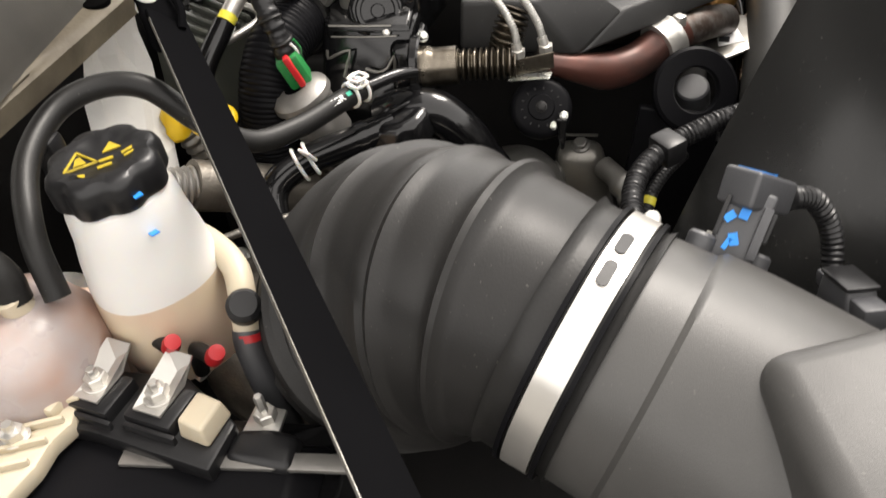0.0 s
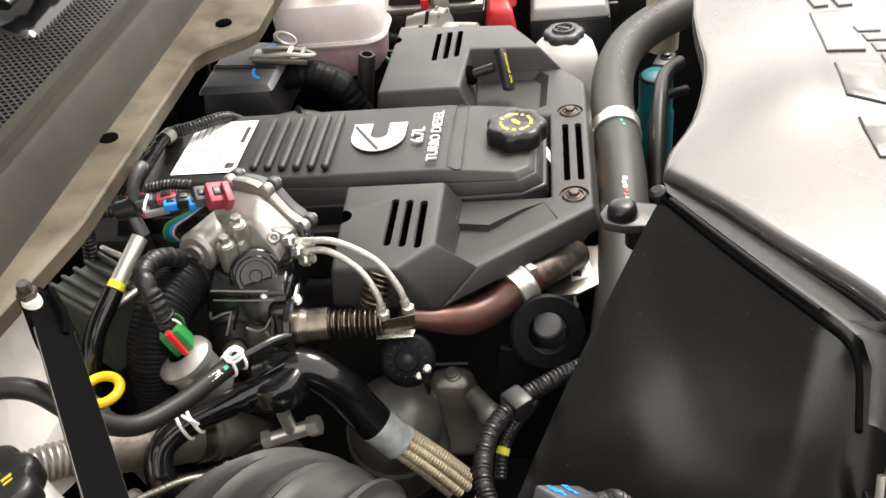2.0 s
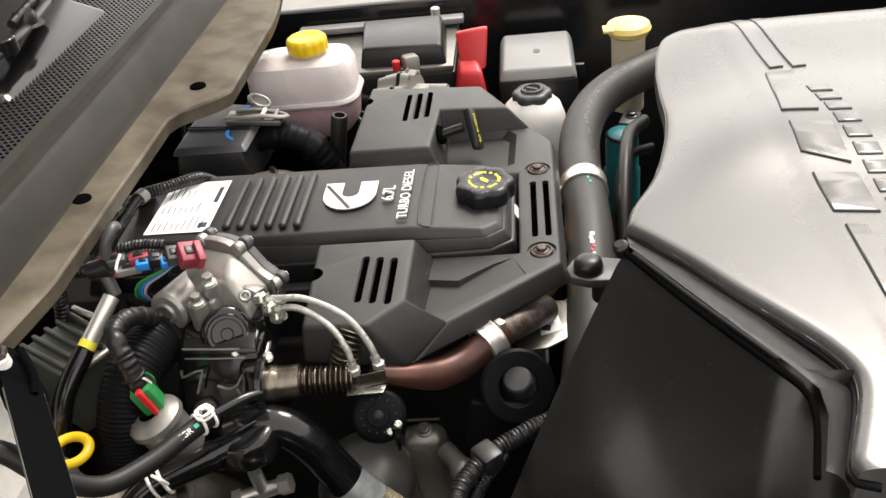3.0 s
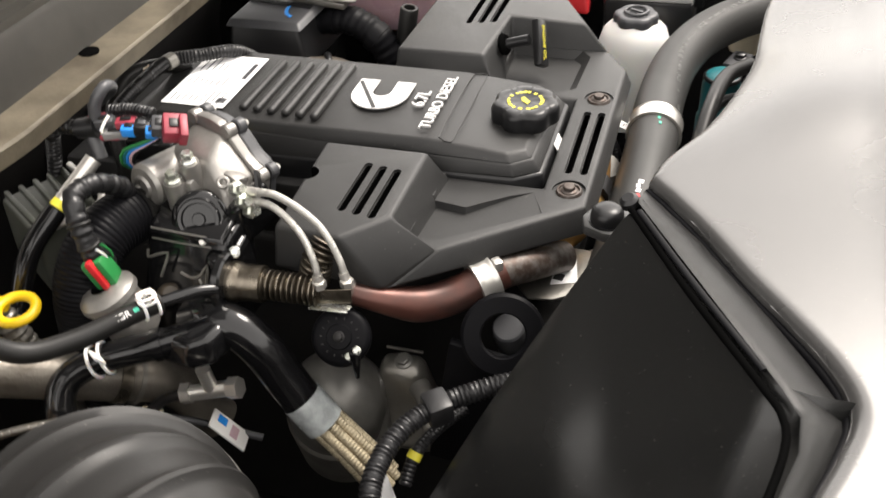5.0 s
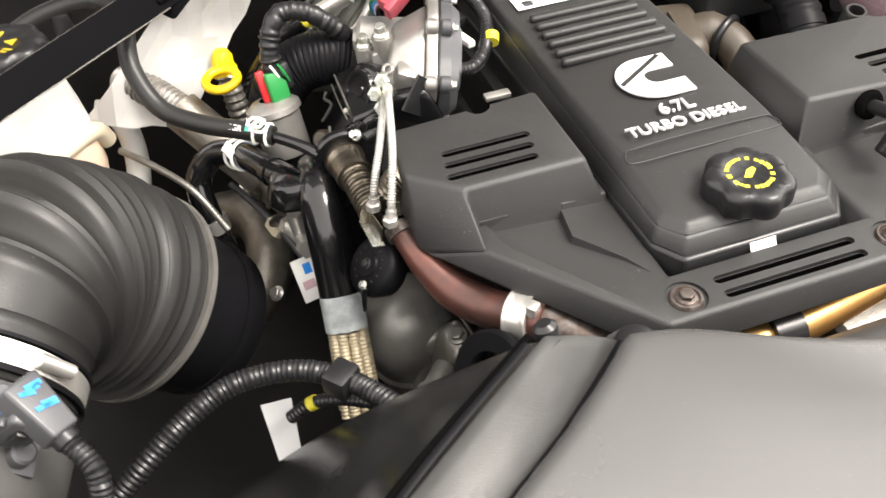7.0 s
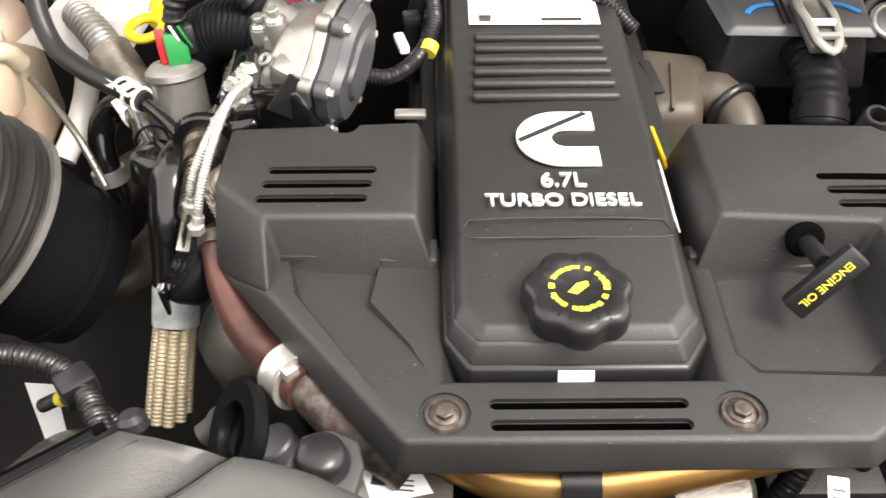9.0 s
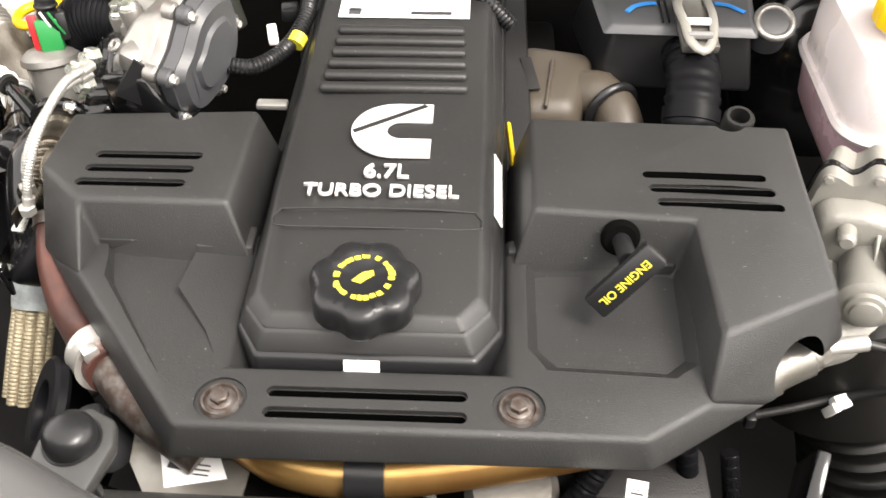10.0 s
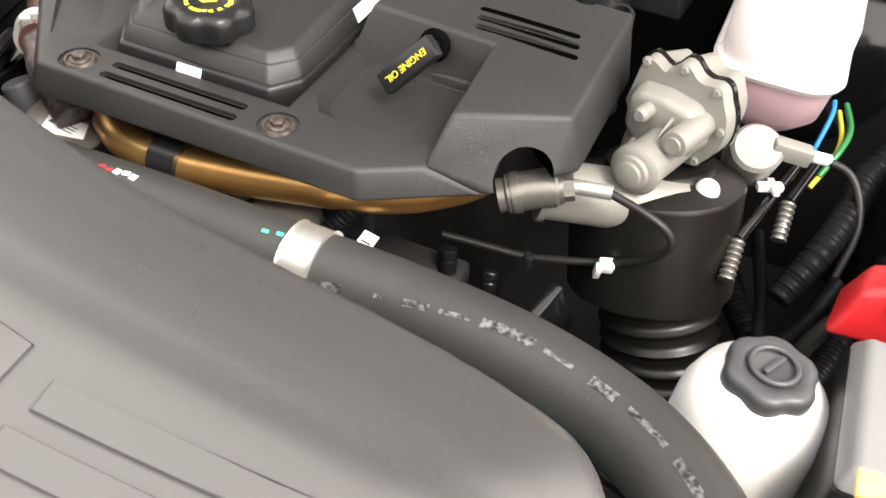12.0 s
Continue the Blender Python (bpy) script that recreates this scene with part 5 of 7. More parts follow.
# large black coolant hose with its clear sleeve and tan braid
bh = thing("coolant_hose", "thick glossy black rubber hose with a clear sleeve", "hose", (-0.35, 0.27, -0.03))
part("hose", tube([(-0.338, 0.335, -0.045), (-0.341, 0.31, -0.034), (-0.345, 0.28, -0.036), (-0.3465, 0.256, -0.06), (-0.3475, 0.24, -0.092), (-0.349, 0.221, -0.127)], 0.0215, 28), GLOSS, bh)
part("sleeve", tube([(-0.3485, 0.225, -0.119), (-0.351, 0.203, -0.148)], 0.0222, 32), SLEEVE, bh, "cloudy clear plastic sleeve")
for k in range(9):
    a = k * math.tau / 9
    o = Vector((0.0155 * math.cos(a), 0.0155 * math.sin(a), 0))
    part("braid_strand", tube([Vector((-0.3505, 0.205, -0.142)) + o, Vector((-0.355, 0.172, -0.176)) + 1.05 * o, Vector((-0.359, 0.145, -0.208)) + 1.1 * o], corrugated(0.0058, 0.0038, 0.15), 10, 0.0013), BRAID, bh, "tan braided strand")
part("branch", tube([(-0.366, 0.318, -0.034), (-0.384, 0.353, -0.039), (-0.407, 0.399, -0.046), (-0.435, 0.424, -0.056), (-0.458, 0.42, -0.082), (-0.458, 0.4, -0.112), (-0.45, 0.385, -0.16)], lambda r, s: 0.0145, 24), GLOSS, bh)
part("branch_collar", tube([(-0.379, 0.343, -0.038), (-0.383, 0.351, -0.039)], 0.0165, 24), GLOSS, bh)
part("moulded_elbow", loft([(-0.342, 0.288, -0.052), (-0.356, 0.276, -0.05), (-0.386, 0.285, -0.05), (-0.398, 0.306, -0.05), (-0.39, 0.345, -0.056), (-0.362, 0.352, -0.056)], [(-0.348, 0.294, -0.018), (-0.36, 0.283, -0.018), (-0.38, 0.29, -0.02), (-0.388, 0.306, -0.022), (-0.384, 0.34, -0.026), (-0.366, 0.345, -0.024)], 0.008, 4), GLOSS, bh)
part("moulded_rib", tube([(-0.352, 0.3, -0.0175), (-0.368, 0.322, -0.0195), (-0.378, 0.34, -0.024)], 0.0022, 8), GLOSS, bh)
for o in (-0.006, 0.006):
    part("white_clip", torus(0.016, 0.0018, place(Vector((-0.407, 0.399, -0.046)) + o * Vector((-0.48, 0.84, -0.26)), (-0.48, 0.84, -0.26))), WHITE, bh, "white hose clip")
part("clip_bridge", box((0.003, 0.016, 0.014), pose(-0.418, 0.39, -0.03, 0, -30, -32), 0.001), WHITE, bh)
part("steel_band", tube([(-0.4565, 0.396, -0.12), (-0.454, 0.392, -0.135)], 0.018, 28), STEEL, bh, "steel band clamp")

vh = thing("vent_hose", "slim black rubber vent hose looping over the bay", "hose", (-0.47, 0.41, 0.03))
part("hose", tube([(-0.372, 0.336, 0.012), (-0.4, 0.355, 0.014), (-0.44, 0.382, 0.016), (-0.474, 0.41, 0.027), (-0.49, 0.44, 0.06), (-0.487, 0.475, 0.09), (-0.495, 0.51, 0.098), (-0.525, 0.535, 0.096), (-0.58, 0.535, 0.085), (-0.63, 0.515, 0.06), (-0.652, 0.502, 0.02)], 0.0098, 20), RUBBER, vh)
part("nipple", tube([(-0.374, 0.337, 0.012), (-0.35, 0.312, 0.01), (-0.336, 0.298, 0.004)], 0.0058), GLOSS, vh, "thin black nipple")
clip_axis = Vector((-0.028, 0.019, 0.002)).normalized()
for o in (0.0, 0.013):
    part("white_clamp", torus(0.0112, 0.0016, place(Vector((-0.376, 0.339, 0.0125)) + o * clip_axis, clip_axis)), WHITE, vh, "white spring hose clamp")
clip_side = clip_axis.cross(Vector((0, 0, 1))).normalized()
for lift, half in ((0.0125, 0.007), (0.021, 0.006)):
    mid = Vector((-0.376, 0.339, 0.0125)) + 0.0065 * clip_axis + lift * Vector((-0.25, -0.3, 0.9))
    part("clamp_handle", tube([mid - 0.0065 * clip_axis - half * clip_side, mid - 0.0065 * clip_axis + half * clip_side, mid + 0.0065 * clip_axis + half * clip_side, mid + 0.0065 * clip_axis - half * clip_side, mid - 0.0065 * clip_axis - half * clip_side], 0.0016, 8), WHITE, vh)
for o in (-0.006, 0.006):
    base_at = Vector((-0.376, 0.339, 0.0125)) + 0.0065 * clip_axis + o * clip_side
    part("clamp_leg", tube([base_at + 0.009 * Vector((-0.25, -0.3, 0.9)), base_at + 0.021 * Vector((-0.25, -0.3, 0.9))], 0.0016, 8), WHITE, vh)
part("bracket", box((0.02, 0.02, 0.04), pose(-0.55, 0.535, 0.07), 0.005), BLACK, vh)
tx = Vector((0.78, -0.6, 0.0)).normalized()
tz = Vector((-0.4, -0.5, 0.77))
tz = (tz - tx * tz.dot(tx)).normalized()
lettering("lettering", "EGR", 0.0085, Matrix.Translation(Vector((-0.4035, 0.357, 0.0135)) + 0.0097 * tz) @ Matrix((tx, tz.cross(tx), tz)).transposed().to_4x4(), SILVER, vh, 0.0003)
part("paint_mark", box((0.005, 0.004, 0.0008), Matrix.Translation(Vector((-0.392, 0.3495, 0.0135)) + 0.0097 * tz) @ Matrix((tx, tz.cross(tx), tz)).transposed().to_4x4(), 0), MINT, vh, "mint paint mark")

gs = thing("pressure_sensor", "cast canister with a green electrical connector", "sensor", (-0.353, 0.41, -0.02))
gax = Vector((-0.1, 0.28, 0.95)).normalized()
part("canister", lathe([(0.012, 0.022), (0.022, 0.02), (0.029, 0.014), (0.03, 0.008), (0.026, 0.005), (0.026, -0.04), (0, -0.04)], place((-0.36, 0.402, -0.012), gax), 36), CAST, gs, "dull cast canister")
part("connector", box((0.022, 0.022, 0.032), place((-0.355, 0.408, 0.024), gax), 0.003), GREEN, gs, "green plastic connector")
part("lock_tab", box((0.009, 0.006, 0.034), place((-0.367, 0.403, 0.028), gax), 0.002), RED, gs, "red lock tab")
part("wire_guard", box((0.012, 0.02, 0.028), place((-0.343, 0.415, 0.03), gax), 0.003), BLACK, gs)
part("loom", tube([(-0.354, 0.412, 0.036), (-0.352, 0.416, 0.06), (-0.344, 0.424, 0.082), (-0.33, 0.43, 0.092), (-0.305, 0.426, 0.088), (-0.282, 0.42, 0.07), (-0.268, 0.425, 0.05)], lambda r, s: 0.0095 + 0.0011 * math.sin(260 * r) ** 6 + 0.0004 * math.sin(900 * r), 20, 0.0015), BLACK, gs, "black taped wiring loom")
for at, way in (((-0.353, 0.414, 0.052), (0, 0.2, 1)), ((-0.349, 0.42, 0.072), (0.3, 0.3, 0.8))):
    part("tape_knot", torus(0.0098, 0.0018, place(at, way)), RUBBER, gs)
for k, o in enumerate((-0.004, 0.0, 0.004)):
    part("loose_wire", tube([(-0.352 + o, 0.404, 0.05), (-0.346 + o, 0.402, 0.038), (-0.342 + o, 0.406, 0.024)], 0.0014, 6), (WHITE, BLACK, GREEN)[k], gs)

rh = thing("ribbed_air_hose", "black finely ribbed hose dropping behind the valve", "hose", (-0.34, 0.47, -0.05))
part("hose", tube([(-0.255, 0.425, 0.018), (-0.29, 0.428, 0.03), (-0.326, 0.436, 0.022), (-0.352, 0.444, -0.015), (-0.362, 0.448, -0.08), (-0.364, 0.45, -0.16)], corrugated(0.03, 0.0042, 0.045), 36, 0.0011), BRACE, rh)
part("cuff", tube([(-0.255, 0.425, 0.018), (-0.275, 0.4265, 0.0265)], 0.0325, 32), RUBBER, rh, "smooth rubber end cuff")

eb = thing("control_module", "grey-green finned metal control module", "module", (-0.29, 0.545, 0.0))
part("case", loft([(-0.335, 0.505, -0.05), (-0.255, 0.465, -0.05), (-0.195, 0.55, -0.05), (-0.275, 0.6, -0.05)], [(-0.322, 0.51, 0.026), (-0.258, 0.478, 0.026), (-0.208, 0.548, 0.026), (-0.275, 0.59, 0.026)], 0.006), MODULE, eb)
for k in range(5):
    p, q = Vector((-0.322, 0.51, 0.027)).lerp(Vector((-0.258, 0.478, 0.027)), (k + 0.5) / 5), Vector((-0.275, 0.59, 0.027)).lerp(Vector((-0.208, 0.548, 0.027)), (k + 0.5) / 5)
    part("fin", box(((q - p).length, 0.006, 0.01), Matrix.Translation((p + q) / 2) @ basis((0, 0, 1), (q - p).cross(Vector((0, 0, 1)))) @ pose(0, 0, 0, 0, 0, 0), 0.0025), MODULE, eb)
part("cover_edge", tube([(-0.328, 0.508, 0.026), (-0.258, 0.472, 0.028), (-0.204, 0.55, 0.028)], 0.004, 10), STEEL, eb, "bright rolled edge")

sl = thing("sleeved_harness", "black sleeve on a bright tube with yellow tape", "harness", (-0.3, 0.49, 0.03))
part("bright_tube", tube([(-0.25, 0.47, 0.075), (-0.3, 0.49, 0.045)], 0.009), STEEL, sl)
part("yellow_tape", tube([(-0.293, 0.487, 0.049), (-0.3, 0.49, 0.045)], 0.0095), YPRINT, sl, "yellow tape")
part("sleeve", tube([(-0.3, 0.49, 0.045), (-0.34, 0.51, 0.01), (-0.38, 0.52, -0.05)], 0.011), GLOSS, sl)

dr = thing("yellow_dipstick", "bright yellow ring-handled transmission dipstick", "dipstick", (-0.404, 0.481, 0.006))
part("ring", torus(0.0178, 0.0052, place((-0.405, 0.478, 0.002), (-0.06, -0.1, 1))), YELLOW, dr)
part("shank", tube([(-0.402, 0.496, 0.001), (-0.4, 0.512, -0.002), (-0.399, 0.52, -0.006)], 0.0075, 16), YELLOW, dr)
part("stopper", lathe([(0, 0.022), (0.008, 0.021), (0.0125, 0.014), (0.0125, 0.004), (0.0155, 0.0), (0.0155, -0.008), (0.012, -0.012), (0, -0.012)], place((-0.398, 0.52, -0.008), (0.05, 0.1, 1)), 28), YELLOW, dr)
part("tube", tube([(-0.397, 0.515, -0.014), (-0.394, 0.505, -0.05), (-0.385, 0.482, -0.17)], lambda r, q: 0.0125 + 0.0012 * (q < 0.35) * math.sin(700 * r), 20, 0.002), SHIELD, dr, "dull ribbed metal dipstick tube")

# ---- wiring behind the throttle ----
wires = thing("connector_cluster", "cluster of red, blue and grey connectors with loose wires", "wiring", (-0.21, 0.43, 0.1))


def plug_block(at, size, turn, mat, label=""):
    """A wiring plug: a ribbed block with a latch on top."""
    m = Matrix.Translation(at) @ pose(0, 0, 0, turn[0], turn[1], turn[2])
    body = part("connector", box(size, m, 0.002), mat, wires, label)
    part("latch", box((size[0] * 0.4, size[1] * 0.5, 0.002), m @ pose(0, 0, size[2] / 2 + 0.0008), 0.0006), BLACK if mat is not BLACK else GREY, body)
    return body


plug_block((-0.224, 0.381, 0.107), (0.026, 0.022, 0.018), (20, -25, 28), FADED, "faded red plug")
part("connector", box((0.027, 0.008, 0.019), Matrix.Translation((-0.226, 0.369, 0.108)) @ pose(0, 0, 0, 20, -25, 28), 0.0015), FADED, wires, "red lock strip")
plug_block((-0.222, 0.4, 0.106), (0.02, 0.014, 0.014), (15, -20, 25), GREY, "grey plug")
plug_block((-0.226, 0.408, 0.1), (0.012, 0.012, 0.01), (15, -20, 25), BLUE, "blue lock")
plug_block((-0.222, 0.42, 0.102), (0.016, 0.016, 0.013), (10, -10, 20), BLACK)
plug_block((-0.225, 0.434, 0.1), (0.014, 0.016, 0.011), (5, -10, 15), BLUE, "blue lock")
plug_block((-0.219, 0.44, 0.104), (0.013, 0.022, 0.009), (0, -5, 20), FADED, "red lock slide")
plug_block((-0.226, 0.452, 0.094), (0.013, 0.026, 0.009), (0, -10, 15), LIDGREY, "pale grey plug")
plug_block((-0.23, 0.457, 0.091), (0.006, 0.022, 0.006), (0, -10, 12), FADED, "red lock slide")
plug_block((-0.22, 0.466, 0.102), (0.014, 0.02, 0.012), (0, -10, 18), GREY, "grey plug")
plug_block((-0.218, 0.476, 0.103), (0.012, 0.02, 0.01), (0, -10, 18), FADED, "red plug end")
part("spiral_guard", tube([(-0.208, 0.412, 0.112), (-0.206, 0.44, 0.113), (-0.208, 0.466, 0.11)], corrugated(0.006, 0.0042, 0.25), 14, 0.0011), BLACK, wires, "black spiral wire guard")
for mat, o in ((GREEN, 0.0), (TEAL, 0.003), (BLUE, 0.006), (PINK, 0.009), (BLACK, 0.012)):
    part("wire", tube([(-0.222, 0.402, 0.095 - o * 0.2), (-0.228, 0.42, 0.088 - o * 0.5), (-0.232 + o * 0.3, 0.444 - o, 0.078 - o * 0.3), (-0.232 + o * 0.3, 0.4515 - o, 0.062), (-0.222, 0.448 - o, 0.047)], 0.0019, 8), mat, wires)
part("cable_tie", tube([(-0.219, 0.46, 0.11), (-0.233, 0.463, 0.1), (-0.227, 0.463, 0.086)], 0.0018, 8), WHITE, wires, "white cable tie")
part("boot", tube([(-0.222, 0.474, 0.098), (-0.224, 0.488, 0.095), (-0.225, 0.498, 0.094)], lambda r, s: 0.0125 - 0.002 * s, 20), BLACK, wires, "black rubber boot")
part("conduit", tube([(-0.225, 0.496, 0.094), (-0.223, 0.52, 0.094), (-0.21, 0.545, 0.085), (-0.22, 0.56, 0.02)], corrugated(0.0085, 0.005), 16, 0.0015), BLACK, wires, "black corrugated conduit")
part("riser_loom", tube([(-0.223, 0.478, 0.09), (-0.218, 0.474, 0.12), (-0.205, 0.466, 0.135), (-0.18, 0.48, 0.118), (-0.16, 0.53, 0.08)], 0.0065, 16), GREY, wires, "grey taped loom")
part("drop_boot", tube([(-0.224, 0.484, 0.092), (-0.23, 0.478, 0.078), (-0.234, 0.474, 0.066)], 0.007, 16), GREY, wires)

heat = thing("heater_hose", "black rubber hose behind the valve cover with a pale band", "hose", (-0.06, 0.57, 0.04))
part("hose", tube([(0.05, 0.545, 0.02), (0.0, 0.56, 0.045), (-0.05, 0.57, 0.05), (-0.1, 0.56, 0.03), (-0.125, 0.545, -0.02), (-0.13, 0.53, -0.1)], 0.0095, 20), RUBBER, heat)
part("band", tube([(-0.012, 0.5635, 0.0475), (-0.022, 0.566, 0.049)], 0.0102, 20), CREAM, heat, "pale band")
part("band", tube([(-0.108, 0.557, 0.022), (-0.114, 0.553, 0.012)], 0.0102, 20), CREAM, heat, "pale band")
tag = thing("paper_tag", "small white paper tag hanging below the cowl", "tag", (-0.03, 0.585, 0.06))
part("sheet", box((0.05, 0.001, 0.025), pose(-0.02, 0.583, 0.062, 30, 0, -10), 0), PAPER, tag)

fr = thing("front_loom", "black ribbed conduit with a white tie and yellow tape", "wiring", (-0.12, 0.4, 0.0))
part("conduit", tube([(-0.115, 0.55, 0.02), (-0.108, 0.49, 0.035), (-0.105, 0.44, 0.03), (-0.12, 0.4, 0.018), (-0.145, 0.37, 0.016), (-0.17, 0.365, 0.02)], corrugated(0.008, 0.004), 16, 0.0013), BLACK, fr)
part("yellow_tape", tube([(-0.108, 0.412, 0.024), (-0.112, 0.402, 0.02)], 0.0086), YPRINT, fr)
part("white_tie", box((0.01, 0.03, 0.008), pose(-0.137, 0.42, 0.02, 0, 0, 15), 0.002), WHITE, fr)
part("connector", box((0.018, 0.02, 0.014), pose(-0.128, 0.47, 0.016, 0, 0, 10), 0.003), BLACK, fr, "black connector")
part("clip", box((0.03, 0.012, 0.006), pose(-0.128, 0.345, -0.01), 0.002), STEEL, fr)

# ---- wiring along the air box ----
lm = thing("corrugated_conduit", "black corrugated wiring conduit beside the air box", "wiring", (-0.45, 0.09, -0.06))
part("conduit", tube([(-0.58, 0.05, -0.1), (-0.55, 0.062, -0.082), (-0.515, 0.08, -0.068), (-0.47, 0.096, -0.058), (-0.42, 0.092, -0.056), (-0.38, 0.068, -0.055), (-0.35, 0.025, -0.05), (-0.33, -0.01, -0.05)], corrugated(0.0098, 0.0048), 20, 0.0014), BLACK, lm)
part("clip", box((0.028, 0.024, 0.024), pose(-0.38, 0.066, -0.055, 0, 0, 40), 0.004), BLACK, lm)
part("thin_conduit", tube([(-0.43, 0.085, -0.11), (-0.407, 0.082, -0.095), (-0.38, 0.07, -0.088), (-0.35, 0.05, -0.085)], corrugated(0.0062, 0.004), 14, 0.0013), BLACK, lm)
part("yellow_tape", tube([(-0.41, 0.083, -0.097), (-0.404, 0.081, -0.093)], 0.0068), YPRINT, lm)
pt = thing("white_tag", "white printed tag hanging by the conduit", "tag", (-0.437, 0.103, -0.12))
part("sheet", loft([(-0.452, 0.11, -0.112), (-0.424, 0.105, -0.108), (-0.428, 0.09, -0.178), (-0.45, 0.094, -0.18)], [(-0.452, 0.1095, -0.111), (-0.424, 0.1045, -0.107), (-0.428, 0.0892, -0.1772), (-0.45, 0.0932, -0.1792)], 0), PAPER, pt, smooth=False)

maf = thing("air_flow_sensor", "dark grey air flow sensor with blue paint marks", "sensor", (-0.59, 0.04, 0.03))
mm = place((-0.618, 0.04, 0.031), (0.62, -0.35, 0.68), (0.36, 0.88, 0.28))
part("base", box((0.046, 0.056, 0.04), mm @ pose(0, 0, -0.02), 0.003), BLACK, maf)
part("flange", box((0.052, 0.06, 0.005), mm @ pose(0, 0, -0.002), 0.0015), GREY, maf)
for x, y in ((-0.0145, -0.013), (0.0145, -0.002)):
    part("guide_rib", box((0.003, 0.006, 0.034), mm @ pose(x, y, 0.024), 0.0008), GREY, maf)
part("lock_slot", box((0.003, 0.003, 0.026), mm @ pose(-0.0145, 0.012, 0.028), 0.0006), BLACK, maf)
part("boss", cylinder(0.009, 0.014, mm @ pose(0.012, -0.018, 0.0), 0.002), GREY, maf)
part("boss", cylinder(0.009, 0.014, mm @ pose(-0.012, 0.018, 0.0), 0.002), GREY, maf)
part("body", loft([(-0.014, -0.014, 0.0), (0.014, -0.014, 0.0), (0.014, 0.014, 0.0), (-0.014, 0.014, 0.0)], [(-0.012, -0.016, 0.05), (0.012, -0.016, 0.05), (0.012, 0.012, 0.05), (-0.012, 0.012, 0.05)], 0.003, m=mm), GREY, maf)
part("latch", box((0.008, 0.004, 0.02), mm @ pose(0.0, -0.0175, 0.03), 0.001), BLACK, maf)
part("white_tab", box((0.012, 0.01, 0.004), mm @ pose(-0.004, 0.012, 0.014), 0.001), PALE, maf, "pale tab")
cm = place(mm @ Vector((0, -0.002, 0.05)), (0.45, -0.62, -0.55), (0.62, -0.35, 0.68))
part("connector", loft([(-0.014, -0.012, -0.02), (0.014, -0.012, -0.02), (0.014, 0.012, -0.02), (-0.014, 0.012, -0.02)], [(-0.011, -0.011, 0.026), (0.011, -0.011, 0.026), (0.011, 0.011, 0.026), (-0.011, 0.011, 0.026)], 0.003, m=cm), GREY, maf)
part("collar", cylinder(0.0095, 0.01, cm @ pose(0, 0, 0.024), 0.002), BLACK, maf)
rnd = random.Random(5)
for k in range(6):
    part("paint_mark", box((rnd.uniform(0.006, 0.014), rnd.uniform(0.003, 0.006), 0.0008), cm @ pose(rnd.uniform(-0.006, 0.006), 0.0122, rnd.uniform(-0.014, 0.006), 90, 0, 0) @ pose(0, 0, 0, 0, 0, rnd.uniform(-30, 30)), 0), BLUE, piece(maf, "connector"), "bright blue paint mark")
for k in range(4):
    part("paint_mark", box((0.0008, rnd.uniform(0.003, 0.006), rnd.uniform(0.006, 0.012)), mm @ pose(-0.0148, rnd.uniform(-0.004, 0.008), rnd.uniform(0.012, 0.036), rnd.uniform(-40, 40), 0, 0), 0), BLUE, piece(maf, "body"), "bright blue paint mark")
end = cm @ Vector((0, 0, 0.034))
part("conduit", tube([end, end + Vector((0.012, -0.02, -0.012)), end + Vector((0.004, -0.034, -0.04)), end + Vector((-0.03, -0.03, -0.075)), end + Vector((-0.06, -0.015, -0.1))], corrugated(0.0078, 0.0042, 0.2), 18, 0.0012), BLACK, maf, "black corrugated conduit")
s2 = thing("box_sensor", "small grey plastic sensor with a latch on the duct", "sensor", (-0.62, -0.045, 0.01))
sm2 = place((-0.618, -0.04, -0.01), (0.35, 0.0, 0.94), (0.3, -0.9, 0.1))
part("base", cylinder(0.016, 0.014, sm2 @ pose(0, 0, -0.014), 0.002), BLACK, s2)
part("body", loft([(-0.022, -0.012, 0), (0.022, -0.012, 0), (0.022, 0.012, 0), (-0.022, 0.012, 0)], [(-0.018, -0.01, 0.022), (0.014, -0.01, 0.022), (0.014, 0.01, 0.022), (-0.018, 0.01, 0.022)], 0.003, m=sm2), GREY, s2)
part("plug", box((0.02, 0.018, 0.016), sm2 @ pose(0.026, 0.0, 0.01), 0.002), GREY, s2)
part("top_plate", box((0.036, 0.022, 0.003), sm2 @ pose(-0.001, 0, 0.0225), 0.001), BLACK, s2)
part("side_tab", box((0.012, 0.016, 0.012), sm2 @ pose(-0.026, 0.0, 0.012), 0.003), GREY, s2)

# ---- passenger rear corner: tanks, brace, battery ----
tank = thing("coolant_reservoir", "milky white reservoir half full of amber fluid", "reservoir", (-0.6, 0.455, -0.06))
part("upper_body", lathe([(0.03, 0.085), (0.038, 0.08), (0.041, 0.07), (0.043, 0.05), (0.047, 0.03), (0.05, 0.008), (0.0505, 0.002)], pose(-0.6, 0.455, 0.0), 48, wave=lambda a, h: 1 + 0.02 * math.cos(4 * a)), WHITE, tank)
part("fluid_level", lathe([(0.0505, 0.002), (0.052, -0.02), (0.053, -0.05), (0.048, -0.08), (0.0, -0.085)], pose(-0.6, 0.455, 0.0), 48, wave=lambda a, h: 1 + 0.02 * math.cos(4 * a)), AMBER, tank, "lower half tinted by amber fluid")
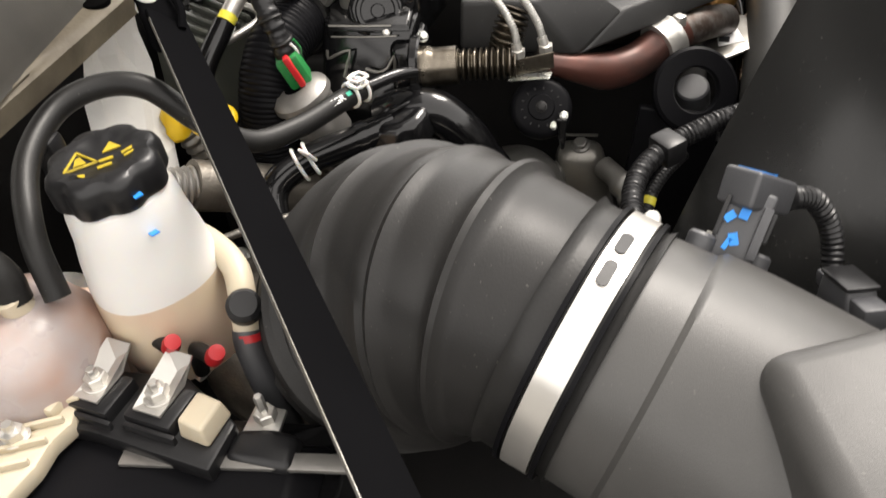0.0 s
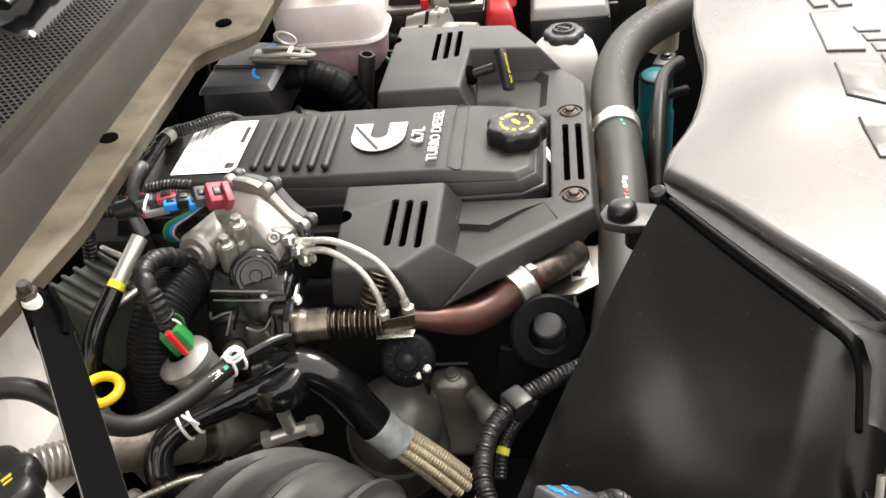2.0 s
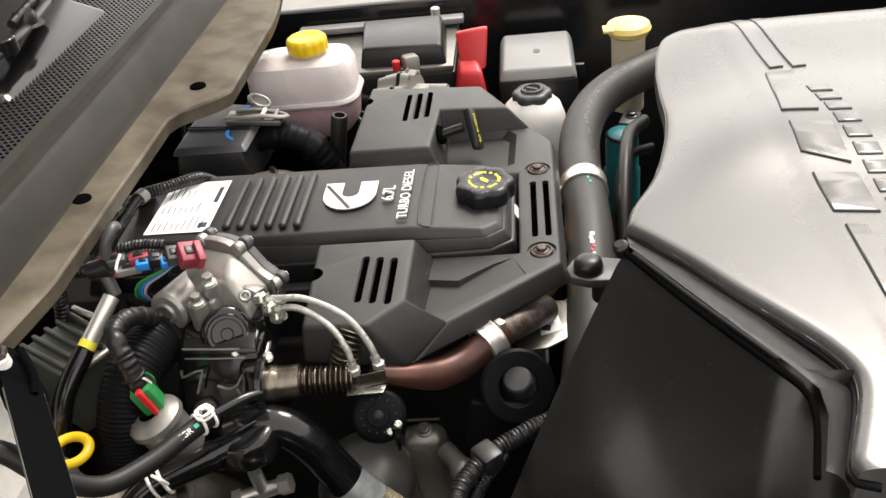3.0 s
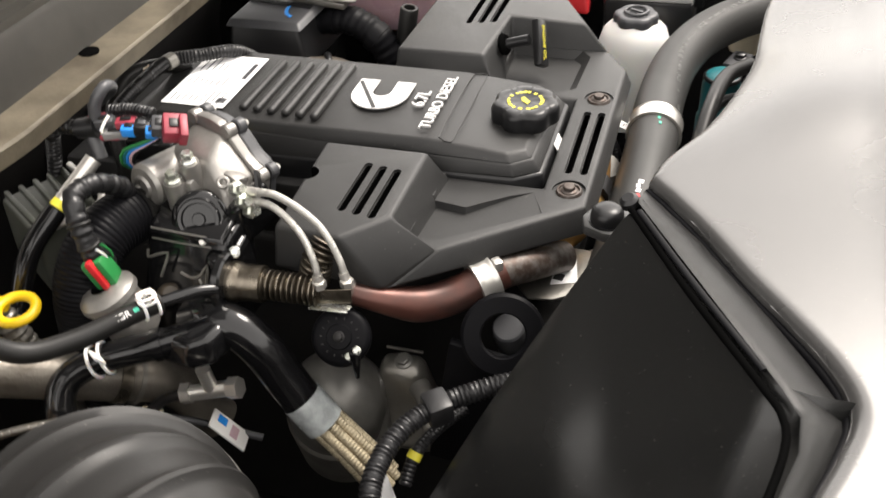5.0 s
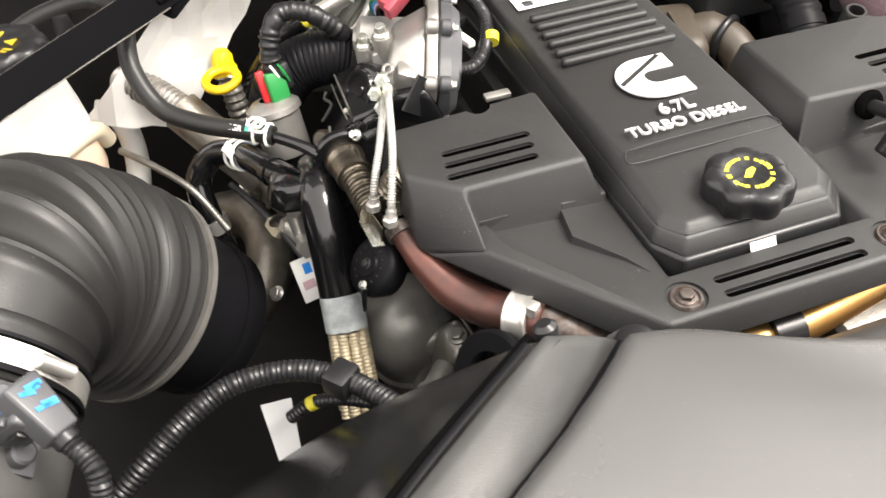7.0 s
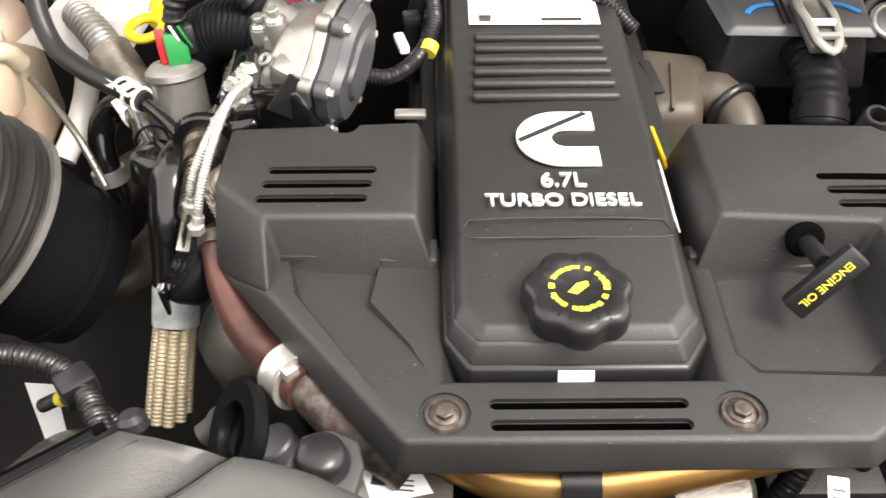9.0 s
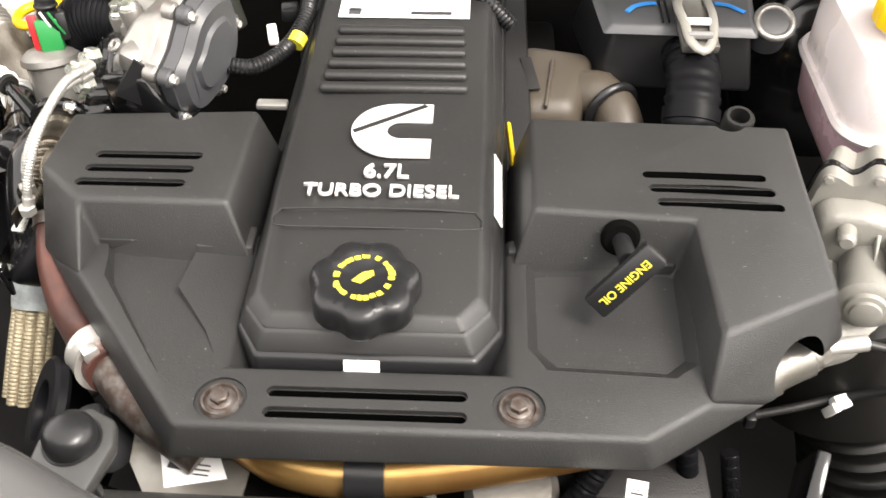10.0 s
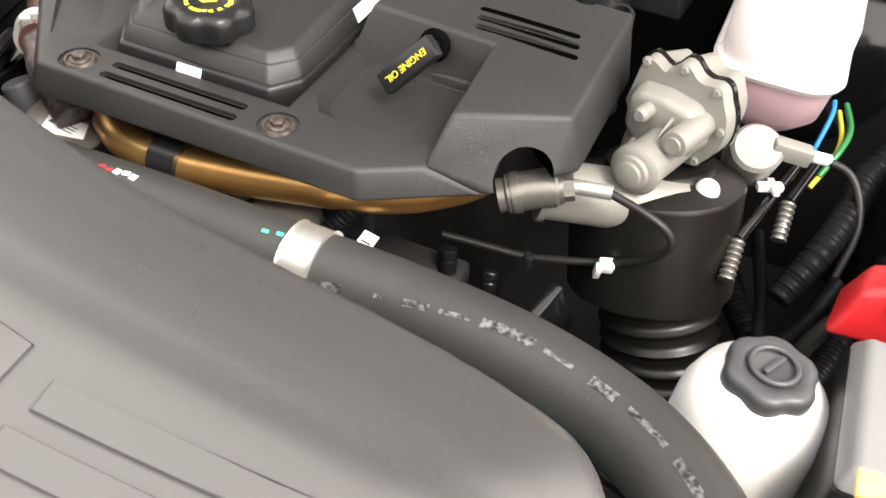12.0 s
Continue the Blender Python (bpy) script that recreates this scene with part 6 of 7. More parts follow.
part("rear_body", loft([(-0.64, 0.485, -0.205), (-0.572, 0.5, -0.205), (-0.578, 0.615, -0.205), (-0.64, 0.615, -0.205)], [(-0.645, 0.47, -0.026), (-0.58, 0.482, -0.026), (-0.585, 0.62, -0.032), (-0.645, 0.62, -0.032)], 0.022, 5), AMBER, tank, "rear body tinted by amber fluid")
part("paint_mark", box((0.006, 0.001, 0.012), place((-0.627, 0.421, 0.062), (-0.6, -0.75, 0.3)), 0), BLUE, piece(tank, "upper_body"), "blue paint mark")
rc = knobbed_cap("reservoir_cap", "black scalloped reservoir cap with yellow warning symbols", (-0.6, 0.455, 0.082), 0.042, 0.027, 8, BLACK, 0.1)
sm = pose(-0.6, 0.455, 0.1082, 0, 0, -55)
tri = [(-0.026, -0.007), (-0.003, -0.007), (-0.0145, 0.013)]
for a, b in zip(tri, tri[1:] + tri[:1]):
    part("warning_triangle", tube([sm @ Vector((*a, 0.0004)), sm @ Vector((*b, 0.0004))], 0.001, 6), MUSTARD, piece(rc, "grip"), "yellow warning triangle")
part("warning_symbol", slab([(-0.019, -0.004), (-0.01, -0.004), (-0.013, 0.006), (-0.0165, 0.005)], 0, 0.0008, 0, m=sm), MUSTARD, piece(rc, "grip"), "yellow symbol", smooth=False)
part("warning_symbol", slab([(0.002, 0.002), (0.015, 0.002), (0.009, 0.013)], 0, 0.0008, 0, m=sm), MUSTARD, piece(rc, "grip"), "yellow symbol", smooth=False)
for corners in ([(-0.004, -0.016), (0.006, -0.016), (0.006, -0.013), (-0.004, -0.013)], [(-0.002, -0.009), (0.008, -0.009), (0.008, -0.006), (-0.002, -0.006)], [(-0.024, -0.018), (-0.014, -0.021), (-0.013, -0.017), (-0.022, -0.013)], [(0.014, -0.008), (0.022, -0.005), (0.022, -0.002), (0.014, -0.005)], [(0.015, -0.012), (0.023, -0.009), (0.023, -0.007), (0.015, -0.01)]):
    part("warning_symbol", slab(corners, 0, 0.0008, 0, m=sm), MUSTARD, piece(rc, "grip"), "yellow symbol", smooth=False)
part("paint_mark", box((0.006, 0.001, 0.012), place((-0.624, 0.423, 0.094), (-0.6, -0.8, 0.1)), 0), BLUE, piece(rc, "grip"), "blue paint mark")

tank2 = thing("overflow_tank", "blush-tinted translucent overflow tank", "reservoir", (-0.66, 0.55, -0.04))
part("body", lathe([(0, 0.02), (0.03, 0.018), (0.05, 0.008), (0.062, -0.015), (0.066, -0.05), (0.06, -0.09), (0, -0.095)], pose(-0.665, 0.545, 0.0), 48), HAZE, tank2)
part("spout", cylinder(0.012, 0.02, place((-0.66, 0.53, 0.012), (-0.1, 0.1, 1))), CREAM, tank2)
part("inlet_hose", tube([(-0.66, 0.53, 0.024), (-0.655, 0.535, 0.05), (-0.66, 0.565, 0.075), (-0.7, 0.6, 0.075)], 0.0125, 20), RUBBER, tank2, "black rubber inlet hose")

foil = thing("insulation_sheet", "pale crinkled insulation sheet on the firewall", "insulation", (-0.4, 0.6, 0.0))
bm = bmesh.new()
rnd = random.Random(8)
rows = []
for k in range(9):
    t = k / 8
    left, right = Vector((-0.385, 0.585, 0.112)).lerp(Vector((-0.57, 0.52, -0.045)), t), Vector((-0.3, 0.58, 0.1)).lerp(Vector((-0.455, 0.5, -0.06)), t)
    rows.append([bm.verts.new(left.lerp(right, q / 6) + Vector((0, rnd.uniform(-0.005, 0.005), rnd.uniform(-0.003, 0.003)))) for q in range(7)])
for p, q in zip(rows, rows[1:]):
    for k in range(6):
        bm.faces.new((p[k], p[k + 1], q[k + 1], q[k]))
bmesh.ops.solidify(bm, geom=bm.faces[:], thickness=0.003)
part("sheet", bm, FOIL, foil, smooth=False)

bar = thing("support_brace", "flat black painted steel brace bar with bright edges", "brace", (-0.424, 0.487, 0.13))
A, B = Vector((-0.432, 0.47, 0.123)), Vector((-0.95, 0.126, 0.063))
along = (B - A).normalized()
across = Vector((0.0166, -0.021, -0.022))
across = (across - along * across.dot(along)).normalized()
bar_m = Matrix((along, across, along.cross(across))).transposed().to_4x4()
part("bar", box(((B - A).length, 0.035, 0.004), Matrix.Translation((A + B) / 2) @ bar_m, 0.0012), BARPAINT, bar)
# thin strips, much paler than the bar, along both long edges
for side in (-1, 1):
    part("worn_edge", box(((B - A).length - 0.03, 0.0012, 0.0024), Matrix.Translation((A + B) / 2 + side * 0.0172 * across) @ bar_m, 0.0004), SHIELD, bar, "bright edge strip of the bar")
part("end_bracket", loft([(-0.462, 0.474, 0.103), (-0.436, 0.446, 0.095), (-0.402, 0.474, 0.112), (-0.418, 0.503, 0.12)], [(-0.452, 0.478, 0.128), (-0.43, 0.458, 0.122), (-0.408, 0.482, 0.146), (-0.42, 0.5, 0.15)], 0.005), BARPAINT, bar)
part("bracket_fold", tube([(-0.445, 0.452, 0.118), (-0.43, 0.456, 0.128), (-0.412, 0.472, 0.142)], 0.0035, 8), BARPAINT, bar)
part("white_plug", lathe([(0, 0.016), (0.008, 0.016), (0.0085, 0.012), (0.0115, 0.001), (0.0115, 0.0), (0, 0)], place((-0.424, 0.486, 0.128), (-0.1, -0.1, 1)), 24), WHITE, bar, "white nylon plug")
part("stud", lathe([(0, 0.024), (0.0055, 0.024), (0.0065, 0.021), (0.0065, 0.014), (0.0095, 0.014), (0.0095, 0.008), (0, 0.008)], place((-0.422, 0.488, 0.136), (-0.1, -0.1, 1)), 6), RUST, bar, "rusty stud and nut")

bat = thing("battery", "black battery with fuse links and clamps on top", "battery", (-0.8, 0.42, -0.2))
part("case", box((0.26, 0.32, 0.22), pose(-0.81, 0.45, -0.185), 0.006), GLOSS, bat)
part("cover", loft([(-0.93, 0.3, -0.075), (-0.7, 0.3, -0.075), (-0.7, 0.6, -0.075), (-0.93, 0.6, -0.075)], [(-0.92, 0.32, -0.06), (-0.715, 0.32, -0.06), (-0.715, 0.59, -0.06), (-0.92, 0.59, -0.06)], 0.004), BRACE, bat)
fl = thing("fuse_link_block", "cream and black fuse link block with zinc nuts", "fuse block", (-0.69, 0.46, -0.05))
part("base", slab([(-0.745, 0.372), (-0.705, 0.366), (-0.665, 0.42), (-0.66, 0.58), (-0.705, 0.58), (-0.72, 0.47)], -0.062, -0.046, 0.003), BLACK, fl)
for x, y in ((-0.684, 0.548), (-0.684, 0.476), (-0.693, 0.423)):
    z = -0.034
    part("link_box", box((0.036, 0.042, 0.02), pose(x - 0.006, y, z - 0.011, 0, 0, -14), 0.003), BLACK, fl)
    part("tray_lip", box((0.004, 0.044, 0.014), pose(x - 0.027, y + 0.001, z - 0.012, 0, 0, -14), 0.001), BLACK, fl)
    m = pose(x, y, z, 0, 0, -14)
    part("terminal_strip", loft([(-0.018, -0.012, 0), (0.012, -0.012, 0), (0.03, -0.011, 0.012), (0.03, 0.011, 0.012), (0.012, 0.012, 0), (-0.018, 0.012, 0)], [(-0.018, -0.012, 0.0018), (0.011, -0.012, 0.0018), (0.029, -0.011, 0.0138), (0.029, 0.011, 0.0138), (0.011, 0.012, 0.0018), (-0.018, 0.012, 0.0018)], 0, m=m), STEEL, fl, "bent zinc terminal strip", smooth=False)
    part("washer", cylinder(0.0115, 0.0015, m @ pose(-0.002, 0, 0.0018), 0.0004), STEEL, fl)
    part("nut", lathe([(0, 0), (0.0085, 0), (0.0085, 0.0065), (0.0075, 0.0075), (0.0042, 0.0075), (0.0042, 0.013), (0.0035, 0.014), (0, 0.014)], m @ pose(-0.002, 0, 0.003, 0, 0, 17), 6), STEEL, fl, "zinc nut")
part("cream_block", loft([(-0.728, 0.377, -0.046), (-0.698, 0.37, -0.046), (-0.69, 0.396, -0.046), (-0.72, 0.403, -0.046)], [(-0.726, 0.379, -0.028), (-0.7, 0.373, -0.028), (-0.692, 0.394, -0.028), (-0.718, 0.4, -0.028)], 0.003), CREAM, fl)
part("cream_block", box((0.034, 0.026, 0.018), pose(-0.697, 0.507, -0.038, 0, 0, -14), 0.003), CREAM, fl)
rail = part("cream_rail", slab([(-0.69, 0.49), (-0.686, 0.515), (-0.7, 0.56), (-0.74, 0.575), (-0.8, 0.53), (-0.79, 0.505), (-0.755, 0.493), (-0.735, 0.492), (-0.718, 0.484)], -0.055, -0.038, 0.004), CREAM, fl, "ribbed cream plastic holder")
for k in range(4):
    part("rail_rib", box((0.004, 0.036, 0.007), pose(-0.705 - 0.018 * k, 0.503 + 0.004 * k, -0.036, 0, 0, 20), 0.001), CREAM, rail)
part("terminal_strip", slab([(-0.708, 0.56), (-0.682, 0.545), (-0.684, 0.512), (-0.7, 0.508), (-0.716, 0.522)], -0.0372, -0.0352, 0.0005), STEEL, fl, "zinc terminal plate")
for x, y in ((-0.695, 0.527), (-0.735, 0.518), (-0.765, 0.53)):
    part("washer", cylinder(0.011, 0.0018, pose(x, y, -0.0352), 0.0005), STEEL, fl)
    part("zinc_stud", lathe([(0, 0), (0.0085, 0), (0.0085, 0.0065), (0.0042, 0.0075), (0.0042, 0.014), (0, 0.014)], pose(x, y, -0.0335, 0, 0, 20), 6), STEEL, fl, "zinc stud and nut")
part("red_edge", box((0.012, 0.02, 0.01), pose(-0.695, 0.572, -0.032, 0, 0, 20), 0.002), RED, fl, "red cover edge")
for at in ((-0.655, 0.43, -0.028), (-0.66, 0.395, -0.032), (-0.67, 0.6, -0.025)):
    part("red_boot", lathe([(0, 0.0), (0.0065, 0.0), (0.007, 0.01), (0.006, 0.018), (0.0, 0.019)], place(at, (-0.3, -0.5, 0.75)), 20), RED, fl, "red cable boot")
    part("black_lead", tube([at, Vector(at) + Vector((0.012, 0.02, -0.005)), Vector(at) + Vector((0.02, 0.03, -0.04))], 0.006), RUBBER, fl)
strap = thing("battery_strap", "grey metal hold-down strap with a threaded stud", "strap", (-0.69, 0.36, -0.07))
part("strap", box((0.014, 0.17, 0.004), pose(-0.728, 0.362, -0.058, 0, 0, 2), 0.001), CAST, strap)
part("bracket", loft([(-0.74, 0.318, -0.09), (-0.7, 0.318, -0.09), (-0.695, 0.34, -0.09), (-0.7, 0.372, -0.09), (-0.735, 0.375, -0.09)], [(-0.735, 0.32, -0.052), (-0.708, 0.32, -0.052), (-0.703, 0.34, -0.052), (-0.705, 0.367, -0.052), (-0.728, 0.37, -0.052)], 0.006), BLACK, strap)
part("tab", slab([(-0.704, 0.34), (-0.68, 0.34), (-0.676, 0.365), (-0.704, 0.368)], -0.066, -0.062, 0.001), STEEL, strap, "zinc tab")
part("stud", lathe([(0, 0), (0.0085, 0), (0.0085, 0.007), (0.0075, 0.008), (0.0036, 0.008), (0.0036, 0.024), (0.003, 0.025), (0, 0.025)], pose(-0.688, 0.353, -0.062), 6), STEEL, strap, "zinc stud and nut")
part("scuff", box((0.014, 0.003, 0.0005), pose(-0.775, 0.45, -0.0595, 0, 0, 30), 0), PAPER, strap, "white scuff mark")

ph = thing("pale_hose", "pale hose with a black clip beside the reservoir", "hose", (-0.6, 0.39, -0.01))
part("hose", tube([(-0.54, 0.462, -0.03), (-0.548, 0.45, -0.008), (-0.573, 0.416, 0.001), (-0.6, 0.388, 0.0), (-0.627, 0.377, -0.015), (-0.636, 0.3745, -0.026)], 0.0105, 20), CREAM, ph)
part("lower_hose", tube([(-0.636, 0.3745, -0.026), (-0.644, 0.373, -0.04), (-0.652, 0.366, -0.08), (-0.652, 0.36, -0.15)], 0.0115, 20), GREY, ph, "dark grey lower hose")
part("outlet_hose", tube([(-0.56, 0.606, -0.08), (-0.54, 0.602, -0.086), (-0.53, 0.59, -0.105), (-0.528, 0.568, -0.133), (-0.535, 0.53, -0.16), (-0.55, 0.49, -0.185)], 0.0145, 20), WHITE, ph, "pale outlet hose")
part("cap", cylinder(0.013, 0.016, place((-0.63, 0.374, -0.012), (-0.35, -0.25, 0.75)), 0.003), BLACK, ph, "black round cap")
part("red_mark", tube([(-0.638, 0.3735, -0.027), (-0.641, 0.373, -0.032)], 0.0108), RED, ph, "red paint mark")

mp = thing("flexible_metal_pipe", "dull grey metal pipe with a ribbed section and a band", "pipe", (-0.45, 0.48, -0.04))
part("ribbed_section", tube([(-0.515, 0.56, -0.02), (-0.485, 0.525, -0.02), (-0.455, 0.49, -0.035)], corrugated(0.019, 0.006, 0.14), 24, 0.0015), CAST, mp)
part("smooth_section", tube([(-0.457, 0.492, -0.034), (-0.43, 0.462, -0.058), (-0.395, 0.425, -0.09), (-0.35, 0.38, -0.135), (-0.335, 0.345, -0.2)], 0.024, 28), VOLUTE, mp)
part("band", tube([(-0.386, 0.416, -0.098), (-0.379, 0.409, -0.105)], 0.026, 28), BRONZE, mp, "bronze band")
part("band", tube([(-0.374, 0.404, -0.11), (-0.371, 0.401, -0.113)], 0.0255, 28), SHIELD, mp)
bl = thing("braided_line", "thin tan braided line under the hoses", "hose", (-0.48, 0.4, -0.04))
part("braid", tube([(-0.53, 0.45, -0.04), (-0.497, 0.413, -0.046), (-0.465, 0.375, -0.06), (-0.44, 0.345, -0.1)], corrugated(0.004, 0.002, 0.12), 14, 0.0012), SHIELD, bl)

fs = thing("small_line_fitting", "brass and steel tee fitting on a thin metal line", "fitting", (-0.37, 0.32, -0.12))
part("line", tube([(-0.425, 0.45, -0.12), (-0.405, 0.42, -0.135), (-0.388, 0.387, -0.147), (-0.37, 0.345, -0.165), (-0.355, 0.28, -0.19)], 0.0042), GREY, fs)
part("nut", lathe([(0, 0), (0.0095, 0), (0.011, 0.003), (0.011, 0.018), (0.009, 0.022), (0, 0.022)], place((-0.391, 0.395, -0.144), (0.3, -0.85, -0.3)), 6), CREAM, fs, "cream hexagon nut")
part("tee", tube([(-0.378, 0.345, -0.113), (-0.369, 0.313, -0.108), (-0.366, 0.281, -0.098)], 0.0085, 20), STEEL, fs)
part("tee_nut", lathe([(0, 0), (0.0115, 0), (0.0115, 0.012), (0, 0.012)], place((-0.367, 0.293, -0.102), (0.1, -0.95, 0.25)), 6), STEEL, fs)
part("tee_nut", lathe([(0, 0), (0.011, 0), (0.011, 0.01), (0, 0.01)], place((-0.375, 0.335, -0.111), (-0.3, 0.9, -0.1)), 6), STEEL, fs)
part("riser", tube([(-0.369, 0.313, -0.108), (-0.371, 0.315, -0.075)], 0.0075), STEEL, fs)
part("link", tube([(-0.39, 0.385, -0.14), (-0.383, 0.362, -0.118), (-0.377, 0.34, -0.112)], 0.006), BLACK, fs)
tg = thing("printed_tag", "small grey tag with pink and blue print", "tag", (-0.375, 0.29, -0.15))
part("tag", box((0.024, 0.003, 0.05), pose(-0.372, 0.306, -0.165, -35, 0, 12), 0.001), FOIL, tg)
part("pink_print", box((0.014, 0.0006, 0.01), pose(-0.372, 0.306, -0.165, -35, 0, 12) @ pose(0, -0.0018, -0.006), 0), PINK, piece(tg, "tag"), "pink print")
part("blue_print", box((0.009, 0.0006, 0.012), pose(-0.372, 0.306, -0.165, -35, 0, 12) @ pose(0.004, -0.0018, 0.012), 0), BLUE, piece(tg, "tag"), "blue print")

# ---- driver side ----
ta = thing("turbo_actuator", "pale cast actuator with a scalloped black-gasketed cover", "actuator", (0.39, 0.2, -0.03))
AX = Vector((-0.3, -0.95, 0.06)).normalized()
tm = place((0.395, 0.214, -0.015), AX)
lobes = [(-0.0537, -0.0082), (-0.0499, 0.0149), (-0.0469, 0.0341), (-0.0397, 0.0412), (-0.0316, 0.039), (-0.0229, 0.0354), (-0.0162, 0.0409), (-0.01, 0.0496), (-0.001, 0.0498), (0.0077, 0.0428), (0.0165, 0.0405), (0.0273, 0.0431), (0.0353, 0.0391), (0.0401, 0.0299), (0.0467, 0.018), (0.0502, 0.0026), (0.0487, -0.0122), (0.0403, -0.0284), (0.0322, -0.0405), (0.0212, -0.0422), (0.0081, -0.0429), (-0.0122, -0.0464), (-0.0389, -0.0323)]
sc = [(p.x, p.y) for p in curve_points([(x, y, 0) for x, y in lobes + lobes[:1]], 0.004)[:-1]]
part("gasket", slab([(1.04 * x, 1.04 * y) for x, y in sc], -0.006, -0.0005, 0, m=tm), GLOSS, ta, "black gasket edge")
part("cover", loft([(x, y, 0.0) for x, y in sc], [(0.96 * x, 0.96 * y, 0.014) for x, y in sc], 0.0, m=tm), PALE, ta)
hump = [(-0.046, 0.012), (-0.036, 0.022), (-0.01, 0.026), (0.02, 0.024), (0.036, 0.012), (0.038, -0.012), (0.026, -0.03), (0.0, -0.036), (-0.03, -0.034), (-0.044, -0.02)]
part("hump", loft([(x, y, 0.012) for x, y in hump], [(0.86 * x, 0.86 * y - 0.002, 0.036) for x, y in hump], 0.006, 3, m=tm), PALE, ta)
part("base", loft([(0.98 * x, 0.98 * y, -0.004) for x, y in sc], [(0.8 * x, 0.8 * y, -0.045) for x, y in sc], 0.0, m=tm), PALE, ta)
part("motor", lathe([(0.021, 0.0), (0.021, 0.074), (0.0235, 0.077), (0.0235, 0.085), (0.02, 0.088), (0.0165, 0.089), (0.0155, 0.093), (0.012, 0.094), (0.0115, 0.097), (0.006, 0.0985), (0, 0.0985)], tm @ pose(0.006, -0.024, 0), 40), PALE, ta, "round motor with a stepped end")
part("boss", lathe([(0.013, 0.0), (0.0125, 0.062), (0.0115, 0.065), (0.0075, 0.0655), (0.007, 0.068), (0, 0.068)], tm @ pose(0.025, 0.004, 0), 28), PALE, ta)
part("boss", lathe([(0.008, 0.0), (0.0075, 0.05), (0.005, 0.053), (0, 0.053)], tm @ pose(-0.018, 0.006, 0), 24), PALE, ta)
part("rib", loft([(0.004, -0.02, 0.03), (0.008, -0.02, 0.03), (0.008, 0.012, 0.03), (0.004, 0.012, 0.03)], [(0.005, -0.02, 0.075), (0.007, -0.02, 0.075), (0.007, 0.002, 0.05), (0.005, 0.002, 0.05)], 0.0008, m=tm), PALE, ta)
part("web", loft([(-0.05, -0.04, 0.0), (-0.03, -0.02, 0.0), (-0.012, -0.03, 0.0), (-0.03, -0.06, 0.0)], [(-0.03, -0.05, 0.05), (-0.024, -0.03, 0.05), (-0.012, -0.03, 0.07), (-0.018, -0.05, 0.07)], 0.003, m=tm), PALE, ta)
for x, y in ((-0.041, 0.036), (-0.005, 0.044), (0.029, 0.037), (0.044, 0.004), (0.03, -0.034)):
    part("screw", bolt(tm @ Vector((x, y, 0.013)), AX, 0.0038, 0.004), PALE, piece(ta, "cover"))
part("outlet", tube([(0.305, 0.12, -0.075), (0.345, 0.135, -0.078), (0.42, 0.165, -0.085)], 0.028, 36), PALE, ta, "pale cast outlet")
part("outlet_lip", tube([(0.3, 0.118, -0.074), (0.306, 0.12, -0.075)], 0.031, 36), PALE, ta)

el = thing("turbo_intake_elbow", "wide satin black intake elbow above a ribbed boot", "intake pipe", (0.425, 0.16, -0.2))
part("collar", tube([(0.388, 0.205, -0.068), (0.398, 0.192, -0.12), (0.414, 0.172, -0.19)], lambda r, s: 0.082 * max(0.3, min(1.0, s / 0.14)) ** 0.4, 56, 0.003), COLLAR, el)
part("collar_step", tube([(0.4235, 0.1655, -0.188), (0.426, 0.162, -0.197)], 0.066, 48), COLLAR, el)
part("ribbed_boot", tube([(0.426, 0.162, -0.192), (0.446, 0.145, -0.25), (0.462, 0.125, -0.33), (0.47, 0.11, -0.42)], lambda r, s: 0.055 + 0.0055 * (0.5 + 0.5 * math.cos(2 * math.pi * r / 0.021)) ** 3, 48, 0.002), COLLAR, el, "creased rubber boot")

ps = thing("temperature_probe", "tarnished steel probe barrel with a looping black lead", "probe", (0.3, 0.08, -0.04))
part("body", tube([(0.275, 0.066, -0.055), (0.3, 0.078, -0.047), (0.325, 0.088, -0.041)], lambda r, s: 0.0172 if 0.12 < s < 0.9 else 0.015, 28, 0.002), SHIELD, ps)
part("band", tube([(0.286, 0.071, -0.051), (0.292, 0.0735, -0.049)], 0.0185, 28), SHIELD, ps)
part("hex", lathe([(0, 0), (0.0135, 0), (0.0135, 0.01), (0, 0.01)], place((0.324, 0.0875, -0.041), (0.9, 0.36, 0.2)), 6), SHIELD, ps)
part("tip", tube([(0.332, 0.09, -0.039), (0.366, 0.094, -0.036)], 0.0066), STEEL, ps)
part("lead", tube([(0.36, 0.094, -0.036), (0.396, 0.09, -0.043), (0.419, 0.088, -0.053), (0.425, 0.089, -0.07), (0.408, 0.098, -0.1), (0.374, 0.108, -0.127), (0.34, 0.104, -0.137), (0.3, 0.1, -0.146), (0.265, 0.095, -0.145), (0.22, 0.085, -0.14)], 0.0038, 12), RUBBER, ps, "black lead")
part("white_clip", box((0.014, 0.012, 0.012), pose(0.376, 0.103, -0.126, 20, 0, 20), 0.002), WHITE, ps, "white lead clip")
part("white_clip", box((0.006, 0.008, 0.02), pose(0.37, 0.1, -0.133, 20, 0, 20), 0.001), WHITE, ps, "white lead clip")
part("black_clip", box((0.01, 0.012, 0.014), pose(0.305, 0.098, -0.147), 0.003), BLACK, ps)

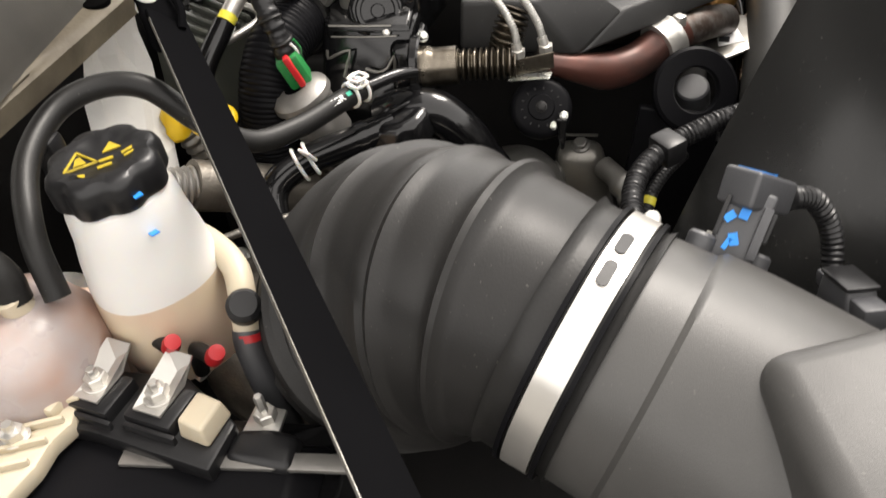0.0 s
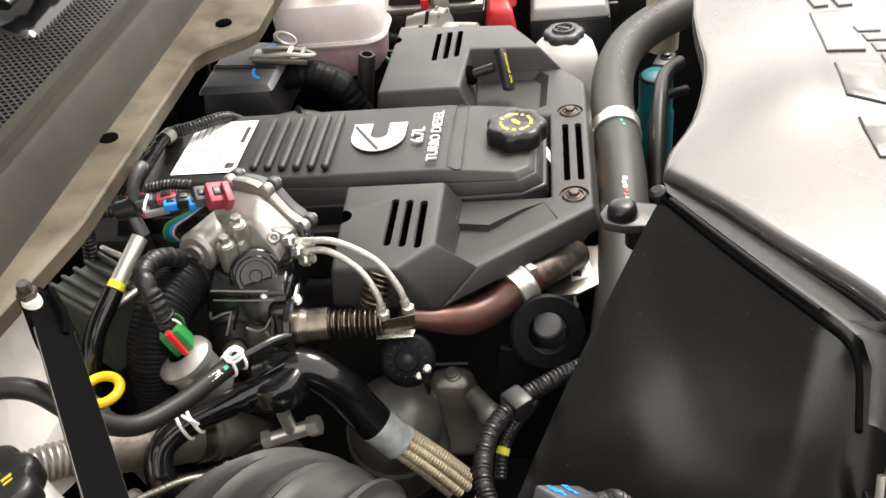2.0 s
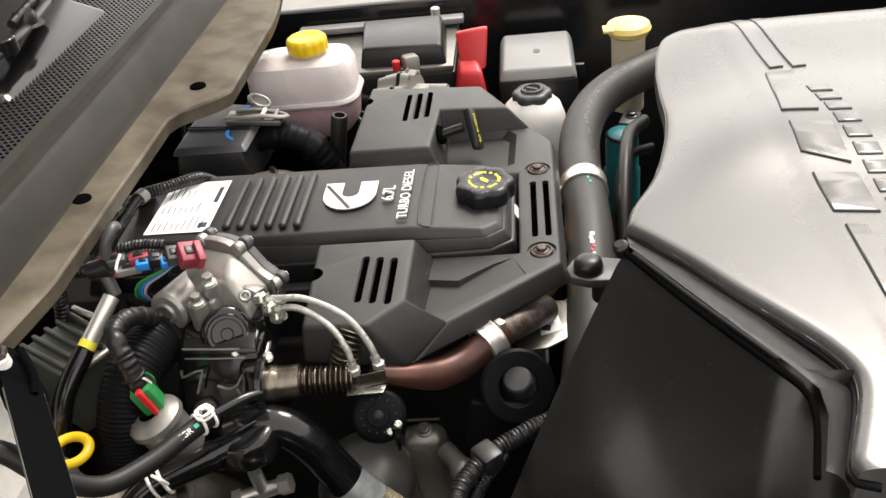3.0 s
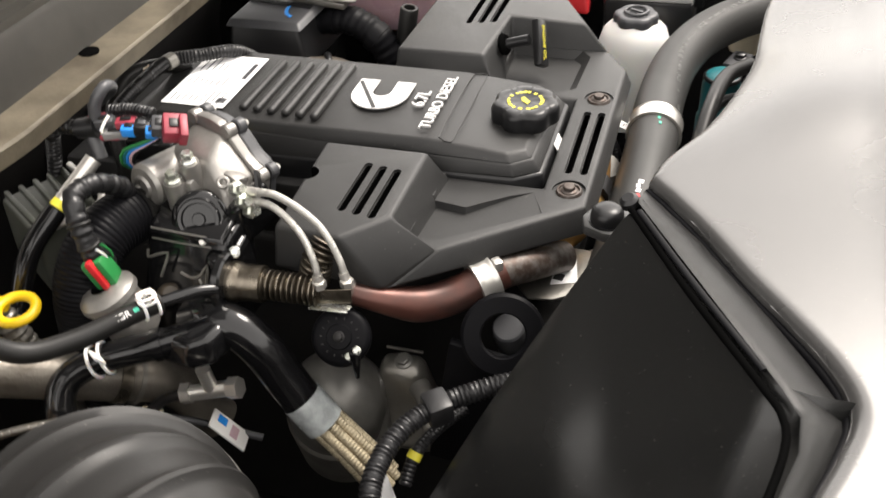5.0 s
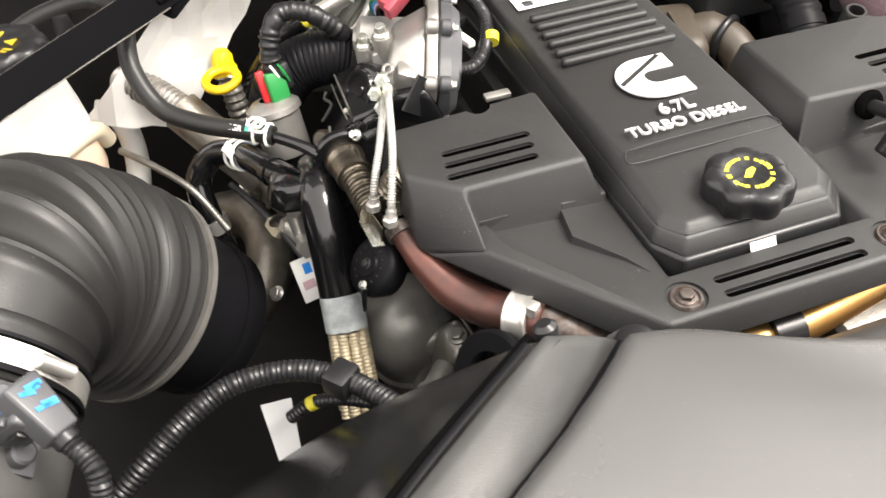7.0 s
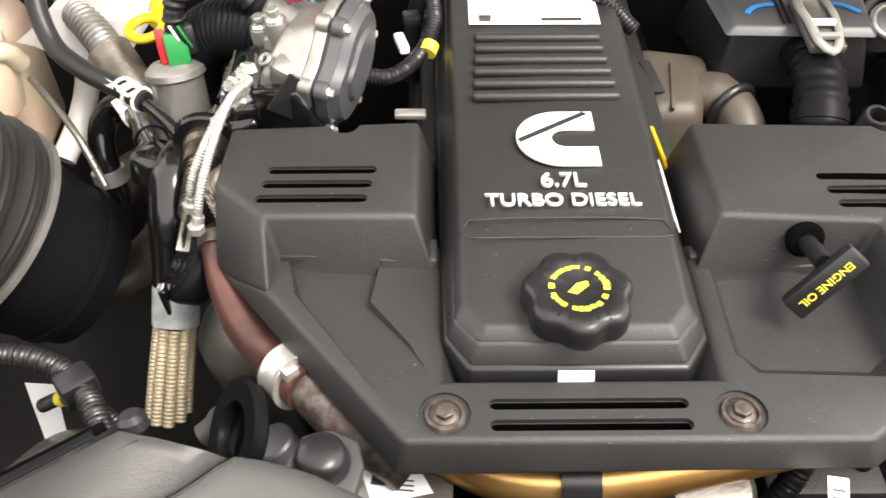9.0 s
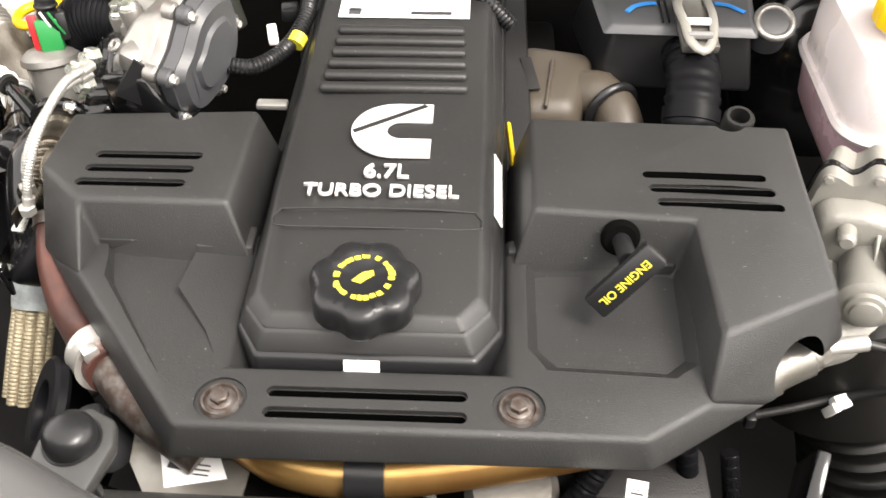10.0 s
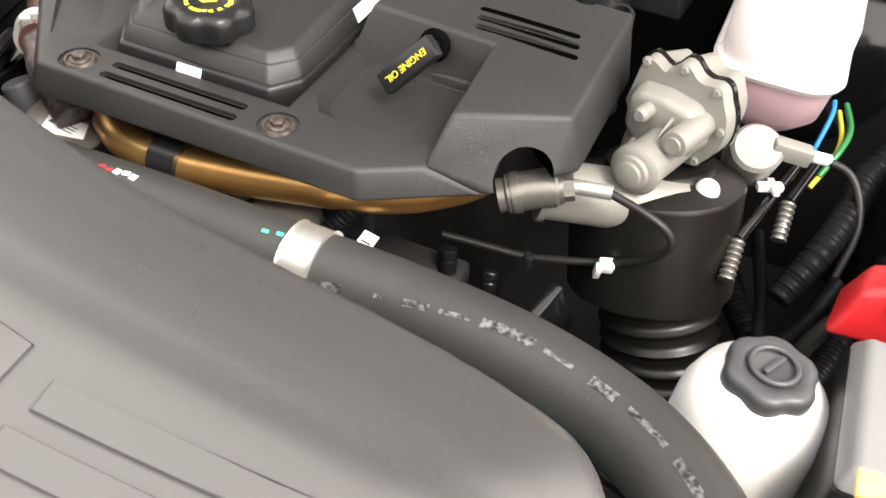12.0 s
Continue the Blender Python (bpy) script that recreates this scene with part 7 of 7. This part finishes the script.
wc = thing("white_plug_connector", "white round plug with red and blue wires", "connector", (0.44, 0.17, -0.07))
part("plug", lathe([(0, 0.012), (0.007, 0.012), (0.0105, 0.008), (0.0115, 0.003), (0.0115, 0), (0, 0)], place((0.438, 0.172, -0.064), (0.1, -0.5, 0.8)), 24), WHITE, wc)
part("red_wire", tube([(0.442, 0.166, -0.062), (0.446, 0.158, -0.07), (0.45, 0.152, -0.082)], 0.0028), RED, wc)
part("blue_wire", tube([(0.434, 0.166, -0.062), (0.434, 0.158, -0.07), (0.436, 0.152, -0.082)], 0.002), BLUE, wc)

cb = thing("coolant_bottle", "tall translucent bottle with pink coolant and yellow cap", "bottle", (0.48, 0.39, -0.08))


def rounded(x0, x1, y0, y1, r, n=6):
    pts = []
    for cx, cy, a0 in ((x1 - r, y1 - r, 0), (x0 + r, y1 - r, 90), (x0 + r, y0 + r, 180), (x1 - r, y0 + r, 270)):
        pts += [(cx + r * math.cos(radians(a0 + 90 * i / n)), cy + r * math.sin(radians(a0 + 90 * i / n))) for i in range(n + 1)]
    return pts


def rings(levels, bm=None):
    """A hull through rounded outlines (x0, x1, y0, y1, corner, z)."""
    own = bmesh.new()
    loops = [[own.verts.new((x, y, z)) for x, y in rounded(x0, x1, y0, y1, r)] for x0, x1, y0, y1, r, z in levels]
    n = len(loops[0])
    for p, q in zip(loops, loops[1:]):
        for i in range(n):
            own.faces.new((p[i], p[(i + 1) % n], q[(i + 1) % n], q[i]))
    own.faces.new(loops[0][::-1])
    own.faces.new(loops[-1])
    return merge(bm, own)


part("lower_body", rings([(0.418, 0.503, 0.33, 0.48, 0.035, -0.085), (0.408, 0.518, 0.315, 0.495, 0.04, -0.065), (0.404, 0.523, 0.31, 0.5, 0.04, -0.022)]), PINK, cb, "lower half filled with pink coolant")
part("seam", rings([(0.400, 0.527, 0.306, 0.504, 0.04, -0.022), (0.398, 0.529, 0.304, 0.506, 0.04, -0.017), (0.400, 0.527, 0.306, 0.504, 0.04, -0.012)]), BLUSH, cb)
part("upper_body", rings([(0.404, 0.523, 0.31, 0.5, 0.04, -0.012), (0.404, 0.523, 0.31, 0.5, 0.04, 0.035), (0.411, 0.516, 0.317, 0.493, 0.037, 0.05), (0.426, 0.500, 0.33, 0.48, 0.035, 0.057)]), BLUSH, cb)
part("neck", cylinder(0.026, 0.02, pose(0.458, 0.385, 0.05)), BLUSH, cb)
knobbed_cap("yellow_pressure_cap", "bright yellow pressure cap on the coolant bottle", (0.458, 0.385, 0.063), 0.036, 0.026, 14, YELLOW, 0.04)
dsens = thing("brake_line_sensor", "pale cast sensor body with a white plug and lead", "sensor", (0.47, 0.26, -0.06))
part("body", lathe([(0, 0.02), (0.026, 0.02), (0.03, 0.015), (0.03, -0.03), (0, -0.03)], place((0.468, 0.262, -0.07), (0.1, -0.5, 0.8)) @ Matrix.Scale(0.85, 4), 32), PALE, dsens)
part("plug", box((0.04, 0.018, 0.018), pose(0.5, 0.268, -0.06, 0, 10, 15), 0.003), PALE, dsens)
part("nozzle", cylinder(0.006, 0.018, place((0.52, 0.273, -0.062), (0.95, 0.2, -0.1)), 0.001), WHITE, dsens, "white nozzle")
part("lead", tube([(0.525, 0.275, -0.062), (0.56, 0.27, -0.07), (0.58, 0.24, -0.1), (0.575, 0.2, -0.15)], 0.004), RUBBER, dsens)

wr = thing("white_fluid_reservoir", "round white fluid reservoir with a dark grey cap", "reservoir", (0.53, 0.0, -0.2))
part("body", lathe([(0.03, -0.088), (0.04, -0.094), (0.052, -0.106), (0.06, -0.13), (0.064, -0.2), (0.062, -0.27), (0, -0.275)], pose(0.528, 0.003, 0), 48), WHITE, wr)
part("foot", box((0.09, 0.08, 0.02), pose(0.57, -0.03, -0.27), 0.006), WHITE, wr)
part("print_line", box((0.012, 0.001, 0.004), place((0.51, -0.066, -0.21), (-0.2, -0.95, 0.2)), 0), TEAL, wr)
wcap = knobbed_cap("reservoir_cap", "dark grey moulded reservoir cap", (0.528, 0.003, -0.098), 0.037, 0.022, 6, GREY, 0.09)
part("centre_ring", torus(0.018, 0.0025, pose(0.528, 0.003, -0.0735)), GREY, wcap)
part("centre_bar", box((0.024, 0.005, 0.004), pose(0.528, 0.003, -0.0735, 0, 0, 60), 0.001), GREY, wcap)

db = thing("second_battery", "black battery with a grey hold-down and red terminal cover", "battery", (0.74, 0.32, -0.15))
part("case", box((0.24, 0.34, 0.2), pose(0.75, 0.32, -0.17), 0.006), BLACK, db)
part("lid", box((0.235, 0.335, 0.014), pose(0.75, 0.32, -0.065), 0.004), SHIELD, db, "pale dusty battery top")
part("hold_down", box((0.032, 0.36, 0.014), pose(0.85, 0.32, -0.045), 0.004), LIDGREY, db, "grey hold-down bar")
part("fuse_cover", loft([(0.64, 0.165, -0.062), (0.83, 0.175, -0.062), (0.83, 0.36, -0.062), (0.65, 0.34, -0.062)], [(0.65, 0.175, -0.02), (0.82, 0.185, -0.022), (0.82, 0.35, -0.022), (0.66, 0.33, -0.02)], 0.006), BLACK, db, "black terminal fuse cover")
part("terminal_post", cylinder(0.01, 0.03, pose(0.86, 0.2, -0.05), 0.002), STEEL, db)
rt = thing("red_terminal_cover", "bright red plastic battery terminal cover", "terminal cover", (0.63, 0.12, -0.07))
part("cover", loft([(0.562, 0.085, -0.105), (0.64, 0.095, -0.105), (0.65, 0.155, -0.105), (0.572, 0.15, -0.105)], [(0.578, 0.095, -0.055), (0.632, 0.103, -0.035), (0.637, 0.14, -0.035), (0.583, 0.137, -0.055)], 0.008, 3), RED, rt)
part("lever", loft([(0.6, 0.088, -0.06), (0.645, 0.09, -0.06), (0.645, 0.135, -0.06), (0.605, 0.135, -0.06)], [(0.635, 0.08, 0.012), (0.655, 0.08, 0.008), (0.655, 0.142, 0.002), (0.638, 0.145, 0.004)], 0.006, 3), RED, rt)
part("cable", tube([(0.6, 0.12, -0.09), (0.57, 0.11, -0.12), (0.55, 0.1, -0.2)], 0.008), RUBBER, rt)
wt = thing("white_terminal_clip", "white and zinc terminal clip by the shoulder cover", "clip", (0.63, 0.235, -0.05))
part("clip", box((0.04, 0.03, 0.03), pose(0.63, 0.235, -0.045, 0, 10, 20), 0.006), PALE, wt)
part("red_stop", cylinder(0.008, 0.02, pose(0.62, 0.262, -0.055)), RED, wt)
fb = thing("fuse_box", "grey-lidded fuse box beside the battery", "fuse box", (0.62, -0.01, -0.1))
part("case", box((0.2, 0.15, 0.1), pose(0.68, -0.01, -0.13), 0.008), BLACK, fb)
part("lid", loft([(0.58, -0.085, -0.082), (0.78, -0.085, -0.082), (0.78, 0.065, -0.082), (0.58, 0.065, -0.082)], [(0.59, -0.075, -0.06), (0.77, -0.075, -0.06), (0.77, 0.055, -0.06), (0.59, 0.055, -0.06)], 0.006), LIDGREY, fb)
part("lid_mark", slab([(0.672 + 0.01 * math.cos(a), -0.01 + 0.007 * math.sin(a)) for a in (math.tau * k / 16 for k in range(16))], -0.0605, -0.0592, 0), GREY, fb)
part("latch", box((0.01, 0.02, 0.03), pose(0.63, -0.09, -0.09), 0.002), BLACK, fb)
wf = thing("washer_filler_neck", "cream washer filler neck with a pale yellow cap", "filler neck", (0.6, -0.18, -0.08))
part("neck", lathe([(0.0, -0.16), (0.03, -0.16), (0.031, -0.02), (0.035, -0.012), (0, -0.012)], pose(0.6, -0.18, 0), 32), CREAM, wf)
part("cap", lathe([(0.0, 0.012), (0.03, 0.012), (0.038, 0.009), (0.042, 0.0), (0.036, -0.01), (0.03, -0.012), (0, -0.012)], pose(0.6, -0.18, 0), 32), FUNNEL, wf, "yellow flip cap")
part("cap_tab", box((0.03, 0.02, 0.006), pose(0.585, -0.142, 0.006), 0.002), FUNNEL, wf)

# ---- behind the engine, driver side ----
td = thing("tan_air_duct", "dull tan plastic duct elbow behind the cover", "duct", (0.15, 0.43, 0.0))
part("duct", loft([(0.1, 0.37, -0.12), (0.175, 0.37, -0.12), (0.2, 0.48, -0.12), (0.105, 0.5, -0.12)], [(0.108, 0.385, -0.035), (0.165, 0.385, -0.035), (0.19, 0.475, -0.026), (0.112, 0.492, -0.026)], 0.016, 4), TAN, td)
part("outlet", tube([(0.17, 0.44, -0.06), (0.2, 0.425, -0.055), (0.215, 0.39, -0.07), (0.215, 0.34, -0.12)], lambda r, s: 0.024 + 0.003 * (s < 0.2), 28), TAN, td)
part("rib", box((0.004, 0.07, 0.006), pose(0.14, 0.42, -0.032, 8, 0, -8), 0.0015), TAN, td)
part("collar", torus(0.027, 0.005, place((0.205, 0.415, -0.058), (0.5, -0.85, -0.1))), BLACK, td)
part("strap", box((0.012, 0.05, 0.003), pose(0.12, 0.43, -0.027, 6, 0, 10), 0.001), DARK, td)
jb = thing("rear_junction_box", "dark junction box with blue paint strokes", "junction box", (0.27, 0.5, 0.0))
part("case", loft([(0.19, 0.44, -0.05), (0.35, 0.435, -0.05), (0.36, 0.56, -0.05), (0.17, 0.56, -0.05)], [(0.205, 0.455, 0.018), (0.338, 0.45, 0.018), (0.35, 0.55, 0.026), (0.185, 0.55, 0.026)], 0.006), BLACK, jb)
part("lid", loft([(0.19, 0.442, 0.012), (0.345, 0.437, 0.012), (0.355, 0.555, 0.02), (0.175, 0.555, 0.02)], [(0.2, 0.45, 0.021), (0.338, 0.446, 0.021), (0.348, 0.548, 0.029), (0.185, 0.55, 0.029)], 0.003), GREY, jb, "grey box lid")
for x in (0.25, 0.256):
    part("seam", box((0.002, 0.1, 0.003), pose(x, 0.5, 0.0265, 4, 0, 0), 0.0006), BLACK, jb)
for pts in ([(0.216, 0.468, 0.0235), (0.224, 0.478, 0.024), (0.236, 0.483, 0.0245), (0.247, 0.484, 0.0245)], [(0.306, 0.485, 0.0245), (0.319, 0.482, 0.0245), (0.334, 0.47, 0.0235)]):
    part("paint_stroke", tube(pts, 0.003, 8, flat=0.35), BLUE, jb, "blue paint stroke")
part("white_latch", tube([(0.272, 0.495, 0.032), (0.263, 0.46, 0.036), (0.265, 0.43, 0.036), (0.269, 0.403, 0.03), (0.28, 0.394, 0.026), (0.291, 0.41, 0.028), (0.296, 0.445, 0.033), (0.294, 0.48, 0.034)], 0.0048, 12, flat=0.7), PALE, jb, "dull white latch lever")
part("latch_base", box((0.036, 0.09, 0.01), pose(0.28, 0.447, 0.026, 6, 0, 0), 0.003), SHIELD, jb, "grey metal lever plate")
part("latch_bridge", box((0.026, 0.006, 0.006), pose(0.278, 0.43, 0.036, 8, 0, 0), 0.0015), WHITE, jb)
part("latch_bridge", box((0.024, 0.006, 0.006), pose(0.278, 0.41, 0.033, 8, 0, 0), 0.0015), LIDGREY, jb)
bag = thing("taped_harness", "crumpled black taped wiring bundle below the junction box", "wiring", (0.275, 0.37, -0.05))
part("sleeve", tube([(0.28, 0.45, -0.01), (0.277, 0.4, -0.005), (0.272, 0.355, -0.03), (0.27, 0.33, -0.09)], lambda r, q: 0.026 + 0.0014 * math.sin(410 * r) * math.sin(161 * r + 1), 22, 0.002, flat=0.75), BRACE, bag)
part("tape_band", tube([(0.2735, 0.366, -0.022), (0.272, 0.355, -0.03)], 0.028, 22, flat=0.78), BRACE, bag, "dull tape wrap")
part("tape_band", tube([(0.279, 0.43, -0.006), (0.278, 0.42, -0.0055)], 0.028, 22, flat=0.78), BRACE, bag, "dull tape wrap")
pipe2 = thing("black_stub_pipe", "short black stub pipe behind the cover", "pipe", (0.3, 0.31, -0.02))
part("pipe", lathe([(0.014, -0.12), (0.014, 0.012), (0.012, 0.015), (0.009, 0.015), (0.0085, 0.0), (0, 0.0)], pose(0.303, 0.318, -0.005, 12, 0, 0), 24), RUBBER, pipe2)
rcap = thing("round_steel_cap", "round steel-rimmed cap behind the engine", "cap", (0.363, 0.461, 0.0))
part("rim", torus(0.0175, 0.0038, place((0.363, 0.461, 0.018), (0, -0.5, 0.85))), CAST, rcap)
part("face", lathe([(0, 0.002), (0.018, 0.001), (0.02, -0.03)], place((0.363, 0.461, 0.018), (0, -0.5, 0.85)), 28), GREY, rcap)
rl = thing("rear_conduit", "black corrugated conduit behind the valve cover", "wiring", (0.14, 0.48, 0.02))
part("conduit", tube([(-0.15, 0.545, 0.03), (-0.113, 0.533, 0.055), (-0.055, 0.532, 0.06), (-0.006, 0.527, 0.06), (0.02, 0.5, 0.056), (0.06, 0.47, 0.045), (0.1, 0.46, 0.01)], corrugated(0.0085, 0.0045), 16, 0.0015), BLACK, rl)
part("band", tube([(-0.014, 0.528, 0.06), (-0.002, 0.524, 0.06)], 0.0098, 18), PALE, rl, "pale band")
ym = thing("yellow_pipe_mark", "yellow painted bracket end beside the valve cover", "bracket", (0.1, 0.3, 0.0))
part("bracket", box((0.004, 0.06, 0.014), pose(0.0985, 0.29, -0.012, 0, 0, 4), 0.002), YELLOW, ym)
mast = thing("brake_booster", "large black brake booster drum in the shade", "booster", (0.5, 0.58, -0.12))
part("drum", lathe([(0, 0.06), (0.07, 0.055), (0.11, 0.03), (0.12, 0.0), (0.12, -0.08), (0, -0.09)], place((0.5, 0.62, -0.14), (0, -1, 0.15)), 44), GLOSS, mast)
part("seam_ring", torus(0.1205, 0.004, place((0.5, 0.62, -0.14), (0, -1, 0.15)), seg=44), BLACK, mast, "rolled seam ring")
part("hub", lathe([(0, 0.02), (0.022, 0.018), (0.026, 0.0), (0, 0)], place((0.5, 0.563, -0.131), (0, -1, 0.15)), 28), BLACK, mast)

# cables in the driver-side gap
for pts, r, mat in (
    ([(0.58, 0.2, -0.14), (0.56, 0.15, -0.16), (0.53, 0.1, -0.18), (0.5, 0.07, -0.25)], 0.008, BRACE),
    ([(0.62, 0.24, -0.13), (0.6, 0.17, -0.17), (0.58, 0.1, -0.19), (0.56, 0.07, -0.2)], 0.012, BRACE),
    ([(0.55, 0.45, -0.1), (0.558, 0.4, -0.098), (0.553, 0.36, -0.1), (0.54, 0.33, -0.12)], 0.0035, GREEN),
    ([(0.545, 0.44, -0.105), (0.552, 0.39, -0.105), (0.548, 0.35, -0.11), (0.535, 0.32, -0.13)], 0.003, YPRINT),
    ([(0.537, 0.45, -0.1), (0.537, 0.42, -0.102), (0.53, 0.38, -0.13)], 0.003, BLUE),
    ([(0.6, 0.36, -0.09), (0.58, 0.32, -0.1), (0.57, 0.26, -0.1), (0.555, 0.2, -0.105), (0.53, 0.15, -0.14)], 0.014, BRACE),
    ([(0.5, 0.26, -0.16), (0.52, 0.18, -0.17), (0.53, 0.12, -0.18), (0.54, 0.09, -0.16)], 0.007, BRACE),
    ([(0.46, 0.3, -0.2), (0.5, 0.22, -0.22), (0.55, 0.16, -0.24), (0.6, 0.12, -0.25)], 0.015, BRACE),
    ([(0.24, 0.05, -0.12), (0.25, 0.03, -0.18), (0.26, 0.0, -0.26)], 0.009, BRACE),
    ([(0.28, 0.06, -0.14), (0.29, 0.03, -0.2), (0.3, 0.0, -0.28)], 0.008, GLOSS),
    ([(0.17, 0.01, -0.06), (0.15, -0.01, -0.09), (0.125, -0.03, -0.12)], 0.01, BRACE),
):
    c = thing("engine_bay_cable", "dark cable running down into the bay", "cable", pts[0], "bay cables")
    part("cable", tube(pts, corrugated(r, 0.005, 0.1), 14, 0.002), mat, c)
for a_, b_ in (((0.517, 0.321, -0.1), (0.479, 0.171, -0.105)), ((0.536, 0.335, -0.1), (0.515, 0.25, -0.105))):
    rod = thing("brake_line", "thin black brake line with a coiled spring guard", "pipe", a_, "brake lines")
    part("line", tube([a_, b_], 0.0055, 14), GLOSS, rod)
    at_ = Vector(b_)
    way = (Vector(b_) - Vector(a_)).normalized()
    part("spring_guard", tube([at_, at_ + 0.035 * way + Vector((0.01, 0, -0.02))], corrugated(0.008, 0.006, 0.3), 18, 0.0012), SHIELD, rod, "dull coiled guard")
wcl = thing("white_line_clip", "small white plastic line clip", "clip", (0.493, 0.25, -0.1))
part("clip", box((0.026, 0.01, 0.008), pose(0.493, 0.25, -0.094, 0, 0, 25), 0.002), PAPER, wcl)
part("post", box((0.007, 0.024, 0.006), pose(0.496, 0.247, -0.091, 0, 0, 25), 0.002), PAPER, wcl)
fc = thing("flat_connector", "flat black connector with a bright edge", "connector", (0.345, 0.05, -0.16))
part("body", box((0.012, 0.05, 0.09), pose(0.345, 0.045, -0.165, 25, 0, -20), 0.003), GLOSS, fc)
part("edge", box((0.004, 0.004, 0.085), pose(0.352, 0.022, -0.16, 25, 0, -20), 0.001), SHIELD, fc)
vt = thing("white_label_tab", "small white label tab near the clamp", "label", (0.19, -0.02, -0.09))
tab_m = pose(0.187, -0.02, -0.085, 20, 0, -10)
label_tab = part("tab", box((0.015, 0.034, 0.001), tab_m, 0), PAPER, vt)
for k in range(7):
    part("print_bar", box((0.0095, (0.0008, 0.0016, 0.0006, 0.0012)[k % 4], 0.0003), tab_m @ pose(0, 0.01 - 0.0028 * k, 0.0006), 0), INK, label_tab, "printed bar")
fp = thing("accessory_housing", "dull metal accessory housing under the cover", "housing", (0.12, 0.02, -0.14))
part("drum", cylinder(0.035, 0.05, place((0.1, 0.01, -0.14), (0, -0.3, 0.9)), 0.006), SHIELD, fp)
part("ring", torus(0.03, 0.005, place((0.068, 0.005, -0.118), (0, -0.2, 1))), PALE, fp, "pale cast ring")
part("teal_plug", box((0.03, 0.016, 0.012), pose(0.012, 0.0, -0.105), 0.003), TEAL, fp, "teal plug")
part("block", box((0.1, 0.05, 0.04), pose(0.21, 0.04, -0.16), 0.006), DARK, fp)
bp = thing("lower_air_pipe", "glossy black air pipe in the shade", "pipe", (-0.05, -0.05, -0.12))
part("pipe", tube([(-0.25, 0.0, -0.17), (-0.15, -0.025, -0.16), (-0.02, -0.035, -0.15), (0.1, -0.03, -0.15)], 0.028, 24), GLOSS, bp)
for k in range(7):
    x = -0.052 + 0.0085 * k
    part("sticker_bar", box((0.0066, (0.0075, 0.004, 0.003, 0.0035, 0.006, 0.005, 0.0065)[k], 0.0005), pose(x, -0.0675 + 0.001 * (k % 3), -0.0496 + 0.07 * (x + 0.05), 3, -4, (6, -14, 22, 24, -10, 8, -6)[k]), 0), RED if k in (2, 3) else PAPER, cp, "red sticker mark" if k in (2, 3) else "white sticker mark")
